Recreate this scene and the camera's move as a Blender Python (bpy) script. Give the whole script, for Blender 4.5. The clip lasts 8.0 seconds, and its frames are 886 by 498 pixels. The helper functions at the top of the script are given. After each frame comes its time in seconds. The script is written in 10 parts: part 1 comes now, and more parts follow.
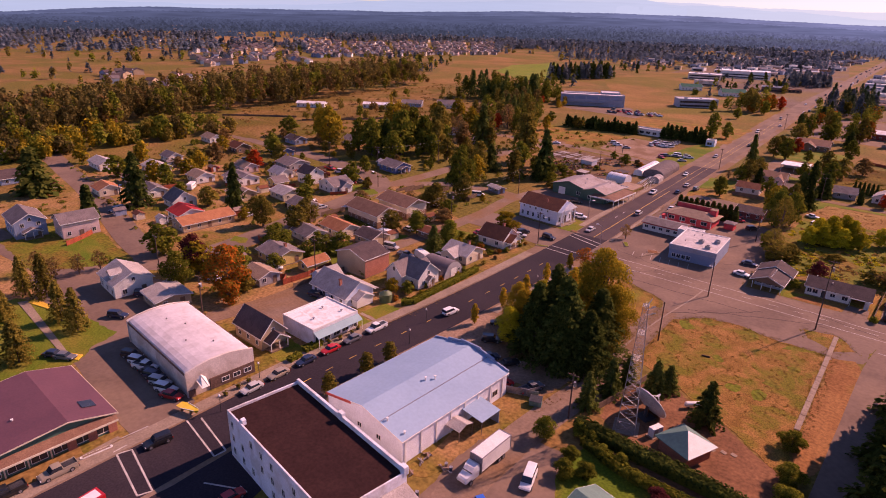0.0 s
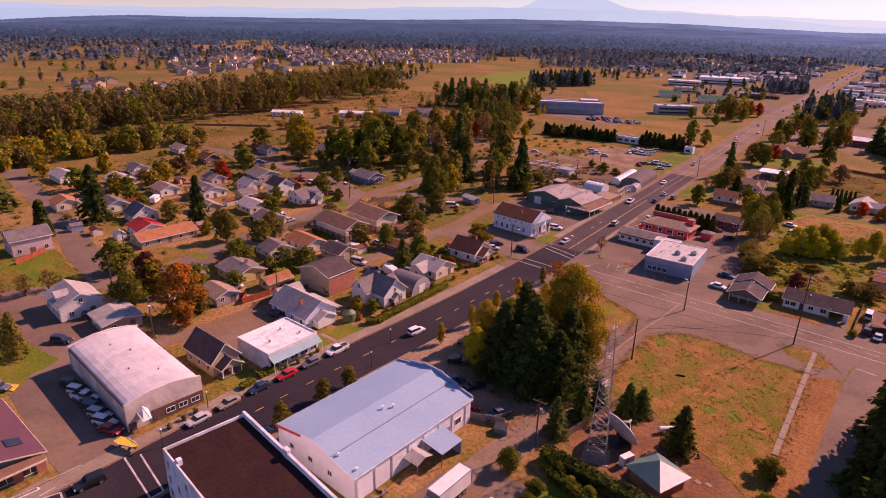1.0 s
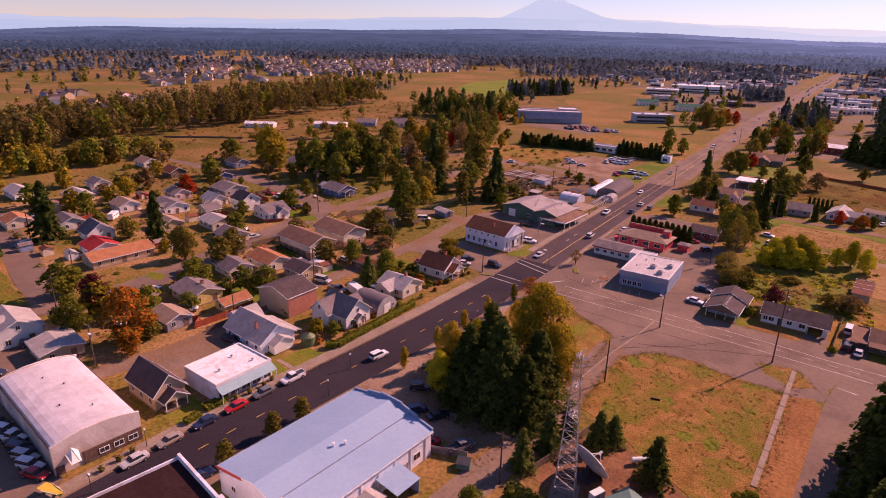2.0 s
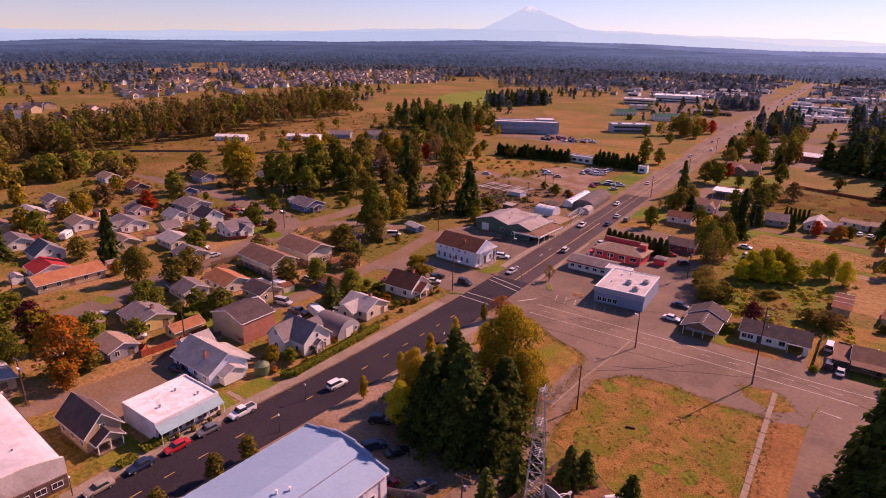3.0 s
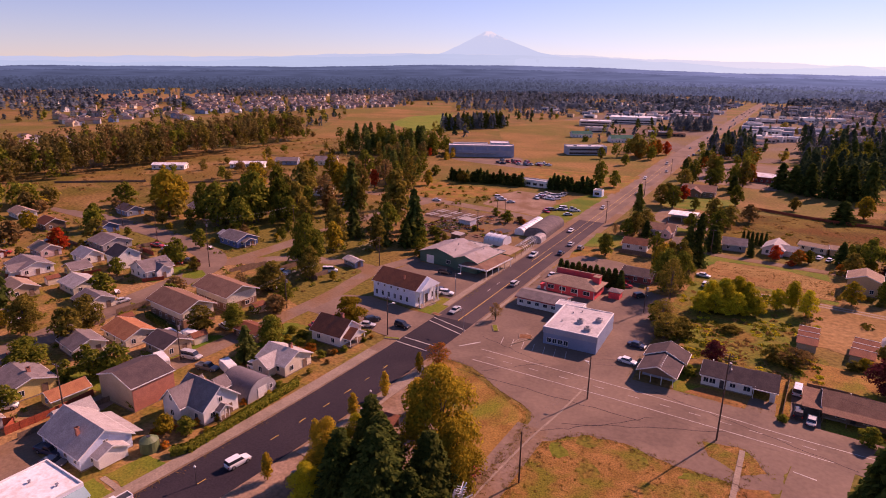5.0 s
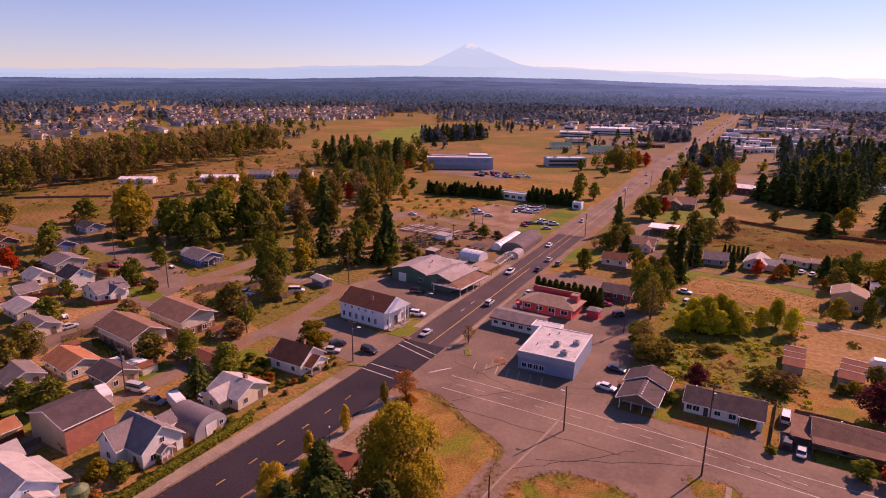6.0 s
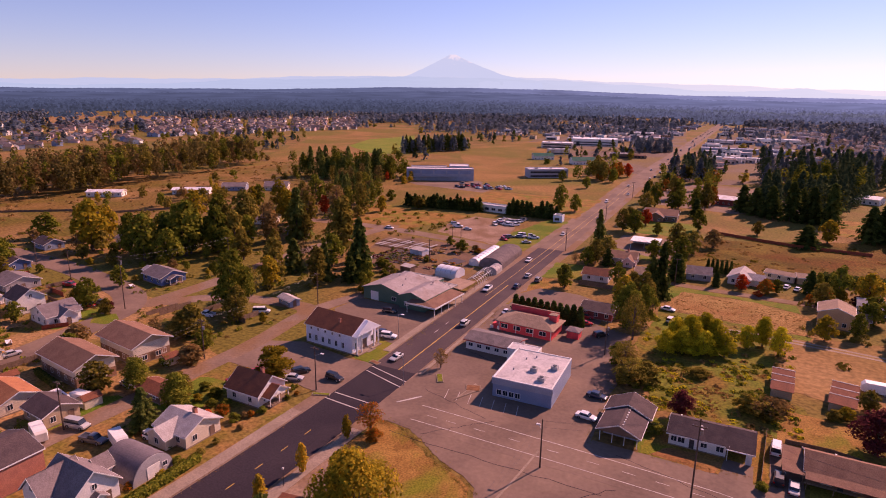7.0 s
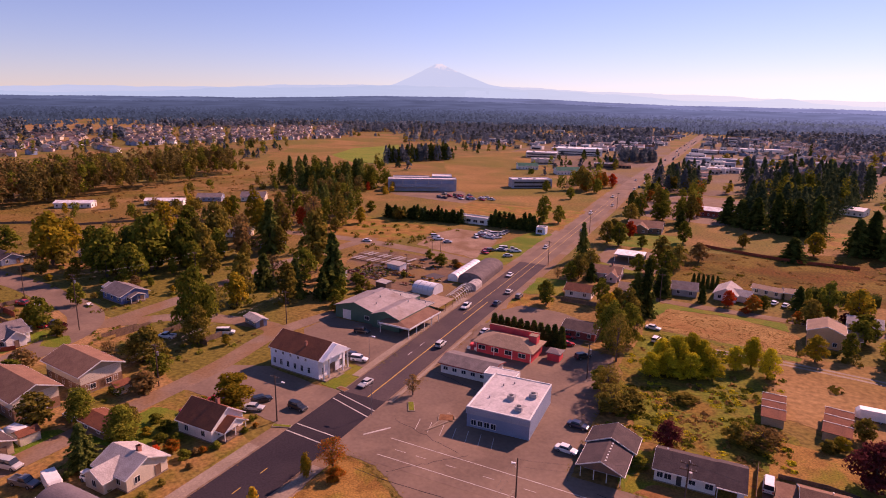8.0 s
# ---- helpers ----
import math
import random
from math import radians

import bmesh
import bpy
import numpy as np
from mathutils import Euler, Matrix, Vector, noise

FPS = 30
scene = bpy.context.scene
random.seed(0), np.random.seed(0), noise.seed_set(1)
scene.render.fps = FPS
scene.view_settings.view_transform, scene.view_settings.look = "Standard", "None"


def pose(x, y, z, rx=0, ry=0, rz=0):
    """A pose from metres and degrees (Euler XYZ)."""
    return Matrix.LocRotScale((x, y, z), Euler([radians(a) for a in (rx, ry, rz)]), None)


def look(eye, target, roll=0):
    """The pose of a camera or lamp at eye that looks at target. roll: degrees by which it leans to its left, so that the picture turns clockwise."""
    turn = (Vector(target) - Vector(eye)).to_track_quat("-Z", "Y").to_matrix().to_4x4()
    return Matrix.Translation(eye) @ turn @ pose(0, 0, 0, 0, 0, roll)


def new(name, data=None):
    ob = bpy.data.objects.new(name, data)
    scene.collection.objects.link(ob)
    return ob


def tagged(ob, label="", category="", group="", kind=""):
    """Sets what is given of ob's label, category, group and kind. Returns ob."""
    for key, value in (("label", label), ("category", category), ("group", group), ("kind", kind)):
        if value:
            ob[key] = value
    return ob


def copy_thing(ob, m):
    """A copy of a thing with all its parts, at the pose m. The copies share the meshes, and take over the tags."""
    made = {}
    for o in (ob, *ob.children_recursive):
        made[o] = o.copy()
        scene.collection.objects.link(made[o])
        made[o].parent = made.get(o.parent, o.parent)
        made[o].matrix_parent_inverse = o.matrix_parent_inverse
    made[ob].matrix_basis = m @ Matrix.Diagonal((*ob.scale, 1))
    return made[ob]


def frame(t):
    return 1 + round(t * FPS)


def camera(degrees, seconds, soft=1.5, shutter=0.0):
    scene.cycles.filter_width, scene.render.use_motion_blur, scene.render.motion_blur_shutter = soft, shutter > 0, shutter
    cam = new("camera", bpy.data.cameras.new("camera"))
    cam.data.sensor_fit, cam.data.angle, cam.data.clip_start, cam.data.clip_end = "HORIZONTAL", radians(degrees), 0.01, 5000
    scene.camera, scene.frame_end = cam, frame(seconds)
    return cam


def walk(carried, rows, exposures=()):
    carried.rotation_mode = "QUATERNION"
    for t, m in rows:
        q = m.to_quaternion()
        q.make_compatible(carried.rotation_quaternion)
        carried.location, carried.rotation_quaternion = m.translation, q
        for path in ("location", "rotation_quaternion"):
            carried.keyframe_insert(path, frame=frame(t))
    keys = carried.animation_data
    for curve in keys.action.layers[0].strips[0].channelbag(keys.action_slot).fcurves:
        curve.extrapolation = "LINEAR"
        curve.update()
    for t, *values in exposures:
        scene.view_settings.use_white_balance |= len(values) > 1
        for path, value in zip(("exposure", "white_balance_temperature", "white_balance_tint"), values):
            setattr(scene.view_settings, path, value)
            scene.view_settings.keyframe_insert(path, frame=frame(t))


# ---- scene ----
cam = camera(72.23, 8.0, soft=0.95)
ROWS = [
    (0.0, 78.39, -179.981, 70.696, 68.859, -1.565, 37.439),
    (0.5, 78.392, -175.735, 70.67, 69.181, -1.52, 36.744),
    (1.0, 78.295, -171.36, 70.575, 69.555, -1.457, 35.997),
    (1.5, 78.11, -166.867, 70.422, 69.974, -1.38, 35.206),
    (2.0, 77.846, -162.268, 70.222, 70.432, -1.294, 34.381),
    (2.5, 77.513, -157.573, 69.988, 70.922, -1.202, 33.53),
    (3.0, 77.119, -152.793, 69.731, 71.436, -1.108, 32.663),
    (3.5, 76.674, -147.939, 69.463, 71.968, -1.017, 31.788),
    (4.0, 76.188, -143.023, 69.196, 72.511, -0.932, 30.913),
    (4.5, 75.67, -138.055, 68.942, 73.058, -0.86, 30.048),
    (5.0, 75.13, -133.047, 68.712, 73.603, -0.802, 29.2),
    (5.5, 74.577, -128.009, 68.517, 74.138, -0.766, 28.377),
    (6.0, 74.021, -122.953, 68.371, 74.657, -0.754, 27.586),
    (6.5, 73.471, -117.889, 68.283, 75.153, -0.771, 26.836),
    (7.0, 72.937, -112.829, 68.267, 75.618, -0.823, 26.133),
    (7.5, 72.428, -107.783, 68.334, 76.047, -0.913, 25.486),
    (8.0, 71.953, -102.762, 68.496, 76.431, -1.046, 24.901),
]
EXPOSURE, KELVIN, TINT = 0.42, 6900, 55
walk(cam, [(t, pose(x, y, z, rx, ry, rz)) for t, x, y, z, rx, ry, rz in ROWS],
     [(0.0, EXPOSURE, KELVIN, TINT), (8.0, EXPOSURE, KELVIN, TINT)])

# ---- sky and sun ----
SUN_AZ, SUN_EL = 24.0, 35.0  # degrees from the road's direction towards its right, and above the horizon
world = bpy.data.worlds.new("sky")
scene.world = world
world.use_nodes = True
wn = world.node_tree.nodes
sky = wn.new("ShaderNodeTexSky")
sky.sky_type, sky.sun_disc = "NISHITA", False
sky.sun_elevation, sky.sun_rotation = radians(SUN_EL), radians(SUN_AZ)
sky.air_density, sky.dust_density, sky.ozone_density = 1.0, 0.0, 4.0
wn["Background"].inputs[1].default_value = 0.077
tint = wn.new("ShaderNodeMix")
tint.data_type, tint.blend_type, tint.inputs[0].default_value, tint.inputs[7].default_value = "RGBA", "MULTIPLY", 1.0, (0.92, 0.99, 1.12, 1.0)
world.node_tree.links.new(sky.outputs[0], tint.inputs[6])
world.node_tree.links.new(tint.outputs[2], wn["Background"].inputs[0])
sun = new("sun", bpy.data.lights.new("sun", "SUN"))
sun.data.energy, sun.data.angle, sun.data.color = 5.0, radians(0.55), (1.0, 0.70, 0.51)
toward = Vector((math.sin(radians(SUN_AZ)) * math.cos(radians(SUN_EL)), math.cos(radians(SUN_AZ)) * math.cos(radians(SUN_EL)), math.sin(radians(SUN_EL))))
sun.matrix_world = look(toward * 100, (0, 0, 0))


# ---- materials ----
def rgb(c):
    return (c[0], c[1], c[2], 1.0)


def surf(name, c1, c2, big=0.15, fine=3.0, rough=0.85, bump=0.15, metal=0.0, grain=0.35, rand=0.0, c3=None, spot=0.02,
         ribs=None, coat=0.0, cover=0.54, spec=0.5):
    """A surface of two tones in large uneven patches, a third in larger ones, with fine grain and relief."""
    m = bpy.data.materials.new(name)
    m.use_nodes = True
    t = m.node_tree
    N, L = t.nodes, t.links
    b = N["Principled BSDF"]
    b.inputs["Roughness"].default_value, b.inputs["Metallic"].default_value = rough, metal
    b.inputs["Specular IOR Level"].default_value = spec
    if coat:
        b.inputs["Coat Weight"].default_value = coat
    tc = N.new("ShaderNodeTexCoord")
    def noise_tex(scale, detail=4.0, dist=0.0):
        n = N.new("ShaderNodeTexNoise")
        n.inputs["Scale"].default_value, n.inputs["Detail"].default_value, n.inputs["Distortion"].default_value = scale, detail, dist
        L.new(tc.outputs["Object"], n.inputs["Vector"])
        return n
    def ramp(src, lo, hi):
        r = N.new("ShaderNodeMapRange")
        r.inputs["From Min"].default_value, r.inputs["From Max"].default_value = lo, hi
        L.new(src, r.inputs["Value"])
        return r.outputs["Result"]
    def mix(fac, a, c, blend="MIX"):
        x = N.new("ShaderNodeMix")
        x.data_type, x.blend_type = "RGBA", blend
        for slot, v in ((0, fac), (6, a), (7, c)):
            if isinstance(v, (int, float)):
                x.inputs[slot].default_value = v
            elif isinstance(v, tuple):
                x.inputs[slot].default_value = rgb(v)
            else:
                L.new(v, x.inputs[slot])
        return x.outputs[2]
    nb, nf = noise_tex(big, 6.0, 0.4), noise_tex(fine, 5.0)
    col = mix(ramp(nb.outputs["Fac"], 0.38, 0.62), c1, c2)
    if c3:
        ns = noise_tex(spot, 5.0, 0.6)
        col = mix(ramp(ns.outputs["Fac"], cover - 0.08, cover + 0.08), col, c3)
    if rand:
        oi = N.new("ShaderNodeObjectInfo")
        hv = N.new("ShaderNodeHueSaturation")
        L.new(col, hv.inputs["Color"])
        r = N.new("ShaderNodeMapRange")
        r.inputs["To Min"].default_value, r.inputs["To Max"].default_value = 1 - rand, 1 + rand
        L.new(oi.outputs["Random"], r.inputs["Value"])
        L.new(r.outputs["Result"], hv.inputs["Value"])
        col = hv.outputs["Color"]
    g = N.new("ShaderNodeMapRange")
    g.inputs["From Min"].default_value, g.inputs["From Max"].default_value = 0.3, 0.7
    g.inputs["To Min"].default_value, g.inputs["To Max"].default_value = 1 - grain, 1 + grain
    L.new(nf.outputs["Fac"], g.inputs["Value"])
    gc = N.new("ShaderNodeHueSaturation")
    L.new(col, gc.inputs["Color"])
    L.new(g.outputs["Result"], gc.inputs["Value"])
    L.new(gc.outputs["Color"], b.inputs["Base Color"])
    height = nf.outputs["Fac"]
    if ribs:
        w = N.new("ShaderNodeTexWave")
        w.bands_direction = ribs[0]
        w.inputs["Scale"].default_value, w.inputs["Distortion"].default_value = ribs[1], 0.0
        L.new(tc.outputs["Object"], w.inputs["Vector"])
        height = w.outputs["Fac"]
    if bump:
        bm_ = N.new("ShaderNodeBump")
        bm_.inputs["Strength"].default_value, bm_.inputs["Distance"].default_value = bump, 0.1
        L.new(height, bm_.inputs["Height"])
        L.new(bm_.outputs["Normal"], b.inputs["Normal"])
    return m


def leaf_mat(name, *tones, thin=0.40):
    """Leaves: each clump takes one of the tones, and lets some light through."""
    m = bpy.data.materials.new(name)
    m.use_nodes = True
    t = m.node_tree
    N, L = t.nodes, t.links
    N.remove(N["Principled BSDF"])
    geo = N.new("ShaderNodeNewGeometry")
    oi = N.new("ShaderNodeObjectInfo")
    r = N.new("ShaderNodeValToRGB")
    r.color_ramp.interpolation = "LINEAR"
    while len(r.color_ramp.elements) < len(tones):
        r.color_ramp.elements.new(0.5)
    for i, c in enumerate(tones):
        r.color_ramp.elements[i].position, r.color_ramp.elements[i].color = i / max(1, len(tones) - 1), rgb(c)
    L.new(geo.outputs["Random Per Island"], r.inputs["Fac"])
    hv = N.new("ShaderNodeHueSaturation")
    mr = N.new("ShaderNodeMapRange")
    mr.inputs["To Min"].default_value, mr.inputs["To Max"].default_value = 0.7, 1.25
    L.new(oi.outputs["Random"], mr.inputs["Value"])
    L.new(mr.outputs["Result"], hv.inputs["Value"])
    L.new(r.outputs["Color"], hv.inputs["Color"])
    d, tr, mx = N.new("ShaderNodeBsdfDiffuse"), N.new("ShaderNodeBsdfTranslucent"), N.new("ShaderNodeMixShader")
    mx.inputs[0].default_value = thin
    L.new(hv.outputs["Color"], d.inputs["Color"])
    L.new(hv.outputs["Color"], tr.inputs["Color"])
    L.new(d.outputs[0], mx.inputs[1])
    L.new(tr.outputs[0], mx.inputs[2])
    L.new(mx.outputs[0], N["Material Output"].inputs["Surface"])
    return m


M = {}
M["field"] = surf("dry_field", (0.260, 0.146, 0.048), (0.190, 0.110, 0.034), 0.05, 0.9, 0.95, 0.3, c3=(0.150, 0.118, 0.022), spot=0.016, grain=0.42, cover=0.50, spec=0.1)
M["dry_grass"] = surf("dry_grass", (0.310, 0.168, 0.042), (0.215, 0.108, 0.026), 0.20, 2.6, 0.95, 0.12, c3=(0.165, 0.160, 0.014), spot=0.085, grain=0.42, cover=0.59, spec=0.1)
M["lawn"] = surf("lawn", (0.125, 0.155, 0.014), (0.200, 0.165, 0.024), 0.13, 2.4, 0.95, 0.25, c3=(0.092, 0.140, 0.010), spot=0.07, grain=0.35, spec=0.1)
M["green_field"] = surf("green_field", (0.15, 0.20, 0.025), (0.20, 0.21, 0.035), 0.03, 0.9, 0.95, 0.2, spec=0.05)
M["tan_field"] = surf("tan_field", (0.315, 0.185, 0.076), (0.255, 0.142, 0.054), 0.03, 0.7, 0.95, 0.2, c3=(0.235, 0.150, 0.048), spot=0.009, grain=0.3, spec=0.05)
M["mown_field"] = surf("mown_dry_field", (0.285, 0.160, 0.056), (0.215, 0.128, 0.040), 0.022, 0.6, 0.95, 0.15, c3=(0.165, 0.132, 0.030), spot=0.011, grain=0.35, cover=0.52, spec=0.05)
M["weeds"] = surf("weedy_grass", (0.125, 0.128, 0.013), (0.195, 0.118, 0.022), 0.16, 1.2, 0.95, 0.6, c3=(0.135, 0.150, 0.013), spot=0.06, grain=0.45, spec=0.1)
M["scrub"] = surf("scrub_grass", (0.262, 0.142, 0.044), (0.150, 0.122, 0.018), 0.12, 1.3, 0.95, 0.5, c3=(0.330, 0.185, 0.078), spot=0.05, grain=0.42, spec=0.1)
M["meadow"] = surf("brown_meadow", (0.138, 0.054, 0.012), (0.088, 0.062, 0.010), 0.035, 1.0, 0.95, 0.6, c3=(0.165, 0.112, 0.020), spot=0.03, grain=0.5, spec=0.05)
M["lot_grass"] = surf("mottled_lot_grass", (0.300, 0.150, 0.044), (0.205, 0.108, 0.024), 0.34, 3.4, 0.95, 0.2, c3=(0.150, 0.128, 0.014), spot=0.16, grain=0.5, cover=0.53, spec=0.1)
M["pasture"] = surf("rough_pasture", (0.185, 0.108, 0.030), (0.120, 0.098, 0.018), 0.022, 0.7, 0.95, 0.5, c3=(0.245, 0.142, 0.052), spot=0.03, grain=0.45, spec=0.05)
M["dirt"] = surf("bare_dirt", (0.235, 0.112, 0.055), (0.170, 0.080, 0.040), 0.16, 1.5, 0.95, 0.3, grain=0.3, spec=0.1)
M["pale_dirt"] = surf("pale_packed_dirt", (0.31, 0.205, 0.140), (0.25, 0.160, 0.105), 0.14, 1.5, 0.95, 0.2, c3=(0.21, 0.125, 0.070), spot=0.07, grain=0.25, spec=0.1)
M["gravel"] = surf("gravel", (0.245, 0.168, 0.122), (0.200, 0.136, 0.098), 0.14, 1.6, 0.95, 0.15, c3=(0.22, 0.130, 0.070), spot=0.05, grain=0.18, spec=0.1)
M["asphalt"] = surf("dark_asphalt", (0.034, 0.026, 0.033), (0.041, 0.031, 0.037), 0.10, 3.0, 0.95, 0.15, grain=0.22, c3=(0.029, 0.022, 0.029), spot=0.05, spec=0.15)
M["fallow"] = surf("fallow_straw", (0.325, 0.200, 0.072), (0.240, 0.145, 0.046), 0.07, 2.2, 0.95, 0.4, c3=(0.270, 0.140, 0.048), spot=0.10, grain=0.55, spec=0.05)
M["verge"] = surf("reddish_dry_verge", (0.300, 0.142, 0.050), (0.240, 0.106, 0.036), 0.12, 1.6, 0.95, 0.3, c3=(0.235, 0.150, 0.030), spot=0.06, grain=0.3, cover=0.60, spec=0.1)
M["mid_asphalt"] = surf("weathered_asphalt", (0.082, 0.058, 0.060), (0.098, 0.070, 0.068), 0.08, 2.0, 0.95, 0.1, c3=(0.070, 0.050, 0.054), spot=0.05, grain=0.16, spec=0.15)
M["old_asphalt"] = surf("worn_asphalt", (0.192, 0.130, 0.096), (0.160, 0.108, 0.080), 0.09, 1.1, 0.9, 0.06, c3=(0.222, 0.150, 0.108), spot=0.06, grain=0.11, spec=0.15)
M["town_ground"] = surf("trodden_town_ground", (0.185, 0.130, 0.098), (0.150, 0.100, 0.070), 0.02, 0.5, 0.95, 0.1, c3=(0.190, 0.128, 0.045), spot=0.012, grain=0.3, cover=0.52, spec=0.1)
M["concrete"] = surf("concrete", (0.29, 0.215, 0.155), (0.235, 0.170, 0.120), 0.25, 3.0, 0.9, 0.15, grain=0.2)
M["white_line"] = surf("white_road_paint", (0.52, 0.47, 0.43), (0.38, 0.34, 0.31), 0.4, 4.0, 0.7, 0.05, grain=0.3)
M["yellow_line"] = surf("yellow_road_paint", (0.60, 0.38, 0.06), (0.50, 0.31, 0.05), 0.4, 4.0, 0.7, 0.05, grain=0.25)
M["kerb_yellow"] = surf("yellow_kerb_paint", (0.75, 0.46, 0.03), (0.65, 0.38, 0.03), 0.4, 4.0, 0.7, 0.05)
M["kerb_red"] = surf("red_kerb_paint", (0.45, 0.06, 0.04), (0.38, 0.05, 0.04), 0.4, 4.0, 0.7, 0.05)
# roofs
for k, a, b in (("roof_grey", (0.212, 0.172, 0.166), (0.160, 0.130, 0.126)), ("roof_dark", (0.072, 0.050, 0.050), (0.095, 0.066, 0.063)),
                ("roof_brown", (0.205, 0.108, 0.070), (0.250, 0.138, 0.088)), ("roof_red", (0.215, 0.078, 0.040), (0.165, 0.060, 0.034)),
                ("roof_orange", (0.40, 0.17, 0.075), (0.33, 0.13, 0.06)), ("roof_tan", (0.34, 0.23, 0.16), (0.28, 0.19, 0.13)),
                ("roof_brightred", (0.42, 0.035, 0.03), (0.35, 0.03, 0.028)), ("roof_light", (0.42, 0.375, 0.35), (0.34, 0.30, 0.28))):
    M[k] = surf(k.replace("roof_", "shingles_"), a, b, 0.5, 5.0, 0.9, 0.25, grain=0.25, rand=0.08, spec=0.2)
M["roof_slate"] = surf("dark_grey_shingles", (0.105, 0.082, 0.082), (0.135, 0.105, 0.102), 0.5, 5.0, 0.9, 0.2, grain=0.25, rand=0.15, spec=0.2)
M["nursery"] = surf("trodden_nursery_ground", (0.185, 0.112, 0.072), (0.140, 0.086, 0.056), 0.12, 1.5, 0.95, 0.2, c3=(0.205, 0.125, 0.045), spot=0.06, grain=0.3, spec=0.1)
M["bed_cloth"] = surf("dark_ground_cloth", (0.075, 0.064, 0.070), (0.100, 0.082, 0.084), 0.3, 2.5, 0.9, 0.1, grain=0.3, spec=0.15)
M["roof_dull"] = surf("dull_grey_metal", (0.170, 0.140, 0.145), (0.140, 0.115, 0.120), 0.4, 3.0, 0.7, 0.1, grain=0.15, spec=0.2)
M["roof_maroon"] = surf("maroon_metal_roof", (0.125, 0.048, 0.058), (0.145, 0.056, 0.066), 0.2, 2.5, 0.55, 0.2, grain=0.1)
M["roof_blue"] = surf("pale_blue_metal_roof", (0.26, 0.375, 0.50), (0.29, 0.41, 0.535), 0.12, 1.5, 0.55, 0.06, grain=0.05, spec=0.3)
M["roof_white"] = surf("white_roof_membrane", (0.80, 0.78, 0.78), (0.73, 0.71, 0.71), 0.22, 2.0, 0.8, 0.1, c3=(0.62, 0.57, 0.54), spot=0.5, grain=0.1)
M["roof_patched"] = surf("patched_pale_roof", (0.54, 0.495, 0.480), (0.46, 0.42, 0.41), 0.3, 2.0, 0.8, 0.1, c3=(0.36, 0.33, 0.32), spot=0.45, grain=0.12, cover=0.6, spec=0.2)
M["roof_silver"] = surf("silver_roof_coating", (0.66, 0.60, 0.60), (0.61, 0.55, 0.55), 0.15, 1.2, 0.6, 0.08, c3=(0.55, 0.49, 0.48), spot=0.3, grain=0.08)
M["roof_tar"] = surf("dark_tar_roof", (0.036, 0.016, 0.015), (0.044, 0.020, 0.018), 0.2, 2.0, 0.95, 0.1, grain=0.2, spec=0.08)
M["roof_teal"] = surf("teal_metal_roof", (0.035, 0.125, 0.092), (0.045, 0.150, 0.108), 0.3, 2.0, 0.85, 0.2, grain=0.12, ribs=("X", 2.0), spec=0.1)
M["roof_green"] = surf("green_metal_roof", (0.085, 0.17, 0.145), (0.10, 0.20, 0.165), 0.3, 2.0, 0.6, 0.2, grain=0.12, ribs=("X", 2.0))
M["roof_metal"] = surf("grey_metal_roof", (0.40, 0.37, 0.36), (0.33, 0.30, 0.30), 0.2, 1.5, 0.55, 0.25, grain=0.12, ribs=("X", 2.0))
M["roof_weathered"] = surf("weathered_pale_metal_roof", (0.34, 0.285, 0.270), (0.28, 0.232, 0.220), 0.22, 1.5, 0.65, 0.2, c3=(0.25, 0.185, 0.160), spot=0.12, grain=0.15, ribs=("X", 2.0), cover=0.6, spec=0.3)
M["roof_rust"] = surf("weathered_brown_metal_roof", (0.22, 0.14, 0.11), (0.30, 0.21, 0.17), 0.25, 1.5, 0.7, 0.2, grain=0.2)
# walls
for k, a, b in (("white", (0.80, 0.76, 0.69), (0.73, 0.69, 0.62)), ("coolwhite", (0.79, 0.80, 0.84), (0.72, 0.73, 0.77)), ("cream", (0.72, 0.62, 0.46), (0.66, 0.56, 0.41)), ("tan", (0.50, 0.37, 0.23), (0.45, 0.33, 0.20)),
                ("paleblue", (0.60, 0.68, 0.80), (0.54, 0.62, 0.74)), ("blue", (0.10, 0.16, 0.34), (0.09, 0.14, 0.30)), ("slate", (0.24, 0.30, 0.42), (0.21, 0.27, 0.38)),
                ("green", (0.07, 0.15, 0.105), (0.06, 0.13, 0.09)), ("red", (0.74, 0.070, 0.075), (0.66, 0.058, 0.062)), ("grey", (0.38, 0.36, 0.36), (0.33, 0.31, 0.31)),
                ("bluegrey", (0.34, 0.36, 0.42), (0.30, 0.32, 0.37)), ("yellow", (0.74, 0.55, 0.18), (0.68, 0.50, 0.16)), ("brown", (0.22, 0.13, 0.08), (0.18, 0.11, 0.07)),
                ("peach", (0.64, 0.42, 0.23), (0.58, 0.37, 0.20)), ("darkred", (0.30, 0.06, 0.045), (0.26, 0.05, 0.04)), ("pink", (0.62, 0.45, 0.42), (0.56, 0.40, 0.37))):
    M[k] = surf(k + "_siding", a, b, 0.35, 4.0, 0.75, 0.25, grain=0.1, ribs=("Z", 3.2))
M["brick"] = surf("red_brick", (0.42, 0.16, 0.10), (0.35, 0.13, 0.085), 0.5, 6.0, 0.9, 0.2, grain=0.25)
M["brown_brick"] = surf("brown_brick", (0.300, 0.165, 0.085), (0.245, 0.130, 0.068), 0.5, 6.0, 0.9, 0.2, grain=0.25)
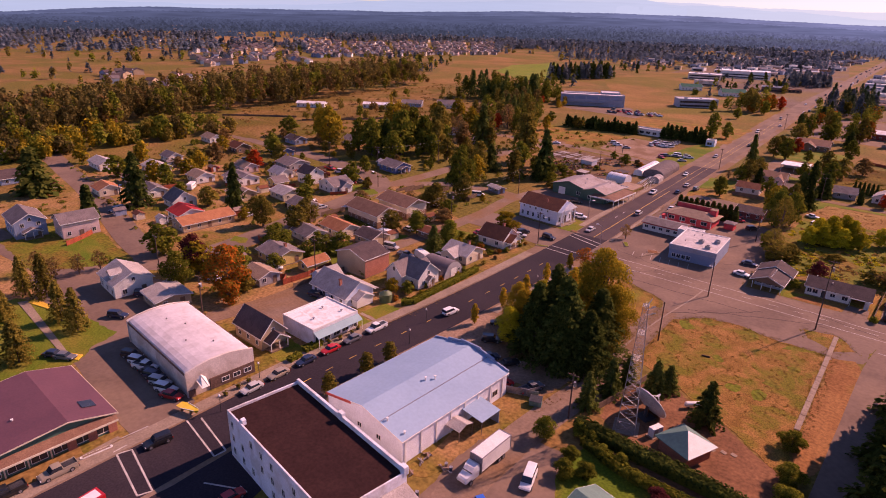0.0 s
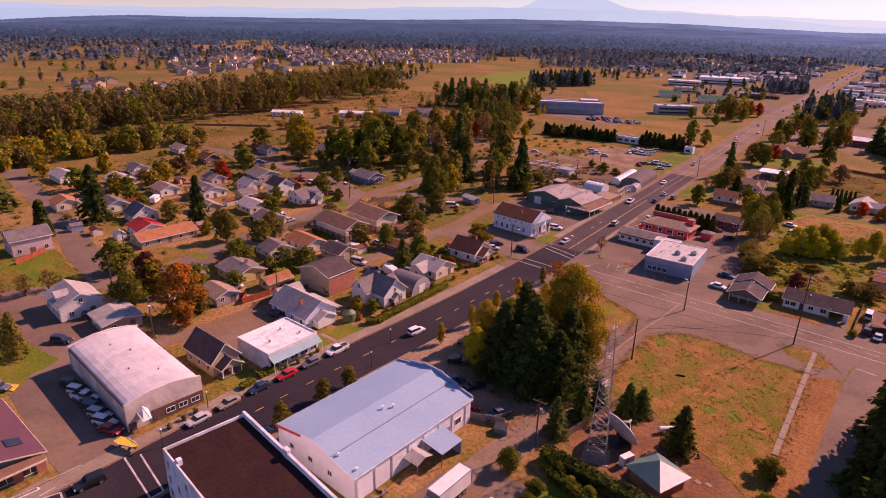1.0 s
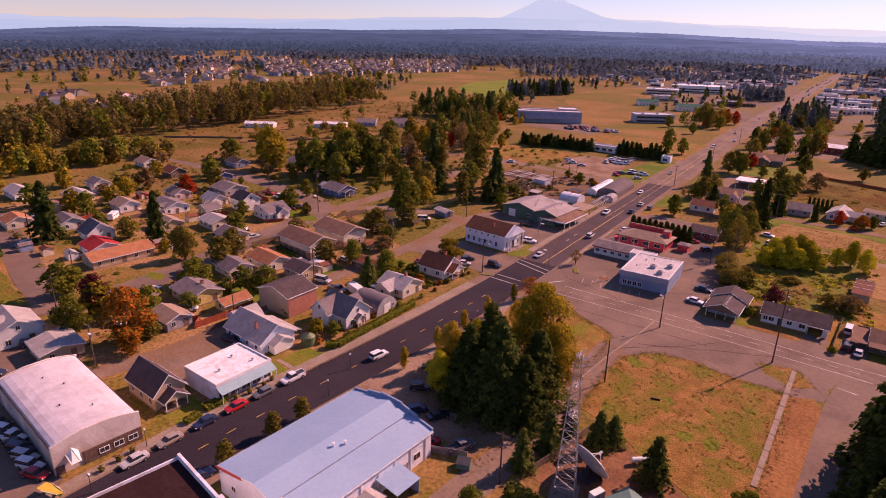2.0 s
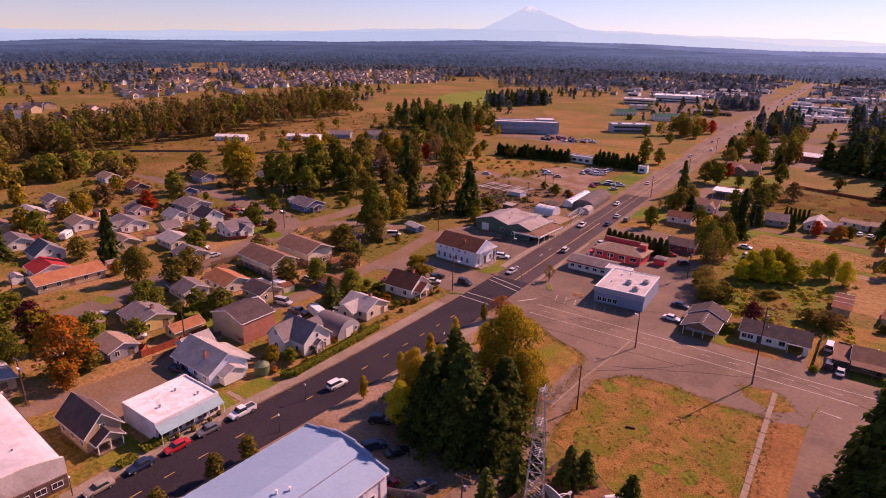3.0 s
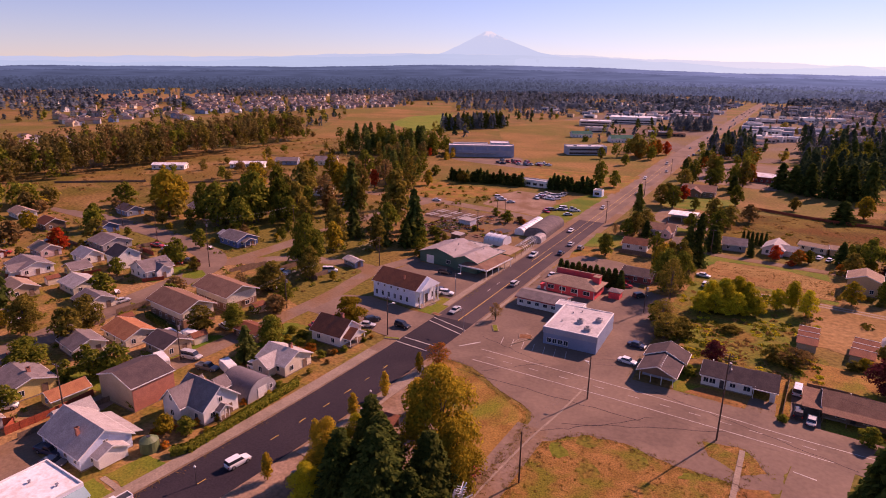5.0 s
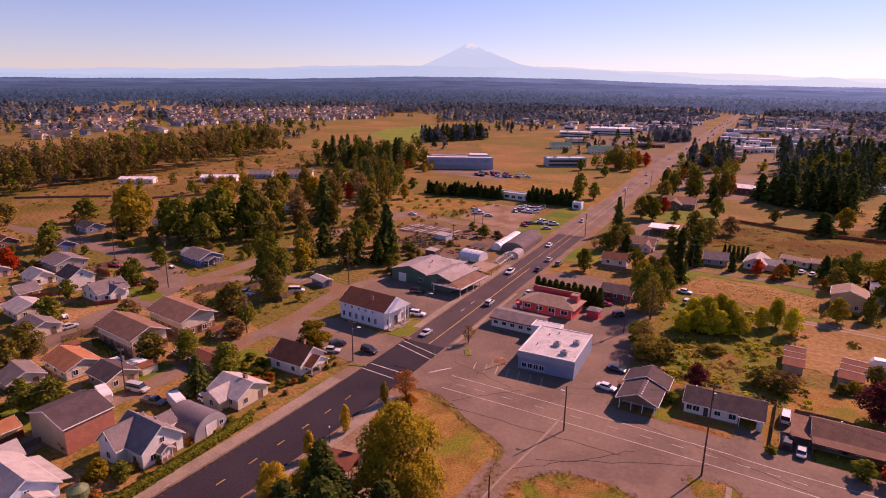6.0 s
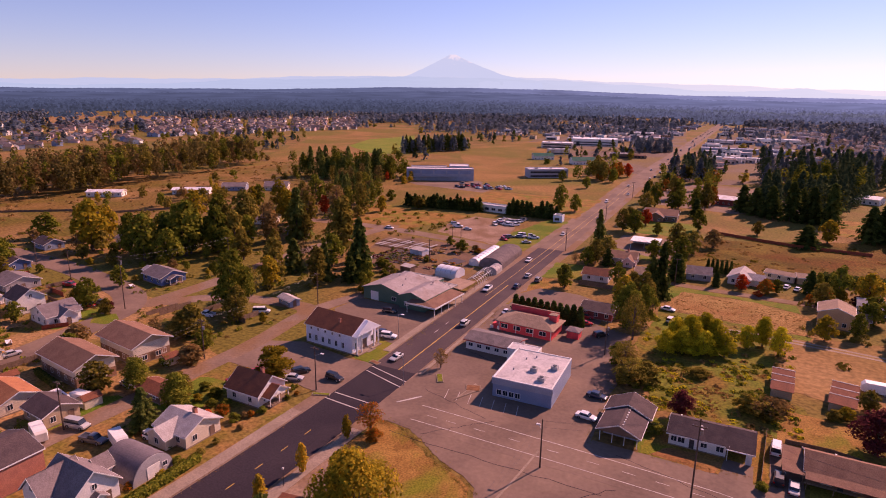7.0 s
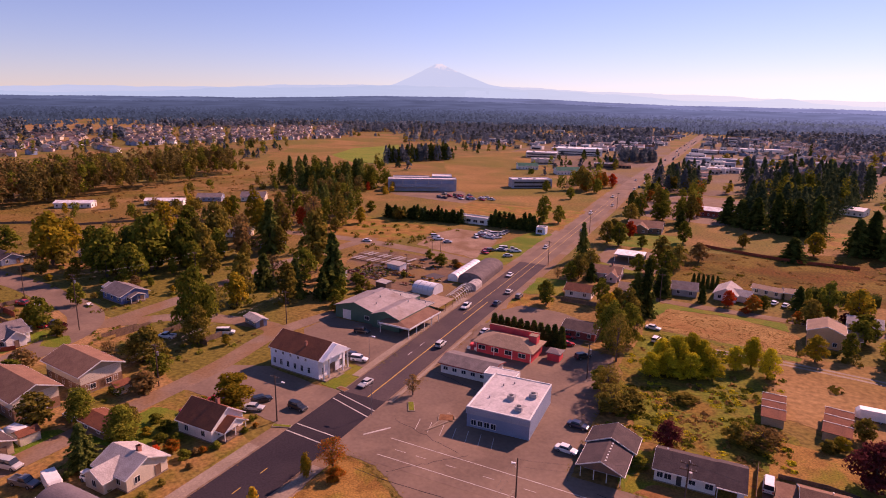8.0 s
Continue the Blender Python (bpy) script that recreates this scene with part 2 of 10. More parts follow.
M["stucco"] = surf("pale_stucco", (0.72, 0.62, 0.54), (0.65, 0.55, 0.48), 0.15, 3.0, 0.9, 0.1, grain=0.12, c3=(0.50, 0.40, 0.33), spot=0.2)
M["white_plaster"] = surf("white_painted_masonry", (0.77, 0.76, 0.81), (0.68, 0.67, 0.72), 0.18, 3.0, 0.85, 0.1, grain=0.1, c3=(0.58, 0.54, 0.54), spot=0.3)
M["stone_brown"] = surf("brown_stone", (0.15, 0.085, 0.06), (0.11, 0.06, 0.045), 0.8, 4.0, 0.9, 0.4)
M["trim"] = surf("white_trim", (0.78, 0.75, 0.71), (0.71, 0.68, 0.64), 0.6, 5.0, 0.6, 0.05, grain=0.08)
M["wood"] = surf("weathered_wood", (0.22, 0.14, 0.09), (0.17, 0.11, 0.07), 0.6, 4.0, 0.9, 0.2)
M["pole_wood"] = surf("dark_pole_wood", (0.085, 0.05, 0.035), (0.11, 0.065, 0.045), 0.8, 5.0, 0.9, 0.2)
M["red_wood"] = surf("red_stained_wood", (0.34, 0.07, 0.025), (0.28, 0.055, 0.02), 0.6, 4.0, 0.85, 0.2)
M["steel"] = surf("galvanised_steel", (0.34, 0.32, 0.34), (0.27, 0.26, 0.28), 0.8, 5.0, 0.45, 0.05, metal=0.6)
M["dark_metal"] = surf("dark_metal", (0.05, 0.05, 0.055), (0.07, 0.065, 0.07), 0.8, 5.0, 0.5, 0.05, metal=0.3)
M["glass"] = surf("window_glass", (0.025, 0.03, 0.04), (0.035, 0.04, 0.05), 0.5, 2.0, 0.06, 0.0, grain=0.1)
M["rubber"] = surf("rubber", (0.02, 0.02, 0.021), (0.028, 0.027, 0.027), 0.8, 5.0, 0.8, 0.1)
M["bark"] = surf("bark", (0.10, 0.07, 0.05), (0.14, 0.10, 0.075), 0.8, 5.0, 0.95, 0.5)
M["film"] = surf("white_greenhouse_film", (0.74, 0.74, 0.76), (0.64, 0.64, 0.66), 0.3, 2.0, 0.4, 0.1, grain=0.08)
M["awning"] = surf("teal_awning", (0.25, 0.39, 0.42), (0.22, 0.355, 0.385), 0.3, 3.0, 0.7, 0.1, ribs=("Y", 2.0), grain=0.06)
M["tank_green"] = surf("green_tank_plastic", (0.13, 0.17, 0.07), (0.11, 0.15, 0.06), 0.4, 3.0, 0.5, 0.05, grain=0.08)
M["lamp_glass"] = surf("lamp_glass", (0.85, 0.83, 0.80), (0.8, 0.78, 0.75), 0.5, 3.0, 0.2, 0.0)
PAINTS = {"white": (0.80, 0.79, 0.78), "black": (0.012, 0.012, 0.014), "red": (0.50, 0.02, 0.02), "silver": (0.50, 0.49, 0.48), "navy": (0.02, 0.03, 0.07),
          "grey": (0.14, 0.14, 0.15), "tan": (0.34, 0.28, 0.21), "blue": (0.03, 0.13, 0.60), "green": (0.05, 0.16, 0.12), "yellow": (0.75, 0.52, 0.03)}
for k, c in PAINTS.items():
    M["paint_" + k] = surf(k + "_car_paint", c, tuple(v * 0.93 for v in c), 0.4, 2.0, 0.35, 0.0, grain=0.04, coat=0.6)
M["headlamp"] = surf("headlamp_glass", (0.8, 0.8, 0.8), (0.7, 0.7, 0.72), 0.5, 2.0, 0.1, 0.0)
M["taillamp"] = surf("taillamp_glass", (0.45, 0.01, 0.01), (0.4, 0.01, 0.01), 0.5, 2.0, 0.15, 0.0)
# foliage
LEAF = {
    "green": ((0.095, 0.118, 0.012), (0.165, 0.180, 0.019), (0.262, 0.240, 0.028), (0.052, 0.066, 0.009)),
    "olive": ((0.140, 0.122, 0.018), (0.220, 0.178, 0.028), (0.310, 0.235, 0.040), (0.085, 0.073, 0.013)),
    "yellow": ((0.540, 0.360, 0.024), (0.380, 0.290, 0.026), (0.680, 0.420, 0.028), (0.230, 0.210, 0.022)),
    "gold": ((0.330, 0.235, 0.016), (0.230, 0.190, 0.015), (0.430, 0.285, 0.019), (0.125, 0.115, 0.012)),
    "orange": ((0.432, 0.170, 0.018), (0.540, 0.130, 0.015), (0.270, 0.170, 0.021), (0.150, 0.105, 0.015)),
    "scarlet": ((0.513, 0.066, 0.018), (0.378, 0.042, 0.014), (0.608, 0.130, 0.020)),
    "maroon": ((0.101, 0.024, 0.024), (0.149, 0.038, 0.035), (0.068, 0.019, 0.020)),
    "bare": ((0.235, 0.155, 0.052), (0.290, 0.185, 0.062), (0.190, 0.128, 0.042), (0.250, 0.125, 0.040)),
    "dark_fir": ((0.036, 0.058, 0.026), (0.054, 0.080, 0.034), (0.076, 0.100, 0.042), (0.025, 0.042, 0.020)),
    "fir": ((0.046, 0.072, 0.016), (0.078, 0.106, 0.021), (0.112, 0.132, 0.026), (0.028, 0.045, 0.012)),
    "lightfir": ((0.086, 0.116, 0.024), (0.130, 0.156, 0.030), (0.180, 0.190, 0.038), (0.052, 0.076, 0.018)),
    "chartreuse": ((0.450, 0.400, 0.018), (0.600, 0.500, 0.022), (0.250, 0.245, 0.014)),
    "straw": ((0.380, 0.215, 0.070), (0.270, 0.140, 0.042), (0.460, 0.280, 0.100), (0.180, 0.110, 0.030)),
    # faint bluish distance haze, put into the leaf tones of far firs
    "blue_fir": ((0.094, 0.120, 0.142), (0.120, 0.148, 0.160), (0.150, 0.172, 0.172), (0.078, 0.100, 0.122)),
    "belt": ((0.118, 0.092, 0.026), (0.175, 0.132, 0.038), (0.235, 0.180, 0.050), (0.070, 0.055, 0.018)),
    # stronger haze, put into the leaf tones of the farthest firs
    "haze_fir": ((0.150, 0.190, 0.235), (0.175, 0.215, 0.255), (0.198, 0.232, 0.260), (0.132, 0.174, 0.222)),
}
for k, tones in LEAF.items():
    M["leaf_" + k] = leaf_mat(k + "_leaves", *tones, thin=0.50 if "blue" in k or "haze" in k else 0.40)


# ---- building tools ----
class Build:
    """Gathers vertices and faces of one mesh."""

    def __init__(self):
        self.v, self.f = [], []

    def add(self, verts, faces):
        n = len(self.v)
        self.v += [tuple(p) for p in verts]
        self.f += [tuple(i + n for i in f) for f in faces]
        return self

    def box(self, x0, x1, y0, y1, z0, z1):
        return self.add([(x0, y0, z0), (x1, y0, z0), (x1, y1, z0), (x0, y1, z0), (x0, y0, z1), (x1, y0, z1), (x1, y1, z1), (x0, y1, z1)],
                        [(3, 2, 1, 0), (4, 5, 6, 7), (0, 1, 5, 4), (1, 2, 6, 5), (2, 3, 7, 6), (3, 0, 4, 7)])

    def slab(self, pts, z0, z1):
        """A flat polygon with thickness."""
        n = len(pts)
        area = sum(pts[i][0] * pts[(i + 1) % n][1] - pts[(i + 1) % n][0] * pts[i][1] for i in range(n))
        pts = pts if area > 0 else pts[::-1]
        return self.add([(x, y, z0) for x, y in pts] + [(x, y, z1) for x, y in pts],
                        [tuple(range(n - 1, -1, -1)), tuple(range(n, 2 * n))] + [(i, (i + 1) % n, n + (i + 1) % n, n + i) for i in range(n)])

    def plate(self, a, b, c, d, thick):
        """A four-cornered sheet with thickness below it."""
        a, b, c, d = (Vector(p) for p in (a, b, c, d))
        nrm = (b - a).cross(d - a).normalized()
        if nrm.z < 0:
            nrm = -nrm
            b, d = d, b
        lo = [p - nrm * thick for p in (a, b, c, d)]
        return self.add([a, b, c, d] + lo, [(0, 1, 2, 3), (7, 6, 5, 4), (0, 4, 5, 1), (1, 5, 6, 2), (2, 6, 7, 3), (3, 7, 4, 0)])

    def prism(self, profile, axis, lo, hi):
        """A profile of (across, height) points, carried along an axis."""
        n = len(profile)
        put = (lambda s, p: (s, p[0], p[1])) if axis == "x" else (lambda s, p: (p[0], s, p[1]))
        v = [put(lo, p) for p in profile] + [put(hi, p) for p in profile]
        f = [tuple(range(n)), tuple(range(2 * n - 1, n - 1, -1))] + [((i + 1) % n, i, n + i, n + (i + 1) % n) for i in range(n)]
        if axis == "x":
            f = [t[::-1] for t in f]
        return self.add(v, f)

    def beam(self, p, q, w, w2=None, sides=4):
        """A bar from p to q, w thick at p and w2 at q."""
        p, q = Vector(p), Vector(q)
        w2 = w if w2 is None else w2
        way = (q - p).normalized()
        side = way.cross(Vector((0, 0, 1)) if abs(way.z) < 0.9 else Vector((1, 0, 0))).normalized()
        up = side.cross(way)
        v = []
        for base, r in ((p, w / 2), (q, w2 / 2)):
            for i in range(sides):
                a = 2 * math.pi * (i + 0.5) / sides
                v.append(base + (side * math.cos(a) + up * math.sin(a)) * r * (1.2 if sides == 4 else 1))
        f = [(i, (i + 1) % sides, sides + (i + 1) % sides, sides + i) for i in range(sides)]
        return self.add(v, f + [tuple(range(sides - 1, -1, -1)), tuple(range(sides, 2 * sides))])

    def tube(self, pts, w, sides=5):
        """One bent bar through the points."""
        pts = [Vector(p) for p in pts]
        v, n = [], len(pts)
        for i, p in enumerate(pts):
            way = (pts[min(i + 1, n - 1)] - pts[max(i - 1, 0)]).normalized()
            side = way.cross(Vector((0, 0, 1)) if abs(way.z) < 0.95 else Vector((0, 1, 0))).normalized()
            up = side.cross(way)
            v += [p + (side * math.cos(2 * math.pi * k / sides) + up * math.sin(2 * math.pi * k / sides)) * w / 2 for k in range(sides)]
        f = [(sides * i + k, sides * i + (k + 1) % sides, sides * i + sides + (k + 1) % sides, sides * i + sides + k) for i in range(n - 1) for k in range(sides)]
        return self.add(v, f + [tuple(range(sides - 1, -1, -1)), tuple(range(sides * (n - 1), sides * n))])

    def mesh(self, name, material, smooth=False):
        me = bpy.data.meshes.new(name)
        me.from_pydata(self.v, [], self.f)
        me.materials.append(material)
        if smooth:
            me.polygons.foreach_set("use_smooth", [True] * len(me.polygons))
        return me


def thing(name, label, category, m=None, group="", kind=""):
    ob = new(name)
    ob.empty_display_size = 0.5
    ob.matrix_basis = m or Matrix()
    return tagged(ob, label, category, group, kind)


def part(name, build, material, parent, label="", smooth=False, m=None):
    data = build if isinstance(build, bpy.types.Mesh) else build.mesh(name, M[material], smooth)
    ob = new(name, data)
    ob.parent = parent
    if m:
        ob.matrix_basis = m
    return tagged(ob, label)


def setting(name, build, material, label, category, kind="structure", smooth=False):
    ob = new(name, build.mesh(name, M[material], smooth))
    return tagged(ob, label, category, "", kind)


# ---- ground ----
g = Build()
cells = 24
for i in range(cells):
    for j in range(cells):
        x0, y0, s = -4900 + i * 9800 / cells, -4900 + j * 9800 / cells, 9800 / cells
        g.add([(x0, y0, 0), (x0 + s, y0, 0), (x0 + s, y0 + s, 0), (x0, y0 + s, 0)], [(0, 1, 2, 3)])
setting("ground", g, "field", "dry autumn grassland under the whole town", "ground")


def strip(name, line, half, z, material, label, category="road", shift=0.0, dash=None):
    """A band along a line of points; dash: lengths of stroke and gap."""
    pts = [Vector((x, y, 0)) for x, y in line]
    b = Build()
    if dash is None:
        rows = []
        for i, p in enumerate(pts):
            way = (pts[min(i + 1, len(pts) - 1)] - pts[max(i - 1, 0)]).normalized()
            side = Vector((way.y, -way.x, 0))
            rows.append((p + side * (shift - half), p + side * (shift + half)))
        for (a, c), (a2, c2) in zip(rows, rows[1:]):
            v = [a, c, c2, a2]
            b.add([(p.x, p.y, z - 0.12) for p in v] + [(p.x, p.y, z) for p in v],
                  [(4, 5, 6, 7), (0, 3, 7, 4), (1, 5, 6, 2), (0, 4, 5, 1), (3, 2, 6, 7)])
    else:
        for a, c in zip(pts, pts[1:]):
            way = (c - a).normalized()
            side, far, s = Vector((way.y, -way.x, 0)), (c - a).length, 0.0
            while s < far:
                p, q = a + way * s, a + way * min(far, s + dash[0])
                b.slab([(r.x, r.y) for r in (p + side * (shift - half), p + side * (shift + half), q + side * (shift + half), q + side * (shift - half))], z - 0.01, z)
                s += sum(dash)
    return setting(name, b, material, label, category)


def smooth_line(pts, n=6):
    """More points along a line, rounded at its corners."""
    P = [Vector((x, y, 0)) for x, y in pts]
    out = []
    for i in range(len(P) - 1):
        a, b, c, d = P[max(i - 1, 0)], P[i], P[i + 1], P[min(i + 2, len(P) - 1)]
        for k in range(n):
            t = k / n
            q = 0.5 * ((2 * b) + (c - a) * t + (2 * a - 5 * b + 4 * c - d) * t * t + (3 * b - a - 3 * c + d) * t ** 3)
            out.append((q.x, q.y))
    return out + [(P[-1].x, P[-1].y)]


def ragged(pts, step=3.0, amount=0.5, seed=1):
    """A polygon with an uneven edge."""
    r = random.Random(seed)
    out = []
    for (x0, y0), (x1, y1) in zip(pts, pts[1:] + pts[:1]):
        n = max(1, int(math.hypot(x1 - x0, y1 - y0) / step))
        for k in range(n):
            t = k / n
            px, py = x0 + (x1 - x0) * t, y0 + (y1 - y0) * t
            wob = Vector((noise.noise(Vector((px * 0.13, py * 0.13, seed))), noise.noise(Vector((px * 0.13, py * 0.13, seed + 40))))) * 2.2 * amount
            out.append((px + wob.x + r.uniform(-amount, amount) * 0.45, py + wob.y + r.uniform(-amount, amount) * 0.45))
    return out


def patch(name, pts, z, material, label, category, rough_edge=0.0, seed=1):
    b = Build()
    b.slab(ragged(pts, 1.0 if abs(pts[0][1]) < 130 else 3.0, rough_edge, seed) if rough_edge else pts, z - 0.15, z)
    return setting(name, b, material, label, category)


MAIN = smooth_line([(-14, -420), (-11, -240), (-8.4, -170), (-7.3, -130), (-6.2, -100), (-2.6, -60), (-0.7, -25), (0, 10), (0, 60), (0, 150), (-1, 300), (-4, 520), (2, 800), (10, 1360), (14, 1900)], 5)
strip("road_shoulder", MAIN, 9.6, 0.030, "gravel", "pale gravel shoulders along the main road", "road shoulder")
strip("road", [p for p in MAIN if p[1] < 14], 6.1, 0.060, "asphalt", "dark newly laid asphalt main road", "road")
strip("road_middle", [p for p in MAIN if 9 < p[1] < 160], 6.05, 0.056, "mid_asphalt", "weathered grey asphalt of the main road past the crossing", "road")
strip("road_far", [p for p in MAIN if p[1] > 140], 6.0, 0.052, "old_asphalt", "worn grey-brown asphalt of the main road further on", "road")

# paved and planted areas, each a little above the one under it
patch("yard", [(-150, -140), (-12, -150), (-8, -90), (-5, -20), (-46, -5), (-95, 20), (-150, 10), (-230, -60)], 0.012, "scrub", "patchy dry yards between the houses", "yard", 1.0, 3)
patch("dirt_lot", [(6, -82), (34, -86), (38, -60), (34, -40), (14, -22), (6.5, -24), (5, -50), (1, -80)], 0.040, "pale_dirt", "bare dirt lot under the trees", "dirt lot", 0.6, 4)
patch("corner_grass", [(9, -12.5), (17, -14.5), (28, -21), (36.5, -26), (38.5, -35), (37, -55), (35.5, -60), (32, -46), (22, -40), (14, -36), (9, -30)], 0.046, "dry_grass", "dry grass with green patches on the street corner", "grass", 0.5, 24)
patch("parking_lot", [(6, -1), (9, 40), (7, 68), (36, 66), (50, 62), (52, 40), (52, -1)], 0.048, "old_asphalt", "worn asphalt parking lot round the shops", "parking lot", 0.3, 5)
strip("side_road", smooth_line([(5.5, -5.5), (60, -6.5), (90, -8), (160, -12), (320, -22)]), 6.6, 0.056, "old_asphalt", "worn asphalt side road", "road")
patch("apron", [(6, -1), (7, -12), (17, -13.5), (28, -20), (37, -25), (39.5, -34), (38.5, -50), (43, -48), (44.4, -36), (50, -29.5), (66, -31), (77, -31), (83, -28), (85, -18), (92, -16), (92, -8), (40, -4)], 0.044, "old_asphalt", "worn asphalt apron beside the side road", "apron", 0.5, 6)
strip("lane_right", smooth_line([(91, -12), (88, -30), (86, -60), (84, -90), (80, -130), (76, -220)]), 4.6, 0.050, "old_asphalt", "narrow worn lane in the shade of firs", "road")
patch("dirt_verge", [(77.2, -29.2), (81.8, -27.6), (84.4, -34), (85, -44), (83, -66), (79, -80), (76.4, -72), (76.9, -40)], 0.045, "verge", "bare reddish dirt verge", "verge", 0.4, 7)
patch("vacant_lot", [(42.4, -58), (42.0, -45), (43.2, -34), (49.3, -27.3), (56.8, -27.2), (66, -28.5), (76.2, -29.4), (76.5, -40), (76, -66), (75, -80), (64, -71), (50, -63), (43.6, -60)], 0.0485, "lot_grass", "patchy dry brown and olive grass of a vacant lot", "vacant lot", 0.6, 8)
patch("grass_island", [(69.8, -18.2), (76.1, -16.4), (79.4, -19), (81.4, -22.9), (77.0, -26.0), (71.6, -22.8)], 0.0485, "lot_grass", "island of dry grass round a pole", "grass", 0.4, 76)
blot = random.Random(12)
for x, y, r in ((46.8, -34.8, 2.0), (70.7, -40.8, 1.5), (68.6, -50.4, 1.7), (67.8, -56.8, 2.0), (60.5, -30.8, 1.6), (53.1, -38.0, 2.2), (48.5, -54.6, 2.2), (50.2, -29.6, 1.6), (69.0, -31.0, 1.4), (74.2, -41.4, 1.0), (62.9, -57.0, 1.6), (57.5, -46.5, 1.4)):
    ring = [(x + r * blot.uniform(0.55, 1.35) * math.cos(radians(a)), y + 1.2 * r * blot.uniform(0.55, 1.35) * math.sin(radians(a))) for a in range(0, 360, 36)]
    patch("green_patch", ring, 0.0535, "weeds", "greener weeds in the dry lot", "grass", 0.7, 77)
strip("alley_kerb", smooth_line([(43.9, -8.6), (42.4, -22), (40.3, -35.3), (38.6, -52), (37.4, -70.4)]), 0.22, 0.09, "concrete", "low pale kerb along the alley", "kerb")
patch("dirt_yard", [(50, -87), (45, -84), (44, -74), (50, -64), (64, -71.5), (75, -80), (77, -96), (60, -97)], 0.034, "dirt", "bare reddish dirt yard round the tower", "yard", 0.4, 9)
strip("alley_right", smooth_line([(39.5, -30), (39, -52), (40, -70), (37.5, -88), (36, -104), (36, -122), (40, -150)]), 3.4, 0.0505, "gravel", "gravelly alley past the tower", "alley")
patch("truck_lot", [(31, -124), (31, -104), (36, -98), (46, -98), (50, -112), (46, -130), (34, -140)], 0.040, "old_asphalt", "worn asphalt lot with parked trucks", "parking lot", 0.3, 10)
patch("weedy_yard", [(26, -120), (26, -88), (32, -84), (34, -92), (33, -104), (30, -118)], 0.038, "scrub", "weedy yard behind the metal building", "yard", 0.4, 11)
patch("garden_lawn", [(47, -94), (66, -94), (78, -100), (70, -118), (52, -116), (46, -104)], 0.042, "lawn", "small green lawn inside the hedge", "lawn", 0.4, 12)
patch("west_lot", [(-15, -134.5), (-15, -142.5), (-44, -139), (-50, -138), (-64, -132), (-84, -130), (-104, -128), (-104, -112), (-90, -108), (-74, -104), (-58, -106), (-50, -112), (-48, -124), (-18, -130)], 0.044, "old_asphalt", "worn asphalt lot beside the warehouse", "parking lot", 0.3, 13)
strip("street_west", smooth_line([(-100, -119), (-160, -122), (-260, -128)]), 5.0, 0.046, "old_asphalt", "worn side street", "road")
strip("street_north", smooth_line([(-86, -104), (-92, -98), (-115, -93), (-150, -83.5), (-187, -75), (-232, -66), (-330, -44)]), 4.6, 0.050, "old_asphalt", "worn residential street", "road")
strip("street_middle", smooth_line([(-84, -100), (-84, -76), (-89, -44), (-92, -22), (-95, -4), (-99, 8), (-108, 16.5), (-120, 21), (-133, 23.6), (-156, 28), (-180, 30), (-240, 34)]), 5.2, 0.048, "old_asphalt", "worn residential street", "road")
strip("street_branch", smooth_line([(-99, 11), (-90, 21), (-82, 29), (-70, 34), (-50, 36), (-44, 30)]), 3.4, 0.042, "gravel", "gravel lane", "road")
strip("street_branch_north", smooth_line([(-96, 14), (-95, 48), (-96, 90), (-92, 130), (-88, 160)]), 3.6, 0.037, "gravel", "gravel lane", "road")
strip("alley", smooth_line([(-47, -112), (-42.5, -95), (-42, -79), (-45, -57), (-44.5, -40), (-43, -8), (-43, 9), (-45, 34), (-38, 60)]), 2.9, 0.0545, "gravel", "gravel back alley between gardens", "alley")
patch("gravel_yard", [(-45, -102), (-28, -103), (-27, -86), (-41, -84), (-44, -90)], 0.040, "gravel", "gravel yard behind the shops", "yard", 0.4, 14)
patch("west_apron", [(-44, 8), (-44, -6), (-28, -7), (-10, -9), (-5, -8), (-5, 10), (-14, 10), (-31, 13)], 0.050, "old_asphalt", "worn asphalt beside the church", "apron", 0.3, 15)
patch("shop_lot", [(-6, 22), (-13, 26), (-31, 26), (-40, 40), (-38, 52), (-6, 52)], 0.050, "old_asphalt", "asphalt lot before the garden store", "parking lot", 0.3, 16)
patch("church_lawn", [(-13, 11), (-6.5, 10), (-6.5, 24), (-13, 24)], 0.055, "lawn", "clipped lawn before the church", "lawn", 0.2, 17)
patch("nursery_yard", [(-62, 90), (-46, 82), (-12, 80), (-9, 104), (-22, 106), (-24, 132), (-46, 138), (-78, 142), (-76, 118)], 0.030, "nursery", "trodden brown nursery yard with plant beds", "yard", 0.8, 18)
strip("dirt_track", smooth_line([(-150, 148), (-104, 152), (-84, 151), (-50, 146), (-24, 139), (-8, 136)]), 4.2, 0.034, "gravel", "bare dirt track past the nursery", "track")
patch("gravel_field", [(-62, 158), (-40, 150), (-12, 141), (-11, 152), (-26, 168), (-34, 200), (-60, 203), (-66, 180)], 0.030, "pale_dirt", "bare gravel field with parked cars", "yard", 0.8, 19)
patch("school_lot", [(-150, 296), (-90, 286), (-88, 330), (-118, 340), (-160, 304)], 0.030, "old_asphalt", "asphalt school parking lot", "parking lot")
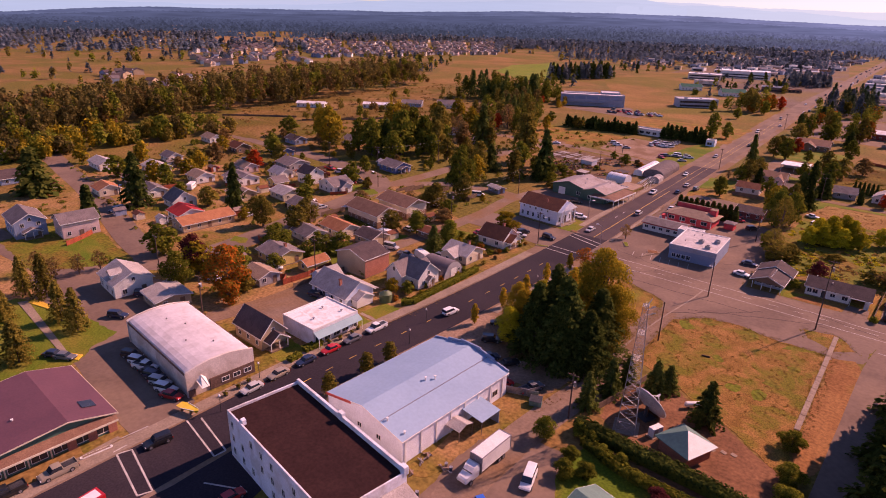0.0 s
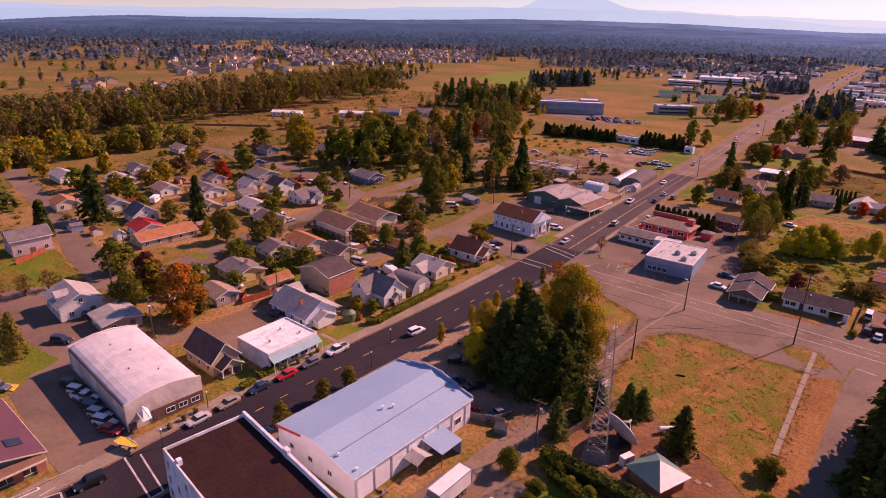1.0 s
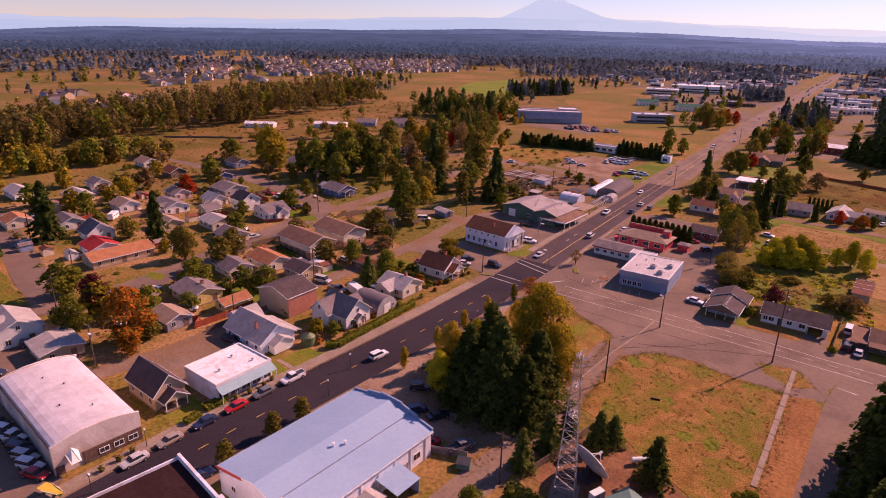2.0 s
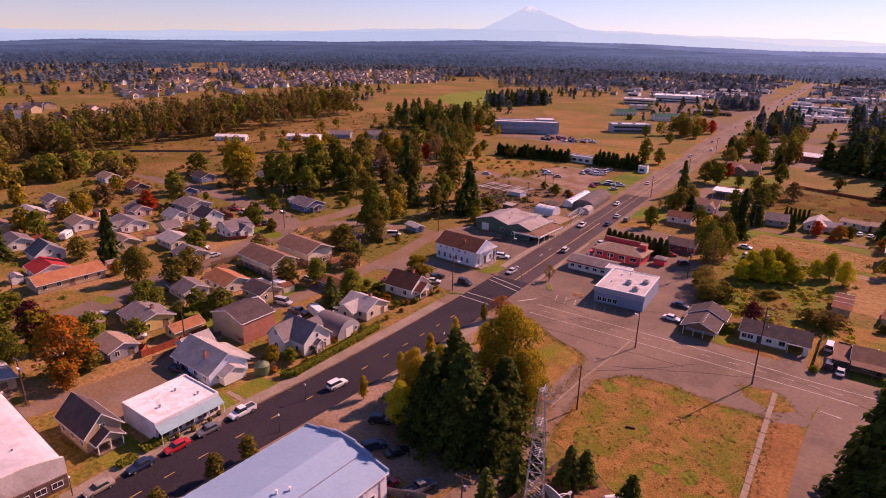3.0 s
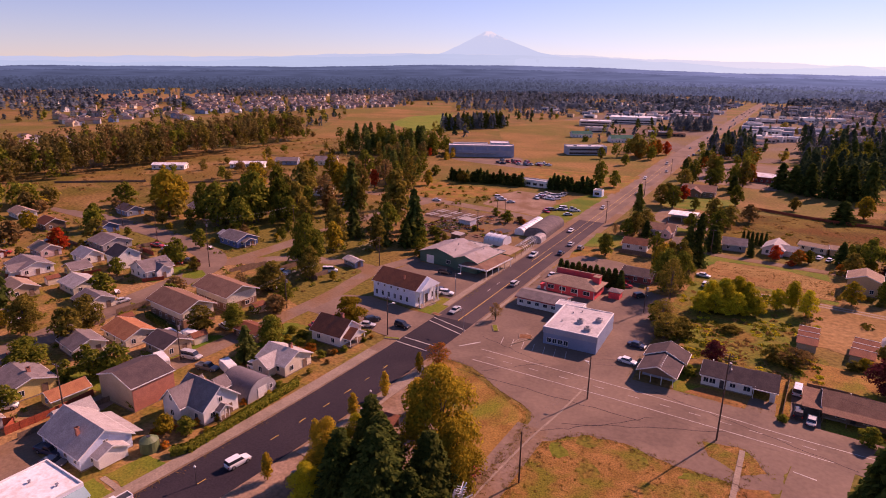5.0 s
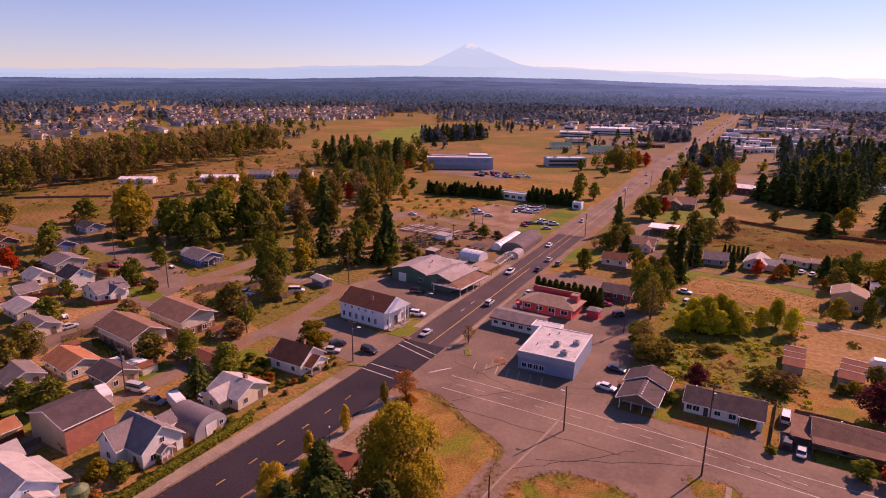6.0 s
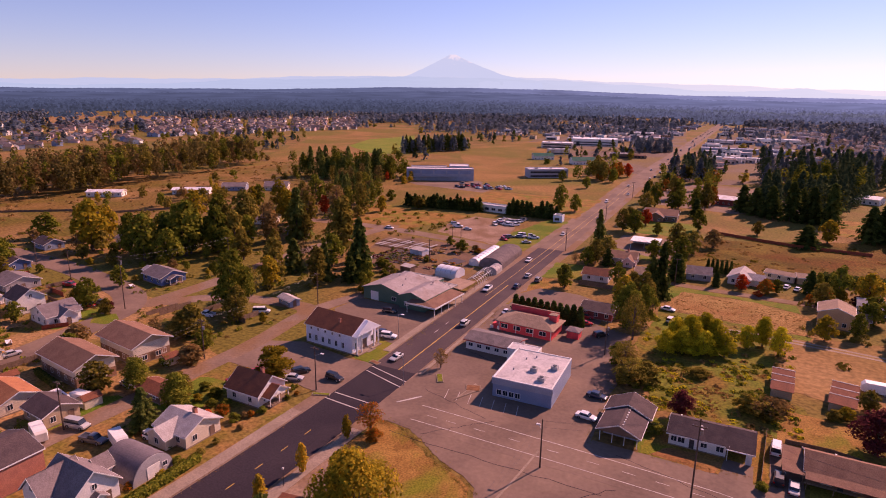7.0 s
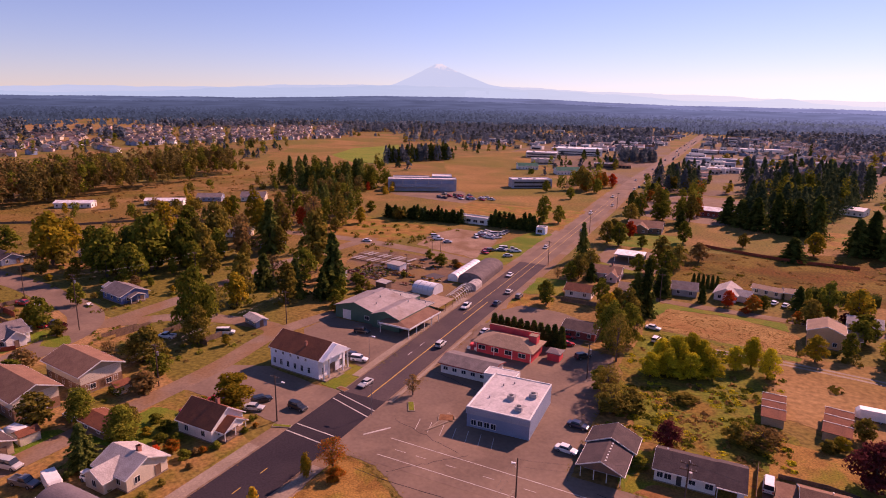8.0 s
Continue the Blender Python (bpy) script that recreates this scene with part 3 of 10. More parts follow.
for i, (pts, mat_, what) in enumerate((
        ([(-22, -103), (-14.5, -104), (-14.5, -110), (-22, -109.5)], "lawn", "small front lawn"),
        ([(-20.5, -82.2), (-12.2, -83.0), (-12.6, -74.5), (-19.6, -75)], "lawn", "front lawn beside the path"),
        ([(-20.5, -86.8), (-12.4, -87.4), (-12.3, -84.4), (-20.5, -83.6)], "lawn", "narrow lawn beside the path"),
        ([(-58, -34), (-46, -36), (-46, -48), (-58, -50)], "lawn", "green back garden"),
        ([(-64, -56), (-48, -58), (-47, -66), (-64, -66)], "lawn", "green back garden"),
        ([(-40, -16), (-28, -14), (-27, -30), (-40, -32)], "lawn", "green back garden"),
        ([(-100.4, -14), (-106, -16), (-108, 4), (-104, 9.5), (-101, 3)], "lawn", "green lawn beside the street"),
        ([(-98, -102), (-130, -96), (-150, -102), (-140, -122), (-108, -124), (-98, -112)], "weeds", "dry olive grass of a park by the street"),
        ([(-106, -104), (-126, -102), (-128, -110), (-104, -112)], "lawn", "greener middle of the park"),
        ([(-56, -126), (-72, -128), (-92, -134), (-88, -156), (-60, -160), (-46, -146), (-50, -138)], "lawn", "green lawn with a footpath"),
        ([(8, 70), (9, 104), (22, 106), (24, 72)], "dry_grass", "dry grass beside the road"),
        ([(9, 106), (9, 130), (22, 130), (22, 110)], "lawn", "lawn beside the road"),
        ([(52, 62), (54, 44), (62, 20), (86, 16), (100, 18), (88, 44), (88, 80), (62, 88), (54, 76)], "weeds", "overgrown weedy green grass"),
        ([(54, 92), (65, 90), (80, 87.6), (99, 86), (99.5, 105), (78, 113), (60, 112.5)], "fallow", "tall straw-coloured grass of a fallow field"),
        ([(88, 44), (118, 38), (150, 60), (140, 90), (98, 86), (90, 78)], "tan_field", "bare tan field with wheel tracks"),
        ([(40, 112), (56, 110), (58, 132), (42, 136)], "lawn", "green lawn between small houses"),
        ([(24, 152), (46, 152), (46, 168), (24, 166)], "lawn", "green lawn beside a house"),
        ([(20, 206), (56, 206), (58, 244), (22, 244)], "lawn", "lawn with trees beside the road"),
        ([(-26, 142), (-10, 138), (-9, 215), (-20, 215), (-27, 176)], "lawn", "green verge beside the main road"),
        ([(56, 16), (66, 16), (66, -1), (62, -1)], "lawn", "weedy strip between two houses"),
        ([(62, -0.4), (64, 16), (84, 20), (85, -0.6)], "dry_grass", "dry front yard"),
        ([(54, 148), (110, 150), (190, 150), (230, 200), (190, 250), (130, 236), (60, 205), (50, 165)], "meadow", "brown marshy meadow"),
        ([(120, 250), (146, 250), (150, 300), (126, 300)], "dry_grass", "dry meadow between firs"),
        ([(-90, 232), (-8, 226), (-8, 300), (-88, 292)], "dry_grass", "mown dry field beside the road"),
        ([(-88, 300), (-12, 296), (-12, 440), (-60, 470), (-118, 460), (-129, 609), (-196, 807), (-235, 702), (-252, 597), (-150, 392)], "mown_field", "tan mown field behind the school"),
        ([(-276, 504), (-304, 478), (-390, 554), (-431, 664), (-418, 784), (-340, 640)], "green_field", "green field beyond the trees"),
        ([(-501, 607), (-618, 754), (-544, 1006), (-410, 790), (-432, 664), (-392, 552), (-300, 476), (-268, 420), (-300, 300), (-326, 190), (-345, 210), (-345, 315), (-407, 433)], "mown_field", "tan harvested field"),
        ([(-167, 496), (-192, 564), (-171, 588), (-146, 530)], "green_field", "small green plot"),
        ([(-360, 60), (-270, 30), (-205, 36), (-170, 110), (-150, 190), (-230, 330), (-330, 380)], "pasture", "dry rough pasture with olive patches"),
        ([(-809, 436), (-1008, 559), (-953, 641), (-802, 535)], "tan_field", "tan field near the new houses"),
        ([(-1137, 616), (-1400, 775), (-1480, 930), (-1180, 1010), (-1011, 786), (-1031, 691)], "tan_field", "tan field near the far woods"),
        ([(-130, 215), (-100, 200), (-60, 205), (-80, 150), (-130, 150)], "dry_grass", "dry grass round the gravel field"))):
    patch("grass", pts, 0.020 + 0.0045 * (i % 5) if abs(pts[0][1]) > 130 else 0.047 + 0.004 * (i % 3), mat_, what, "grass", 0.7, 30 + i)

patch("bare_yard", [(63.6, 0.2), (75.4, -0.2), (76.2, 4.2), (72, 5.4), (66.4, 4.4)], 0.060, "verge", "bare reddish front yard", "yard", 0.5, 71)
patch("driveway", [(76.2, -1.2), (81.8, -1.4), (82.2, 5.2), (77.2, 5.6)], 0.064, "old_asphalt", "worn driveway before the carport", "driveway", 0.15, 72)
patch("driveway_wide", [(84.6, -1.6), (90.4, -1.8), (90.4, 10.4), (85.2, 14.6)], 0.064, "old_asphalt", "worn double driveway with parked cars", "driveway", 0.15, 73)
patch("front_lawn", [(91.0, -1.4), (96.6, -1.8), (97.4, 3.2), (91.2, 3.4)], 0.064, "lawn", "small green front lawn", "lawn", 0.15, 74)
patch("back_yard", [(86, 14), (101, 12), (104, 30), (88, 33)], 0.063, "dry_grass", "dry back yard behind the brown house", "yard", 0.5, 75)
for x, y, r in ((-50.7, -62.1, 3.2), (-59.4, -60.6, 2.6), (-46.6, -34.1, 3.0), (-46.1, -38.5, 2.4), (-97.1, -1.1, 4.0), (-34.2, -17.8, 2.2), (-86.1, -71.3, 2.6)):
    ring = [(x + 1.3 * r * blot.uniform(0.6, 1.3) * math.cos(radians(a)), y + r * blot.uniform(0.6, 1.3) * math.sin(radians(a))) for a in range(0, 360, 40)]
    patch("garden_grass", ring, 0.0515, "lawn", "green patch of grass in a garden", "lawn", 0.4, 82)
patch("lane_verge", [(53, 112), (58, 118.6), (74, 117), (96, 115), (97, 107.5), (78, 113.4), (60, 113), (55, 100)], 0.050, "lawn", "green strip along the lane", "grass", 0.5, 78)
patch("field_verge", [(54.6, 80), (55, 90), (65, 89.4), (80, 87), (98, 85), (97, 81.6), (83, 82.6), (62, 76)], 0.056, "weeds", "green strip below the fallow field", "grass", 0.5, 79)
patch("back_lot", [(8.6, 68), (8.4, 84), (13, 92.4), (27, 91.4), (36, 87), (40, 82), (40, 64), (36, 66)], 0.0535, "old_asphalt", "worn asphalt lot behind the cypress row", "parking lot", 0.3, 81)
# the dark road asphalt also stands in for the shadow on this corner
patch("street_corner", [(-1, -172), (13, -174), (14, -152), (9.5, -126), (0, -126)], 0.0575, "asphalt", "asphalt before the white block, dark tone standing in for shadow", "road", 0.2, 61)
strip("wheel_track", smooth_line([(72, 79), (84, 79.6), (98, 78.4), (116, 76), (150, 70)]), 0.55, 0.058, "concrete", "pale wheel track over the field", "track", shift=-1.1)
strip("wheel_track_second", smooth_line([(72, 79), (84, 79.6), (98, 78.4), (116, 76), (150, 70)]), 0.55, 0.058, "concrete", "pale wheel track over the field", "track", shift=1.1)
strip("lane_houses", smooth_line([(41, 126.5), (58, 121.4), (79, 119.8), (100, 118.4), (130, 116)]), 2.3, 0.060, "gravel", "narrow grey lane before a row of houses", "road")
for i, (pts, what) in enumerate((([(16, 425), (66, 425), (110, 470), (190, 540), (260, 760), (230, 1300), (30, 1500), (20, 900)], "paved lots of the far town"), ([(-8, 455), (-30, 470), (-90, 580), (-210, 700), (-260, 1200), (-60, 1500), (-6, 900)], "paved lots of the far town"),
                               ([(24, 300), (70, 290), (130, 320), (140, 380), (60, 420), (22, 400)], "gravel yard of a long hall"), ([(-60, 380), (-24, 372), (-20, 420), (-70, 440)], "lot beside the office"), ([(38, 160), (52, 158), (56, 196), (24, 198), (22, 170)], "lot beside the carport"))):
    patch("far_lot", pts, 0.033 + 0.004 * (i % 2), "gravel" if i > 1 else "town_ground", what, "lot", 0.8, 80 + i)
# cracks in the worn asphalt
crack = random.Random(8)
for a, c in (((14, -16), (58, -17)), ((44, -26), (74, -12)), ((12, 4), (30, -2)), ((40, -32), (60, -14)), ((10, 30), (26, 24)), ((58, -3), (96, -14)), ((-92, -60), (-86, -40)), ((20, -14), (32, -2))):
    n = 14
    line = [(a[0] + (c[0] - a[0]) * k / n + crack.uniform(-0.35, 0.35), a[1] + (c[1] - a[1]) * k / n + crack.uniform(-0.35, 0.35)) for k in range(n + 1)]
    strip("asphalt_crack", line, 0.055, 0.0605, "asphalt", "tarred crack in the worn asphalt", "crack")
# pavements and kerbs beside the main road
NEAR = [p for p in MAIN if -260 < p[1] < 70]
strip("pavement", [p for p in NEAR if p[1] < -12], 1.5, 0.14, "concrete", "pale concrete pavement along the shops", "pavement", shift=-8.0)
strip("pavement_right", [p for p in NEAR if -62 < p[1] < -14], 1.3, 0.14, "concrete", "pale concrete pavement beside the lot", "pavement", shift=8.2)
strip("pavement_store", [p for p in MAIN if 12 < p[1] < 95], 1.1, 0.14, "concrete", "pale concrete pavement before the stores", "pavement", shift=-7.6)
strip("kerb", [p for p in MAIN if 9 < p[1] < 70], 0.5, 0.18, "concrete", "low concrete kerb of the parking lot", "kerb", shift=7.3)
b = Build()
for k in range(24):
    y0 = -17.5 - k * 1.95
    x = 76.9 - 0.06 * k
    b.box(x - 0.5, x + 0.5, y0 - 1.9, y0, 0.0, 0.16 + 0.02 * (k % 3))
setting("footpath_slabs", b, "concrete", "row of pale concrete slabs edging the vacant lot", "footpath")

strip("garden_path", [(-19.6, -82.9), (-16, -83.2), (-12.4, -83.7)], 0.5, 0.075, "concrete", "pale concrete garden path", "footpath")
# road markings
strip("centre_line", [p for p in MAIN if -130 < p[1] < -14], 0.075, 0.066, "yellow_line", "broken yellow centre line", "road marking", dash=(2.0, 7.5))
strip("centre_line_double", [p for p in MAIN if 8 < p[1] < 95], 0.12, 0.066, "yellow_line", "yellow centre line of the main road", "road marking", shift=1.2)
strip("turn_lane_line", [p for p in MAIN if 60 < p[1] < 400], 0.07, 0.0635, "yellow_line", "faded yellow turn lane line", "road marking", shift=-1.4)
strip("turn_lane_line_right", [p for p in MAIN if 94 < p[1] < 400], 0.07, 0.0635, "yellow_line", "faded yellow turn lane line", "road marking", shift=1.6)
strip("lane_line", [p for p in MAIN if 30 < p[1] < 60], 0.10, 0.067, "white_line", "white lane line", "road marking", shift=-2.0, dash=(2.5, 5.0))


def paint(name, a, b_, w, material="white_line", z=0.070):
    bb = Build()
    a, b_ = Vector((*a, 0)), Vector((*b_, 0))
    s = (b_ - a).normalized()
    s = Vector((s.y, -s.x, 0)) * w / 2
    bb.slab([(q.x, q.y) for q in (a - s, a + s, b_ + s, b_ - s)], z - 0.008, z)
    return setting(name, bb, material, "painted %s road line" % ("white" if material == "white_line" else "yellow"), "road marking")


for a, c, w in (((-6.4, -10.4), (3.4, -11.4), 0.3), ((-6.0, -7.2), (4.2, -8.0), 0.3), ((-5.8, 6.0), (6.2, 2.0), 0.3), ((-5.8, 8.6), (6.2, 5.0), 0.3),
                ((-14.2, -146.4), (-2.4, -149.0), 0.3), ((-13.4, -144.2), (-1.6, -147.0), 0.3), ((-13.5, -134.0), (-1.2, -136.4), 0.3), ((-12.2, -131.9), (-1.0, -134.3), 0.3),
                ((-14.2, -146.4), (-13.4, -144.2), 0.3), ((-2.4, -149.0), (-1.6, -147.0), 0.3), ((-1.2, -136.4), (-1.0, -134.3), 0.3),
                ((9.2, -4.6), (13.0, 0.4), 0.45), ((85.4, -19.8), (89.1, -20.5), 0.25), ((-16.5, -145.5), (-15.2, -138.5), 0.3), ((3.0, -141), (8.0, -138.5), 0.3)):
    paint("road_line", a, c, w)
strip("edge_line", smooth_line([(15, -3.2), (49, -4.6), (74, -6.2), (90, -7.6), (160, -10)]), 0.085, 0.063, "white_line", "white edge line of the side road", "road marking")
strip("edge_line_near", smooth_line([(15.5, -9.6), (36, -10.2), (62, -11.2), (80, -12.2), (92, -13)]), 0.085, 0.063, "white_line", "white edge line of the side road", "road marking")
strip("side_centre_line", smooth_line([(18, -6.6), (60, -7.9), (90, -10)]), 0.06, 0.063, "white_line", "broken centre line of the side road", "road marking", dash=(2.4, 7.0))
for k in range(7):
    paint("bay_line", (18 + 2.9 * k, 2.2), (17 + 2.9 * k, 6.6), 0.13, "white_line", 0.056)

paint("entry_line", (-17.6, -144.4), (-17.2, -139.3), 0.22, z=0.152)
paint("entry_line_short", (-15.0, -146.6), (-15.1, -144.2), 0.22, z=0.152)


# ---- buildings ----
WIN = {}
TAKEN = []


def window(parent, x, y, z, turn, w, h, name="window"):
    """A framed window on a wall at (x, y, z), facing the way that turn gives (0: towards -y)."""
    key = (round(w, 2), round(h, 2))
    if key not in WIN:
        f = Build()
        t = 0.09
        f.box(-w / 2 - t, -w / 2, -0.07, 0.03, -h / 2 - t, h / 2 + t).box(w / 2, w / 2 + t, -0.07, 0.03, -h / 2 - t, h / 2 + t)
        f.box(-w / 2, w / 2, -0.07, 0.03, h / 2, h / 2 + t).box(-w / 2, w / 2, -0.10, 0.03, -h / 2 - t, -h / 2)
        f.box(-0.03, 0.03, -0.05, 0.0, -h / 2, h / 2)
        p = Build().box(-w / 2, w / 2, -0.02, 0.02, -h / 2, h / 2)
        WIN[key] = f.mesh("window", M["trim"]), p.mesh("pane", M["glass"])
    m = Matrix.Translation((x, y, z)) @ Matrix.Rotation(radians(turn), 4, "Z")
    o = part(name, WIN[key][0], "trim", parent, "", m=m)
    part("pane", WIN[key][1], "glass", o)
    return o


def door(parent, x, y, z, turn, w=1.0, h=2.05, material="brown", label="panelled door"):
    d = Build().box(-w / 2, w / 2, -0.05, 0.03, 0, h)
    d.box(-w / 2 - 0.1, -w / 2, -0.08, 0.03, 0, h + 0.1).box(w / 2, w / 2 + 0.1, -0.08, 0.03, 0, h + 0.1).box(-w / 2, w / 2, -0.08, 0.03, h, h + 0.1)
    return part("door", d, material, parent, label, m=Matrix.Translation((x, y, z)) @ Matrix.Rotation(radians(turn), 4, "Z"))


def gable(parent, x0, x1, y0, y1, z0, eave, rise, ridge, wall, roof, over=0.45, thick=0.16, names=("wall", "roof", "fascia"), shift=0.0, trim="trim"):
    """Walls up to a pitched roof, the roof's two slopes and its bargeboards."""
    if ridge == "x":
        a0, a1, s0, s1 = y0, y1, x0, x1
    else:
        a0, a1, s0, s1 = x0, x1, y0, y1
    mid = (a0 + a1) / 2 + shift
    part(names[0], Build().prism([(a0, z0), (a1, z0), (a1, eave), (mid, eave + rise - 0.02), (a0, eave)], ridge, s0, s1), wall, parent)
    put = (lambda s, a, z: (s, a, z)) if ridge == "x" else (lambda s, a, z: (a, s, z))
    r = Build()
    ends, gutters = (Build(), Build()), []
    for a, sign in ((a0, -1), (a1, 1)):
        run = abs(a - mid)
        e = a + sign * over
        drop = rise * over / run
        z = eave - drop + thick
        top = eave + rise + thick
        r.plate(put(s0 - over, e, z), put(s1 + over, e, z), put(s1 + over, mid, top), put(s0 - over, mid, top), thick)
        for fb, s in zip(ends, (s0 - over - 0.04, s1 + over + 0.0)):
            fb.add([put(s, e, z - 0.24), put(s + 0.04, e, z - 0.24), put(s + 0.04, mid, top - 0.24), put(s, mid, top - 0.24),
                    put(s, e, z + 0.02), put(s + 0.04, e, z + 0.02), put(s + 0.04, mid, top + 0.02), put(s, mid, top + 0.02)],
                   [(3, 2, 1, 0), (4, 5, 6, 7), (0, 1, 5, 4), (1, 2, 6, 5), (2, 3, 7, 6), (3, 0, 4, 7)])
        g0, g1 = sorted((e, e + sign * 0.1))
        gutters.append(Build().box(s0 - over, s1 + over, g0, g1, z - 0.26, z - 0.06) if ridge == "x" else Build().box(g0, g1, s0 - over, s1 + over, z - 0.26, z - 0.06))
    part(names[1], r, roof, parent)
    if names[2]:
        for fb in ends:
            part(names[2].replace("fascia", "bargeboard"), fb, trim, parent)
        for fb in gutters:
            part(names[2].replace("fascia", "gutter"), fb, trim, parent)


def hip(parent, x0, x1, y0, y1, z, rise, roof, over=0.6, inset=None, name="roof"):
    """A hipped roof over a rectangle."""
    x0, x1, y0, y1 = x0 - over, x1 + over, y0 - over, y1 + over
    cx, cy = (x0 + x1) / 2, (y0 + y1) / 2
    k = min(x1 - x0, y1 - y0) / 2 if inset is None else inset
    if x1 - x0 >= y1 - y0:
        a, b = (x0 + k, cy, z + rise), (x1 - k, cy, z + rise)
        tops = [(0, 1, 5, 4), (1, 2, 5), (2, 3, 4, 5), (3, 0, 4)]
    else:
        a, b = (cx, y0 + k, z + rise), (cx, y1 - k, z + rise)
        tops = [(0, 1, 4), (1, 2, 5, 4), (2, 3, 5), (3, 0, 4, 5)]
    v = [(x0, y0, z), (x1, y0, z), (x1, y1, z), (x0, y1, z), a, b]
    lo = [(p[0], p[1], p[2] - 0.18) for p in v[:4]]
    part(name, Build().add(v + lo, tops + [(9, 8, 7, 6), (0, 6, 7, 1), (1, 7, 8, 2), (2, 8, 9, 3), (3, 9, 6, 0)]), roof, parent)


def chimney(parent, x, y, z0, z1, w=0.7, material="brick"):
    c = Build().box(x - w / 2, x + w / 2, y - w / 2, y + w / 2, z0, z1)
    c.box(x - w / 2 - 0.06, x + w / 2 + 0.06, y - w / 2 - 0.06, y + w / 2 + 0.06, z1 - 0.18, z1)
    part("chimney", c, material, parent)


def vents(parent, pts, w=0.25, h=0.5, material="trim"):
    for x, y, z in pts:
        part("roof_vent", Build().beam((x, y, z), (x, y, z + h), w, sides=8).box(x - w * 0.7, x + w * 0.7, y - w * 0.7, y + w * 0.7, z + h, z + h + 0.06), material, parent)


def fenestrate(ho, x0, x1, y0, y1, eave, z0=0.0, faces="sewn", pitch=3.2, w=1.0, h=1.2):
    """Rows of windows, storey by storey, and a door."""
    for st in range(max(1, int(eave / 2.7))):
        z = z0 + 1.55 + 2.75 * st
        for face in faces:
            lo, hi = (x0, x1) if face in "sn" else (y0, y1)
            n = max(1, int((hi - lo) / pitch))
            for k in range(n):
                p = lo + (hi - lo) * (k + 0.5) / n
                if face == "s":
                    window(ho, p, y0 - 0.0, z, 0, w, h)
                elif face == "n":
                    window(ho, p, y1, z, 180, w, h)
                elif face == "e":
                    if st == 0 and k == n // 2:
                        door(ho, x1, p + 0.0, 0.15, 90)
                    else:
                        window(ho, x1, p, z, 90, w, h)
                else:
                    window(ho, x0, p, z, -90, w, h)


def house(x, y, w, d, rot, eave, rise, ridge, wall, roof, label, faces="se", over=0.45, chim=False, porch=None, dormer=None, cross=None, name="house", category="house", trim="trim", plain=False):
    ho = thing(name, label if len(label.split()) > 3 else label + " with a small yard", category, pose(x, y, 0, 0, 0, rot))
    TAKEN.append((x, y, max(w, d) * 0.62))
    x0, x1, y0, y1 = -w / 2, w / 2, -d / 2, d / 2
    if plain:
        gable(ho, x0, x1, y0, y1, -0.1, eave, rise, ridge, wall, roof, over, names=("wall", "roof", ""))
        return ho
    part("foundation", Build().box(x0 - 0.06, x1 + 0.06, y0 - 0.06, y1 + 0.06, -0.3, 0.28), "concrete", ho)
    gable(ho, x0, x1, y0, y1, 0.25, eave, rise, ridge, wall, roof, over, trim=trim)
    fenestrate(ho, x0, x1, y0, y1, eave, 0.1, faces)
    if ridge == "x" and rise > 2.2 and "e" in faces:
        window(ho, x1, 0, eave + 0.55, 90, 0.8, 1.0)
    if ridge == "y" and rise > 2.2 and "s" in faces:
        window(ho, 0, y0, eave + 0.55, 0, 0.8, 1.0)
    if chim:
        cx, cy = (w * 0.15, 0.9) if ridge == "x" else (0.9, d * 0.15)
        chimney(ho, cx, cy, eave, eave + rise + 0.9)
    if porch:
        side, depth, length, ph = porch
        if side == "e":
            gable(ho, x1 + 0.02, x1 + depth, -length / 2, length / 2, 2.35, 2.5, ph, "x", wall, roof, 0.3, names=("porch_gable", "porch_roof", "porch_fascia"), trim=trim)
            part("porch_floor", Build().box(x1, x1 + depth, -length / 2, length / 2, 0, 0.4), "wood", ho)
            for q in (-length / 2 + 0.15, 0, length / 2 - 0.15):
                part("post", Build().box(x1 + depth - 0.2, x1 + depth - 0.04, q - 0.08, q + 0.08, 0.4, 2.4), "trim", ho)
        else:
            gable(ho, -length / 2, length / 2, y0 - depth, y0 - 0.02, 2.35, 2.5, ph, "y", wall, roof, 0.3, names=("porch_gable", "porch_roof", "porch_fascia"), trim=trim)
            part("porch_floor", Build().box(-length / 2, length / 2, y0 - depth, y0, 0, 0.4), "wood", ho)
            for q in (-length / 2 + 0.15, length / 2 - 0.15):
                part("post", Build().box(q - 0.08, q + 0.08, y0 - depth + 0.04, y0 - depth + 0.2, 0.4, 2.4), "trim", ho)
    if dormer:
        dx, dw = dormer
        gable(ho, dx - dw / 2, dx + dw / 2, y0 + 0.6, y0 + 3.2, eave + 0.2, eave + 1.7, 0.9, "y", wall, roof, 0.25, names=("dormer", "dormer_roof", "dormer_fascia"), trim=trim)
        window(ho, dx, y0 + 0.6, eave + 1.2, 0, dw * 0.4, 0.9)
    if cross:
        cx0, cx1, cy0, cy1, ce, cr, cax = cross
        gable(ho, cx0, cx1, cy0, cy1, 0.2, ce, cr, cax, wall, roof, over, names=("wing", "wing_roof", "wing_fascia"), trim=trim)
        fenestrate(ho, cx0, cx1, cy0, cy1, ce, 0.1, "s" if cy0 < y0 else "e")
    return ho


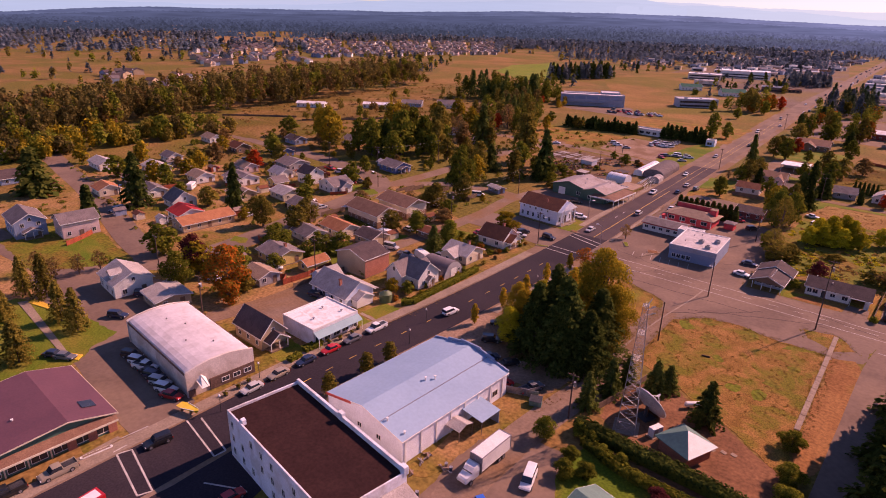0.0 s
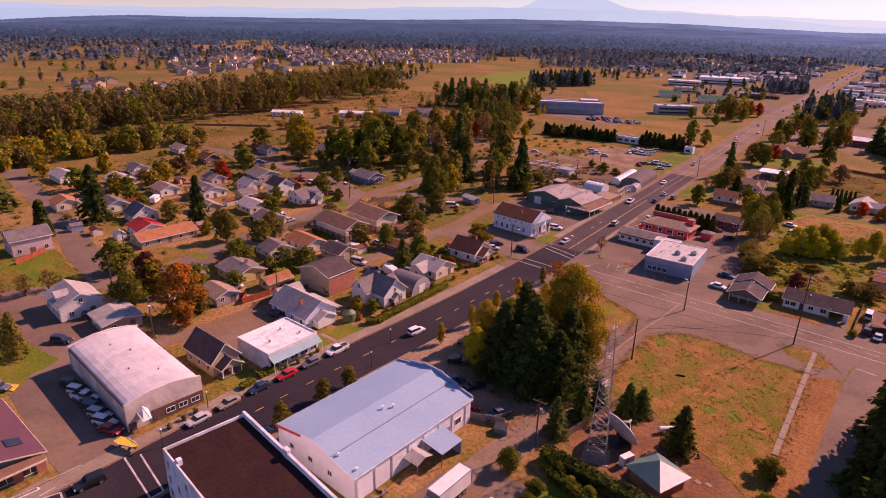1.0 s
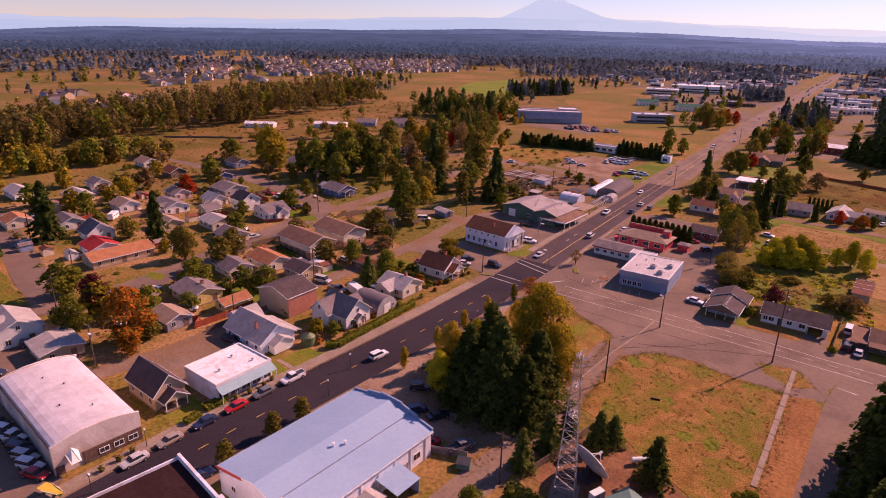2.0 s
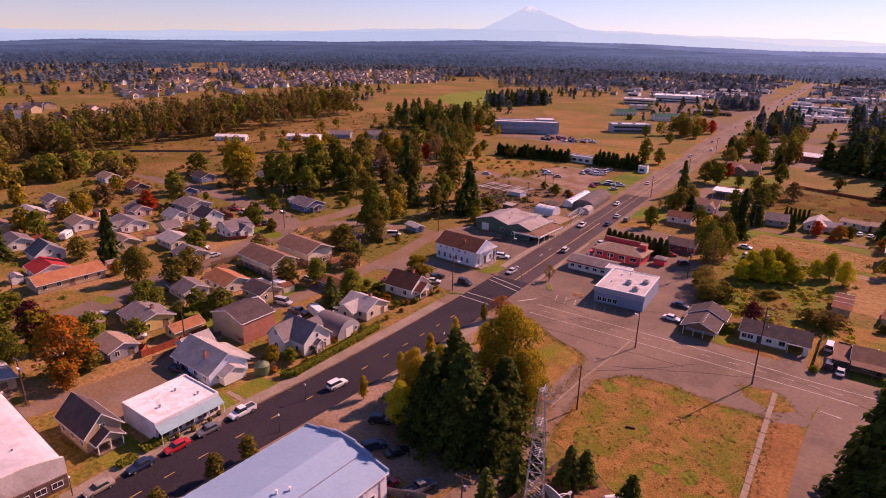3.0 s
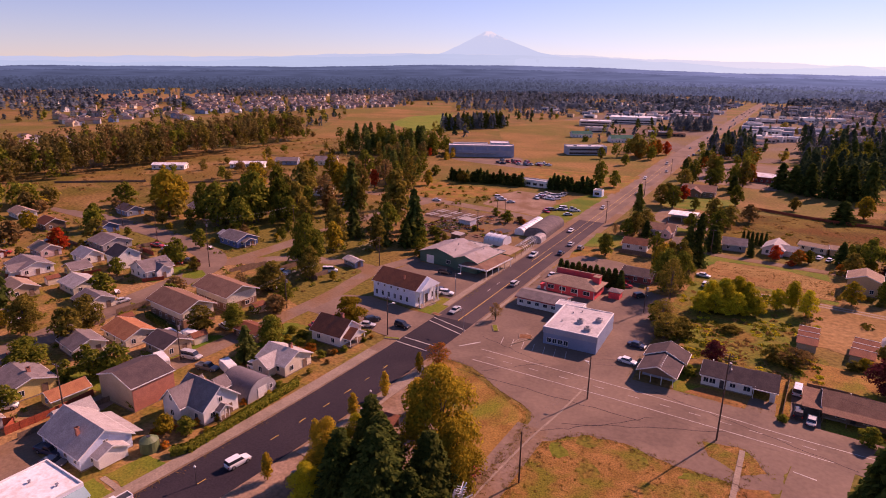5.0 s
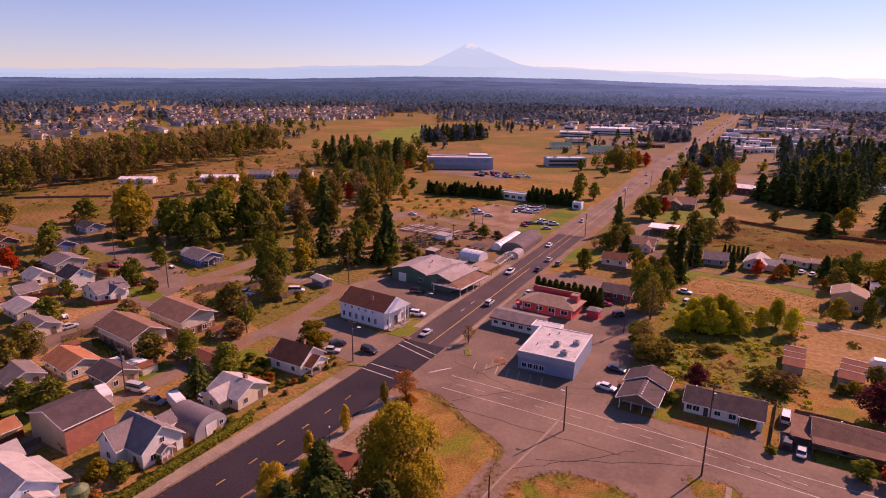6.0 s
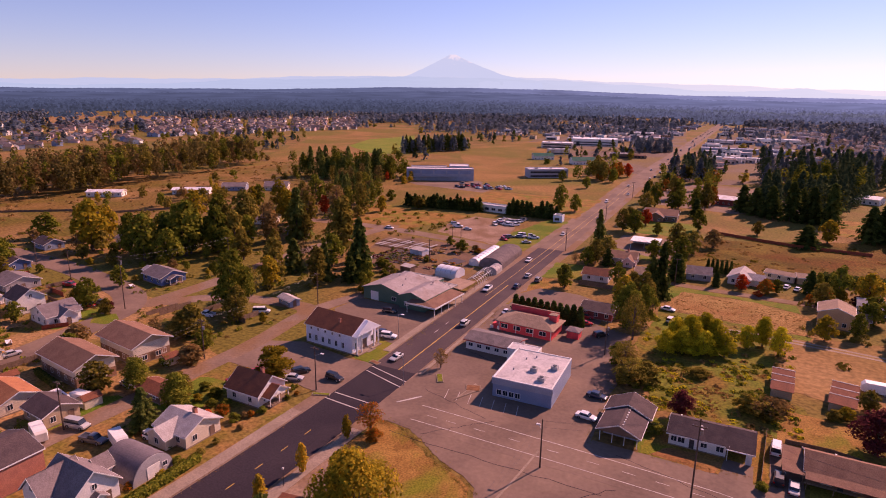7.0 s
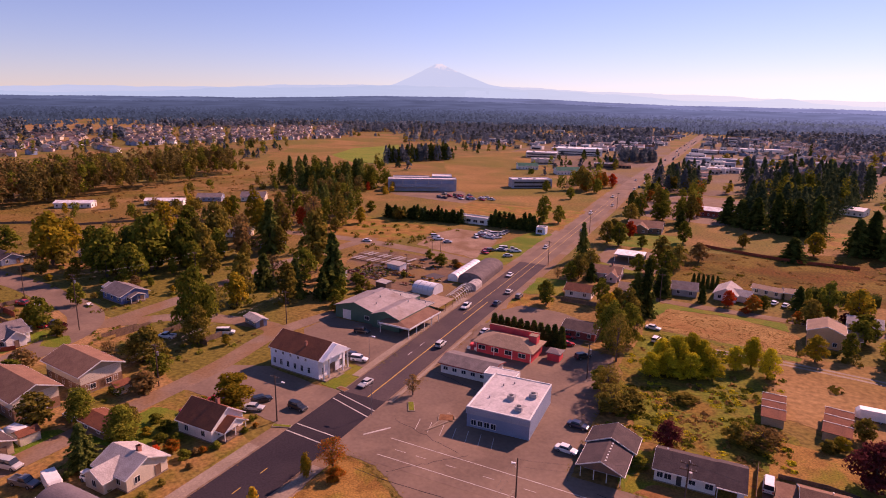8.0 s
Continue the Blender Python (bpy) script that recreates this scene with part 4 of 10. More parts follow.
def flat_block(ho, x0, x1, y0, y1, h, wall, roof, parapet=0.5, cap="trim", names=("wall", "roof", "parapet")):
    part(names[0], Build().box(x0, x1, y0, y1, -0.2, h), wall, ho)
    part(names[1], Build().box(x0 + 0.25, x1 - 0.25, y0 + 0.25, y1 - 0.25, h + 0.004, h + 0.08), roof, ho)
    p = Build()
    for a in ((x0, x1, y0, y0 + 0.25), (x0, x1, y1 - 0.25, y1), (x0, x0 + 0.25, y0 + 0.25, y1 - 0.25), (x1 - 0.25, x1, y0 + 0.25, y1 - 0.25)):
        p.box(*a, h + 0.002, h + parapet)
    part(names[2], p, cap, ho)


# the dark-roofed white block on the corner
ho = thing("commercial_building", "tall white painted masonry block with a dark tar roof", "building", pose(16.9, -130.4, 0, 0, 0, -10))
flat_block(ho, -15.2, 15.2, -6.6, 6.6, 8.6, "white_plaster", "roof_tar", 0.55, "white_plaster")
part("parapet_wall", Build().box(-15.2, 15.3, 6.3, 6.75, 8.6, 9.6).box(-2.0, -0.8, 6.2, 6.9, 8.6, 10.2).box(14.2, 15.3, 6.1, 6.9, 8.6, 10.0), "white_plaster", ho)
part("rear_annex", Build().box(15.2, 18.0, -6.6, 6.2, -0.1, 6.4), "white_plaster", ho, "lower rear part with a sloping roof")
part("annex_roof", Build().plate((15.25, -6.8, 7.4), (18.2, -6.8, 6.6), (18.2, 6.4, 6.6), (15.25, 6.4, 7.4), 0.15), "roof_light", ho)
for st in range(3):
    for k in range(9):
        if (k + st) % 4 != 3:
            window(ho, -13.6 + 3.3 * k, -6.6, 1.9 + 2.6 * st, 0, 0.8, 1.3)
for st in range(2):
    for k in range(4):
        window(ho, -15.2, -4.8 + 3.2 * k, 4.5 + 2.6 * st, -90, 0.9, 1.3)
part("chimney", Build().box(-11.0, -10.2, -6.3, -5.6, 8.6, 9.6), "white_plaster", ho)

# the long metal building with the pale blue roof
ho = thing("metal_building", "long white metal building with a pale blue ribbed roof", "building", pose(16.2, -102.6, 0, 0, 0, -5))
gable(ho, -9.8, 9.8, -14.6, 14.2, -0.1, 4.9, 2.1, "y", "coolwhite", "roof_blue", 0.25, trim="trim")
part("end_parapet", Build().prism([(-9.9, 4.0), (9.9, 4.0), (9.9, 5.4), (6.2, 6.1), (6.2, 6.5), (2.6, 7.2), (2.6, 7.5), (-2.6, 7.5), (-2.6, 7.2), (-6.2, 6.5), (-6.2, 6.1), (-9.9, 5.4)], "y", 14.45, 14.75), "slate", ho, "stepped blue false front")
part("red_fascia", Build().plate((-10.1, -14.95, 5.12), (-10.1, -14.85, 5.12), (-3.0, -14.85, 6.55), (-3.0, -14.95, 6.55), 0.5), "kerb_red", ho, "red painted bargeboard")
part("gutter", Build().beam((4.6, -14.8, 6.17), (4.6, 14.3, 6.17), 0.16), "steel", ho)
vents(ho, [(2.0, -1.0, 6.6), (2.8, 0.8, 6.4), (9.0, -13.2, 4.9), (5.2, -13.6, 5.8)], 0.3, 0.8)
for k in range(8):
    part("pilaster", Build().box(9.8, 9.95, -14 + 3.8 * k, -13.7 + 3.8 * k, 0, 4.6), "trim", ho)
window(ho, 9.8, 10.5, 2.0, 90, 1.6, 1.2)
door(ho, 9.8, 7.6, 0.0, 90, 1.0, 2.1, "grey", "grey steel door")
for k in range(3):
    window(ho, -6 + 5 * k, -14.6, 2.6, 0, 1.0, 0.9)
ho2 = thing("lean_to", "open lean-to with a blue-grey metal roof behind the metal building", "lean-to", pose(28.4, -100.4, 0, 0, 0, -5))
part("roof", Build().plate((-2.6, -2.6, 3.5), (2.6, -2.6, 2.9), (2.6, 2.8, 2.9), (-2.6, 2.8, 3.5), 0.12), "roof_blue", ho2)
for px, py in ((2.4, -2.4), (2.4, 2.6), (-2.4, -2.4), (-2.4, 2.6)):
    part("post", Build().beam((px, py, 0), (px, py, 2.86), 0.14), "wood", ho2)
part("back_wall", Build().box(-2.5, 2.5, 2.5, 2.6, 0, 2.8), "slate", ho2)
ho2 = thing("canopy", "small gabled canopy with a pale metal roof on posts", "canopy", pose(27.2, -105.4, 0, 0, 0, -5))
r = Build().plate((-1.9, -2.0, 2.4), (1.9, -2.0, 2.4), (1.9, 0, 3.1), (-1.9, 0, 3.1), 0.08).plate((-1.9, 2.0, 2.4), (1.9, 2.0, 2.4), (1.9, 0, 3.1), (-1.9, 0, 3.1), 0.08)
part("roof", r, "roof_light", ho2)
for px in (-1.7, 1.7):
    for py in (-1.8, 1.8):
        part("post", Build().beam((px, py, 0), (px, py, 2.4), 0.12), "wood", ho2)

# the barrel-roofed warehouse
ho = thing("warehouse", "pale stuccoed warehouse with a silvery barrel roof", "warehouse", pose(-33.2, -121.2, 0, 0, 0, -7))
arc = [(6.9 * math.cos(a), 5.0 + 1.35 * math.sin(a)) for a in (math.pi * k / 12 for k in range(13))]
part("wall", Build().prism([(-6.9, -0.1), (6.9, -0.1), (6.9, 5.0), (-6.9, 5.0)], "x", -14.6, 14.2), "stucco", ho)
part("roof", Build().prism(arc, "x", -14.6, 14.2), "roof_silver", ho, smooth=False)
part("eave_band", Build().box(-14.6, 14.2, -7.0, -6.88, 4.6, 5.15).box(-14.6, 14.2, 6.88, 7.0, 4.6, 5.15), "stone_brown", ho)
front = [(-7.1, -0.1), (7.1, -0.1), (7.1, 5.5), (4.5, 6.2), (2.0, 6.6), (-2.0, 6.6), (-4.5, 6.2), (-7.1, 5.5)]
part("front_wall", Build().prism(front, "x", 14.2, 14.7), "stucco", ho)
part("rear_wall", Build().prism(front, "x", -15.0, -14.6), "stucco", ho)
part("stone_base", Build().box(14.7, 14.95, -6.9, -5.6, 0, 1.6).box(14.7, 14.95, -2.6, 7.0, 0, 2.5), "stone_brown", ho, "brown stone base of the front")
part("entry_hood", Build().plate((14.7, -5.2, 3.2), (16.6, -5.0, 2.2), (16.6, -3.6, 2.2), (14.7, -4.2, 4.2), 0.12).plate((14.7, -3.2, 3.2), (16.6, -3.4, 2.2), (16.6, -3.6, 2.2), (14.7, -4.2, 4.2), 0.12), "white", ho, "small white entry hood")
for q in (0.6, 3.0, 5.4):
    window(ho, 14.95, q, 1.3, 90, 1.5, 0.9)
vents(ho, [(-3, 1, 6.2), (4, -2, 6.2), (8, 2, 6.2), (-8, -1, 6.2)], 0.2, 0.3, "dark_metal")

# the maroon-roofed row of shops
ho = thing("shop_building", "green shopfronts under a broad maroon metal roof", "shop", pose(-32, -157.5, 0, 0, 0, -4))
gable(ho, -10.6, 10.2, -15, 15, -0.1, 3.7, 1.9, "x", "green", "roof_maroon", 0.6, trim="cream", shift=8.0)
part("awning_roof", Build().plate((10.2, -15.2, 3.8), (11.7, -15.2, 2.95), (11.7, 15.2, 2.95), (10.2, 15.2, 3.8), 0.15), "roof_brown", ho)
part("fascia_band", Build().box(11.7, 11.82, -15.2, 15.2, 2.66, 3.0), "cream", ho)
for k in range(9):
    q = -13.4 + 3.3 * k
    window(ho, 10.2, q, 1.45, 90, 2.3, 1.8)
    part("pilaster", Build().box(10.2, 10.36, q - 1.72, q - 1.5, 0, 2.7), "cream", ho)
for k in range(3):
    part("brick_pier", Build().box(10.2, 10.5, 7.2 + 3.3 * k, 8.6 + 3.3 * k, 0.0, 2.6), "brick", ho)
vents(ho, [(-2, -4, 4.5), (3, 2, 5.1)], 0.3, 0.4)
part("skylight", Build().plate((4.5, 11.4, 4.98), (7.0, 11.4, 4.98), (7.0, 13.6, 4.35), (4.5, 13.6, 4.35), 0.1), "glass", ho)

# shop with the white roof and teal awning
ho = thing("store", "low white store with a white roof and teal awning", "store", pose(-20.9, -94.6, 0, 0, 0, -3))
flat_block(ho, -5.9, 5.4, -6.6, 6.6, 4.0, "white_plaster", "roof_white", 0.35, "trim")
part("awning", Build().plate((5.42, -6.6, 3.6), (7.2, -6.6, 2.6), (7.2, 6.6, 2.6), (5.42, 6.6, 3.6), 0.08), "awning", ho)
for k in range(5):
    window(ho, 5.4, -5.2 + 2.6 * k, 1.4, 90, 1.9, 1.7)
    part("post", Build().beam((7.1, -6.4 + 3.2 * k, 0), (7.1, -6.4 + 3.2 * k, 2.6), 0.12), "trim", ho)
vents(ho, [(-2, 2, 4.08), (1, -3, 4.08), (2.5, 4, 4.08)], 0.35, 0.4, "steel")
house(-28.2, -106.6, 10.6, 6.2, -4, 3.6, 3.2, "x", "tan", "roof_dark", "small tan chapel-like house with a dark steep roof", "se", chim=False, porch=("e", 2.4, 4.6, 1.6))
ho = house(-30.6, -78.6, 14.0, 9.4, -5, 3.0, 3.1, "x", "paleblue", "roof_light", "pale blue house with a broad pale roof and white gable", "se", chim=False)
chimney(ho, 2.4, -2.4, 4.0, 6.2, 0.6)
gable(ho, -12.0, -7.05, -1.0, 5.4, 0.2, 2.8, 1.8, "y", "paleblue", "roof_light", 0.4, names=("rear_wing", "rear_wing_roof", "rear_wing_fascia"))
gable(ho, 7.05, 9.2, -2.6, 2.6, 0.2, 2.4, 1.3, "x", "white", "roof_light", 0.3, names=("porch", "porch_roof", "porch_fascia"))
part("side_roof", Build().plate((-5.0, 4.9, 2.9), (6.6, 4.9, 2.9), (6.6, 7.2, 2.1), (-5.0, 7.2, 2.1), 0.12), "roof_light", ho, "pale lean-to roof along the side")
ho = house(-39.2, -62.0, 11.6, 9.6, -2, 5.6, 1.9, "y", "tan", "roof_dark", "two-storey brick and tan building with a dark roof", "", 0.3, name="brick_building", category="building")
part("brick_face", Build().box(5.8, 5.92, -4.78, 4.78, 0.2, 5.4), "brick", ho, "red brick side wall")
ho = house(-21.6, -58.8, 9.6, 8.2, -4, 3.7, 3.4, "x", "white", "roof_grey", "white one-and-a-half-storey house with crossing gables", "se", porch=("e", 1.2, 2.4, 0.8),
           cross=(-5.6, 0.2, -6.0, 1.0, 3.9, 2.9, "y"))
window(ho, -2.7, -6.0, 4.9, 0, 0.8, 1.1)
gable(ho, -4.6, -0.8, 4.15, 6.6, 0.2, 3.0, 1.6, "y", "white", "roof_grey", 0.4, names=("rear_wing", "rear_wing_roof", "rear_wing_fascia"))
ho = thing("quonset_hut", "dull purple-grey rounded metal hut with grey end walls", "hut", pose(-20.4, -48.6, 0, 0, 0, -2))
arc = [(4.3 * math.cos(a), 4.4 * math.sin(a)) for a in (math.pi * k / 30 for k in range(31))]
part("shell", Build().prism(arc, "x", -4.8, 4.4), "roof_dull", ho)
part("end_wall", Build().prism([(p * 0.97, q * 0.97) for p, q in arc], "x", 4.4, 4.55), "grey", ho)
door(ho, 4.55, 0, 0.0, 90, 2.4, 2.4, "white", "white garage door")
window(ho, 4.55, 2.4, 1.5, 90, 0.9, 0.9)
house(-21.8, -35.6, 9.0, 8.4, -3, 3.0, 2.0, "x", "cream", "roof_light", "low cream house with a weathered grey roof", "se", chim=True, cross=(-3.6, 1.6, -6.6, -2.0, 2.8, 1.6, "y"))
house(-21.0, -16.9, 9.6, 8.6, -2, 3.2, 3.0, "x", "white", "roof_red", "white cottage with a red-brown roof and gabled porch", "se", chim=True, porch=("e", 2.3, 6.0, 1.8))
# church
ho = thing("church", "white wooden church with a red-brown roof and columned front", "church", pose(-22.0, 18.0, 0, 0, 0, -6))
gable(ho, -8.4, 8.2, -5.1, 5.1, 0.2, 5.6, 3.0, "x", "coolwhite", "roof_red", 0.4)
part("foundation", Build().box(-8.5, 8.3, -5.2, 5.2, -0.2, 0.3), "concrete", ho)
for k in range(6):
    window(ho, -7.0 + 2.4 * k, -5.1, 2.0, 0, 0.8, 1.5)
for k in range(5):
    window(ho, -6.4 + 2.6 * k, -5.1, 4.6, 0, 0.6, 0.7)
for q in (-4.6, -2.6, 2.6, 4.6):
    part("column", Build().beam((9.5, q, 0.3), (9.5, q, 5.4), 0.42, sides=10), "trim", ho)
part("portico_roof", Build().prism([(-5.4, 5.4), (5.4, 5.4), (0, 8.5)], "x", 8.22, 10.0), "coolwhite", ho)
part("step", Build().box(8.2, 10.4, -5.0, 5.0, -0.1, 0.3).box(10.4, 11.0, -1.6, 1.6, -0.1, 0.16), "concrete", ho)
door(ho, 8.2, 0, 0.3, 90, 1.8, 2.6, "brown", "dark double church door")
window(ho, 8.2, -3.4, 2.0, 90, 0.8, 1.8)
window(ho, 8.2, 3.4, 2.0, 90, 0.8, 1.8)
chimney(ho, 2.0, -2.6, 6.0, 8.4, 0.5)
# garden store with its greenhouses
ho = thing("garden_store", "dark green garden store with pale weathered gabled roofs", "store", pose(-21.5, 60.0, 0, 0, 0, -5))
gable(ho, -15.6, 0.0, -8.0, 9.0, -0.1, 4.0, 2.1, "y", "green", "roof_weathered", 0.5, names=("wall", "roof", "fascia"), trim="green")
gable(ho, 0.05, 10.0, -9.4, 6.0, -0.1, 4.2, 1.7, "y", "green", "roof_weathered", 0.5, names=("front_wall", "front_roof", "front_fascia"), trim="green")
part("canopy_roof", Build().plate((10.1, -9.4, 4.0), (15.6, -12.2, 3.3), (15.6, 6.4, 3.3), (10.1, 6.4, 4.0), 0.2).plate((4.6, -12.2, 3.4), (15.6, -12.2, 3.3), (10.1, -9.4, 4.0), (5.6, -9.4, 4.0), 0.2), "roof_brown", ho)
part("canopy_edge", Build().box(15.6, 15.74, -12.3, 6.4, 2.9, 3.4).box(4.6, 15.6, -12.36, -12.2, 2.95, 3.45), "trim", ho)
for k in range(5):
    part("post", Build().beam((15.3, -12.0 + 4.4 * k, 0), (15.3, -12.0 + 4.4 * k, 3.1), 0.2), "trim", ho)
part("post", Build().beam((5.0, -12.0, 0), (5.0, -12.0, 3.1), 0.2), "trim", ho)
for k in range(3):
    window(ho, 10.0, -6 + 4.6 * k, 1.6, 90, 2.4, 1.8)
for x, w_ in ((-3.0, 1.6), (3.0, 1.4)):
    window(ho, x, -8.0 if x < 0 else -9.4, 1.8, 0, w_, 1.2)
door(ho, -11, -8.0, 0, 0, 3.0, 3.0, "trim", "white roller door")
flat_block(ho, -15.0, 1.6, 9.2, 16.4, 3.4, "green", "roof_light", 0.25, "roof_metal", names=("rear_wall", "rear_roof", "rear_parapet"))
flat_block(ho, 1.8, 9.4, 6.6, 13.0, 3.2, "green", "roof_light", 0.2, "roof_metal", names=("link_wall", "link_roof", "link_parapet"))
part("tar_patch", Build().plate((-12.6, 9.6, 3.56), (-4.0, 9.6, 3.56), (-4.0, 12.2, 3.56), (-12.6, 12.2, 3.56), 0.05), "roof_rust", ho, "rusty brown patch of the rear roof")
part("skylight", Build().box(-10.6, -8.4, 12.6, 14.2, 3.4, 3.9), "roof_white", ho)
vents(ho, [(-5, 2, 5.6), (-3, -3, 5.0), (6, 2, 5.9), (-9, 4, 5.6), (-4, 12.5, 3.5), (5, 9, 3.3), (7, 11, 3.3)], 0.3, 0.6, "steel")
ho = thing("shade_roof", "flat tan canopy on posts beside the garden store", "canopy", pose(-11.6, 74.4, 0, 0, 0, -4))
part("roof", Build().plate((-4.2, -5.4, 3.2), (4.0, -5.4, 3.0), (4.0, 5.6, 3.0), (-4.2, 5.6, 3.2), 0.14), "roof_tan", ho)
for px in (-3.9, 3.7):
    for py in (-5.1, 0.0, 5.3):
        part("post", Build().beam((px, py, 0), (px, py, 2.9), 0.14), "wood", ho)
# greenhouses, bare hoops and the barn beside the road
GREEN = "greenhouses behind the store"


def rounded(name, label, category, m, wide, long_, wall, high, cover, ends, hoops, group=""):
    """A shed with a rounded roof along its own y."""
    gh = thing(name, label, category, m, group)
    arc = [(wide / 2 * math.cos(a), wall + high * math.sin(a)) for a in (math.pi * j / 12 for j in range(13))]
    part("cover", Build().prism([(wide / 2, 0)] + arc + [(-wide / 2, 0)], "y", -long_ / 2, long_ / 2), cover, gh)
    for sgn in (-1, 1):
        y0, y1 = sorted((sgn * long_ / 2, sgn * (long_ / 2 + 0.1)))
        part("end_wall", Build().prism([(p * 0.97, q * 0.97) for p, q in [(wide / 2, 0)] + arc + [(-wide / 2, 0)]], "y", y0, y1), ends, gh)
    for j in range(hoops):
        yy = -long_ / 2 + long_ * j / (hoops - 1)
        part("hoop", Build().tube([(a * 1.02, yy, c * 1.01) for a, c in arc], 0.10), "steel", gh)
    return gh


rounded("greenhouse", "white film greenhouse with a rounded roof", "greenhouse", pose(-23.0, 91.0, 0, 0, 0, 84), 7.4, 9.0, 1.4, 2.3, "film", "film", 5, GREEN)
rounded("greenhouse", "long white film greenhouse along the dark barn", "greenhouse", pose(-20.6, 121.0, 0, 0, 0, 1), 4.2, 26.0, 1.5, 1.5, "film", "film", 9, GREEN)
rounded("hoop_barn", "long barn with a dark rounded roof and pale ends", "barn", pose(-13.2, 121.0, 0, 0, 0, 2), 9.8, 27.0, 1.7, 2.7, "roof_slate", "roof_grey", 0)
rounded("greenhouse", "short clear tunnel at the end of bare hoops", "greenhouse", pose(-9.6, 103.6, 0, 0, 0, 2), 4.4, 7.0, 1.2, 1.6, "roof_light", "roof_light", 4, GREEN)
gh = thing("hoop_house", "bare steel hoops of an uncovered greenhouse", "greenhouse", pose(-10.8, 92.0, 0, 0, 0, 2))
arc = [(2.6 * math.cos(a), 2.7 * math.sin(a)) for a in (math.pi * j / 8 for j in range(9))]
for j in range(9):
    part("hoop", Build().tube([(a, -8 + 2.0 * j, c) for a, c in arc], 0.18), "trim", gh)
for a, c in arc[2:7:2]:
    part("purlin", Build().beam((a, -8, c), (a, 8.2, c), 0.12), "trim", gh)
# flat-roofed shop on the right
ho = thing("shop_building", "low grey-blue block with a patched white flat roof", "shop", pose(34.2, 17.6, 0, 0, 0, 1))
flat_block(ho, -7.0, 7.0, -9.0, 9.4, 4.6, "slate", "roof_patched", 0.25, "trim")
flat_block(ho, -10.0, -2.0, 9.6, 14.0, 4.0, "white", "roof_patched", 0.2, "trim", names=("rear_wall", "rear_roof", "rear_parapet"))
part("fascia_panel", Build().box(-7.2, 7.2, -9.2, -9.0, 3.2, 4.8).box(-7.2, -7.0, -9.0, 9.4, 3.2, 4.8), "bluegrey", ho, "grey-blue band round the roof edge")
for k in range(4):
    window(ho, -5.4 + 1.5 * k, -9.0, 1.3, 0, 1.1, 1.2)
for k in range(3):
    window(ho, -7.0, -6 + 5 * k, 1.6, -90, 1.8, 1.6)
for x, y in ((3.6, -5.8), (4.8, 1.4), (0.6, -1.6)):
    u = part("air_conditioner", Build().box(x - 0.8, x + 0.8, y - 0.7, y + 0.7, 4.68, 5.7), "grey", ho, "rooftop air conditioner")
    part("fan_cover", Build().beam((x, y, 5.7), (x, y, 5.8), 1.0, sides=10), "dark_metal", u)
vents(ho, [(-3, 4, 4.68), (-1, 6, 4.68), (-4, -3, 4.68)], 0.3, 0.4, "steel")
ho = thing("shop_annex", "long white shop with a grey roof and red trim", "shop", pose(17.8, 34.2, 0, 0, 0, -3))
gable(ho, -6.8, 7.4, -4.0, 4.0, -0.1, 2.9, 1.0, "x", "white", "roof_grey", 0.6, trim="darkred")
for k in range(5):
    window(ho, -5.4 + 2.6 * k, -4.0, 1.5, 0, 1.2, 0.9)
part("red_band", Build().box(-6.85, 7.45, -4.06, -4.0, 2.3, 2.5), "red", ho)
# red restaurant
ho = thing("restaurant", "bright red restaurant with white trim and a grey hipped roof", "restaurant", pose(22.6, 51.5, 0, 0, 0, -4))
part("wall", Build().box(-8.4, 8.0, -4.6, 4.6, -0.1, 3.2), "red", ho)
hip(ho, -8.4, 8.0, -4.6, 4.6, 3.25, 1.7, "roof_tan", 0.9)
part("false_front", Build().box(-8.4, 7.0, 4.5, 4.9, 3.2, 5.4).box(5.4, 7.6, 0.5, 2.5, 3.6, 5.8), "red", ho)
part("cap", Build().box(-8.5, 7.1, 4.4, 5.0, 5.4, 5.55).box(5.3, 7.7, 0.4, 2.6, 5.8, 5.95), "roof_tan", ho)
for k in range(4):
    o = window(ho, -6.6 + 4.0 * k, -4.6, 1.7, 0, 2.0, 1.2)
    part("corner_board", Build().box(-8.4 + 5.4 * k, -8.2 + 5.4 * k, -4.68, -4.6, 0, 3.1), "trim", ho)
ho = thing("shed", "small red shed with a grey roof", "shed", pose(35.4, 52.5, 0, 0, 0, -4))
part("wall", Build().box(-1.7, 1.7, -1.7, 1.7, 0, 2.4), "red", ho)
hip(ho, -1.7, 1.7, -1.7, 1.7, 2.42, 0.7, "roof_grey", 0.4)
ho = thing("patio_cover", "red and white patio furniture and fence beside the road", "patio", pose(12.6, 50.5, 0, 0, 0, 0))
for k in range(4):
    part("fence_panel", Build().box(-1.6 + 1.1 * k, -0.6 + 1.1 * k, -2.6, -2.5, 0, 1.0), "red" if k % 2 else "trim", ho)
part("counter", Build().box(-1.4, 0.4, -1.2, 1.2, 0, 1.1), "red", ho)
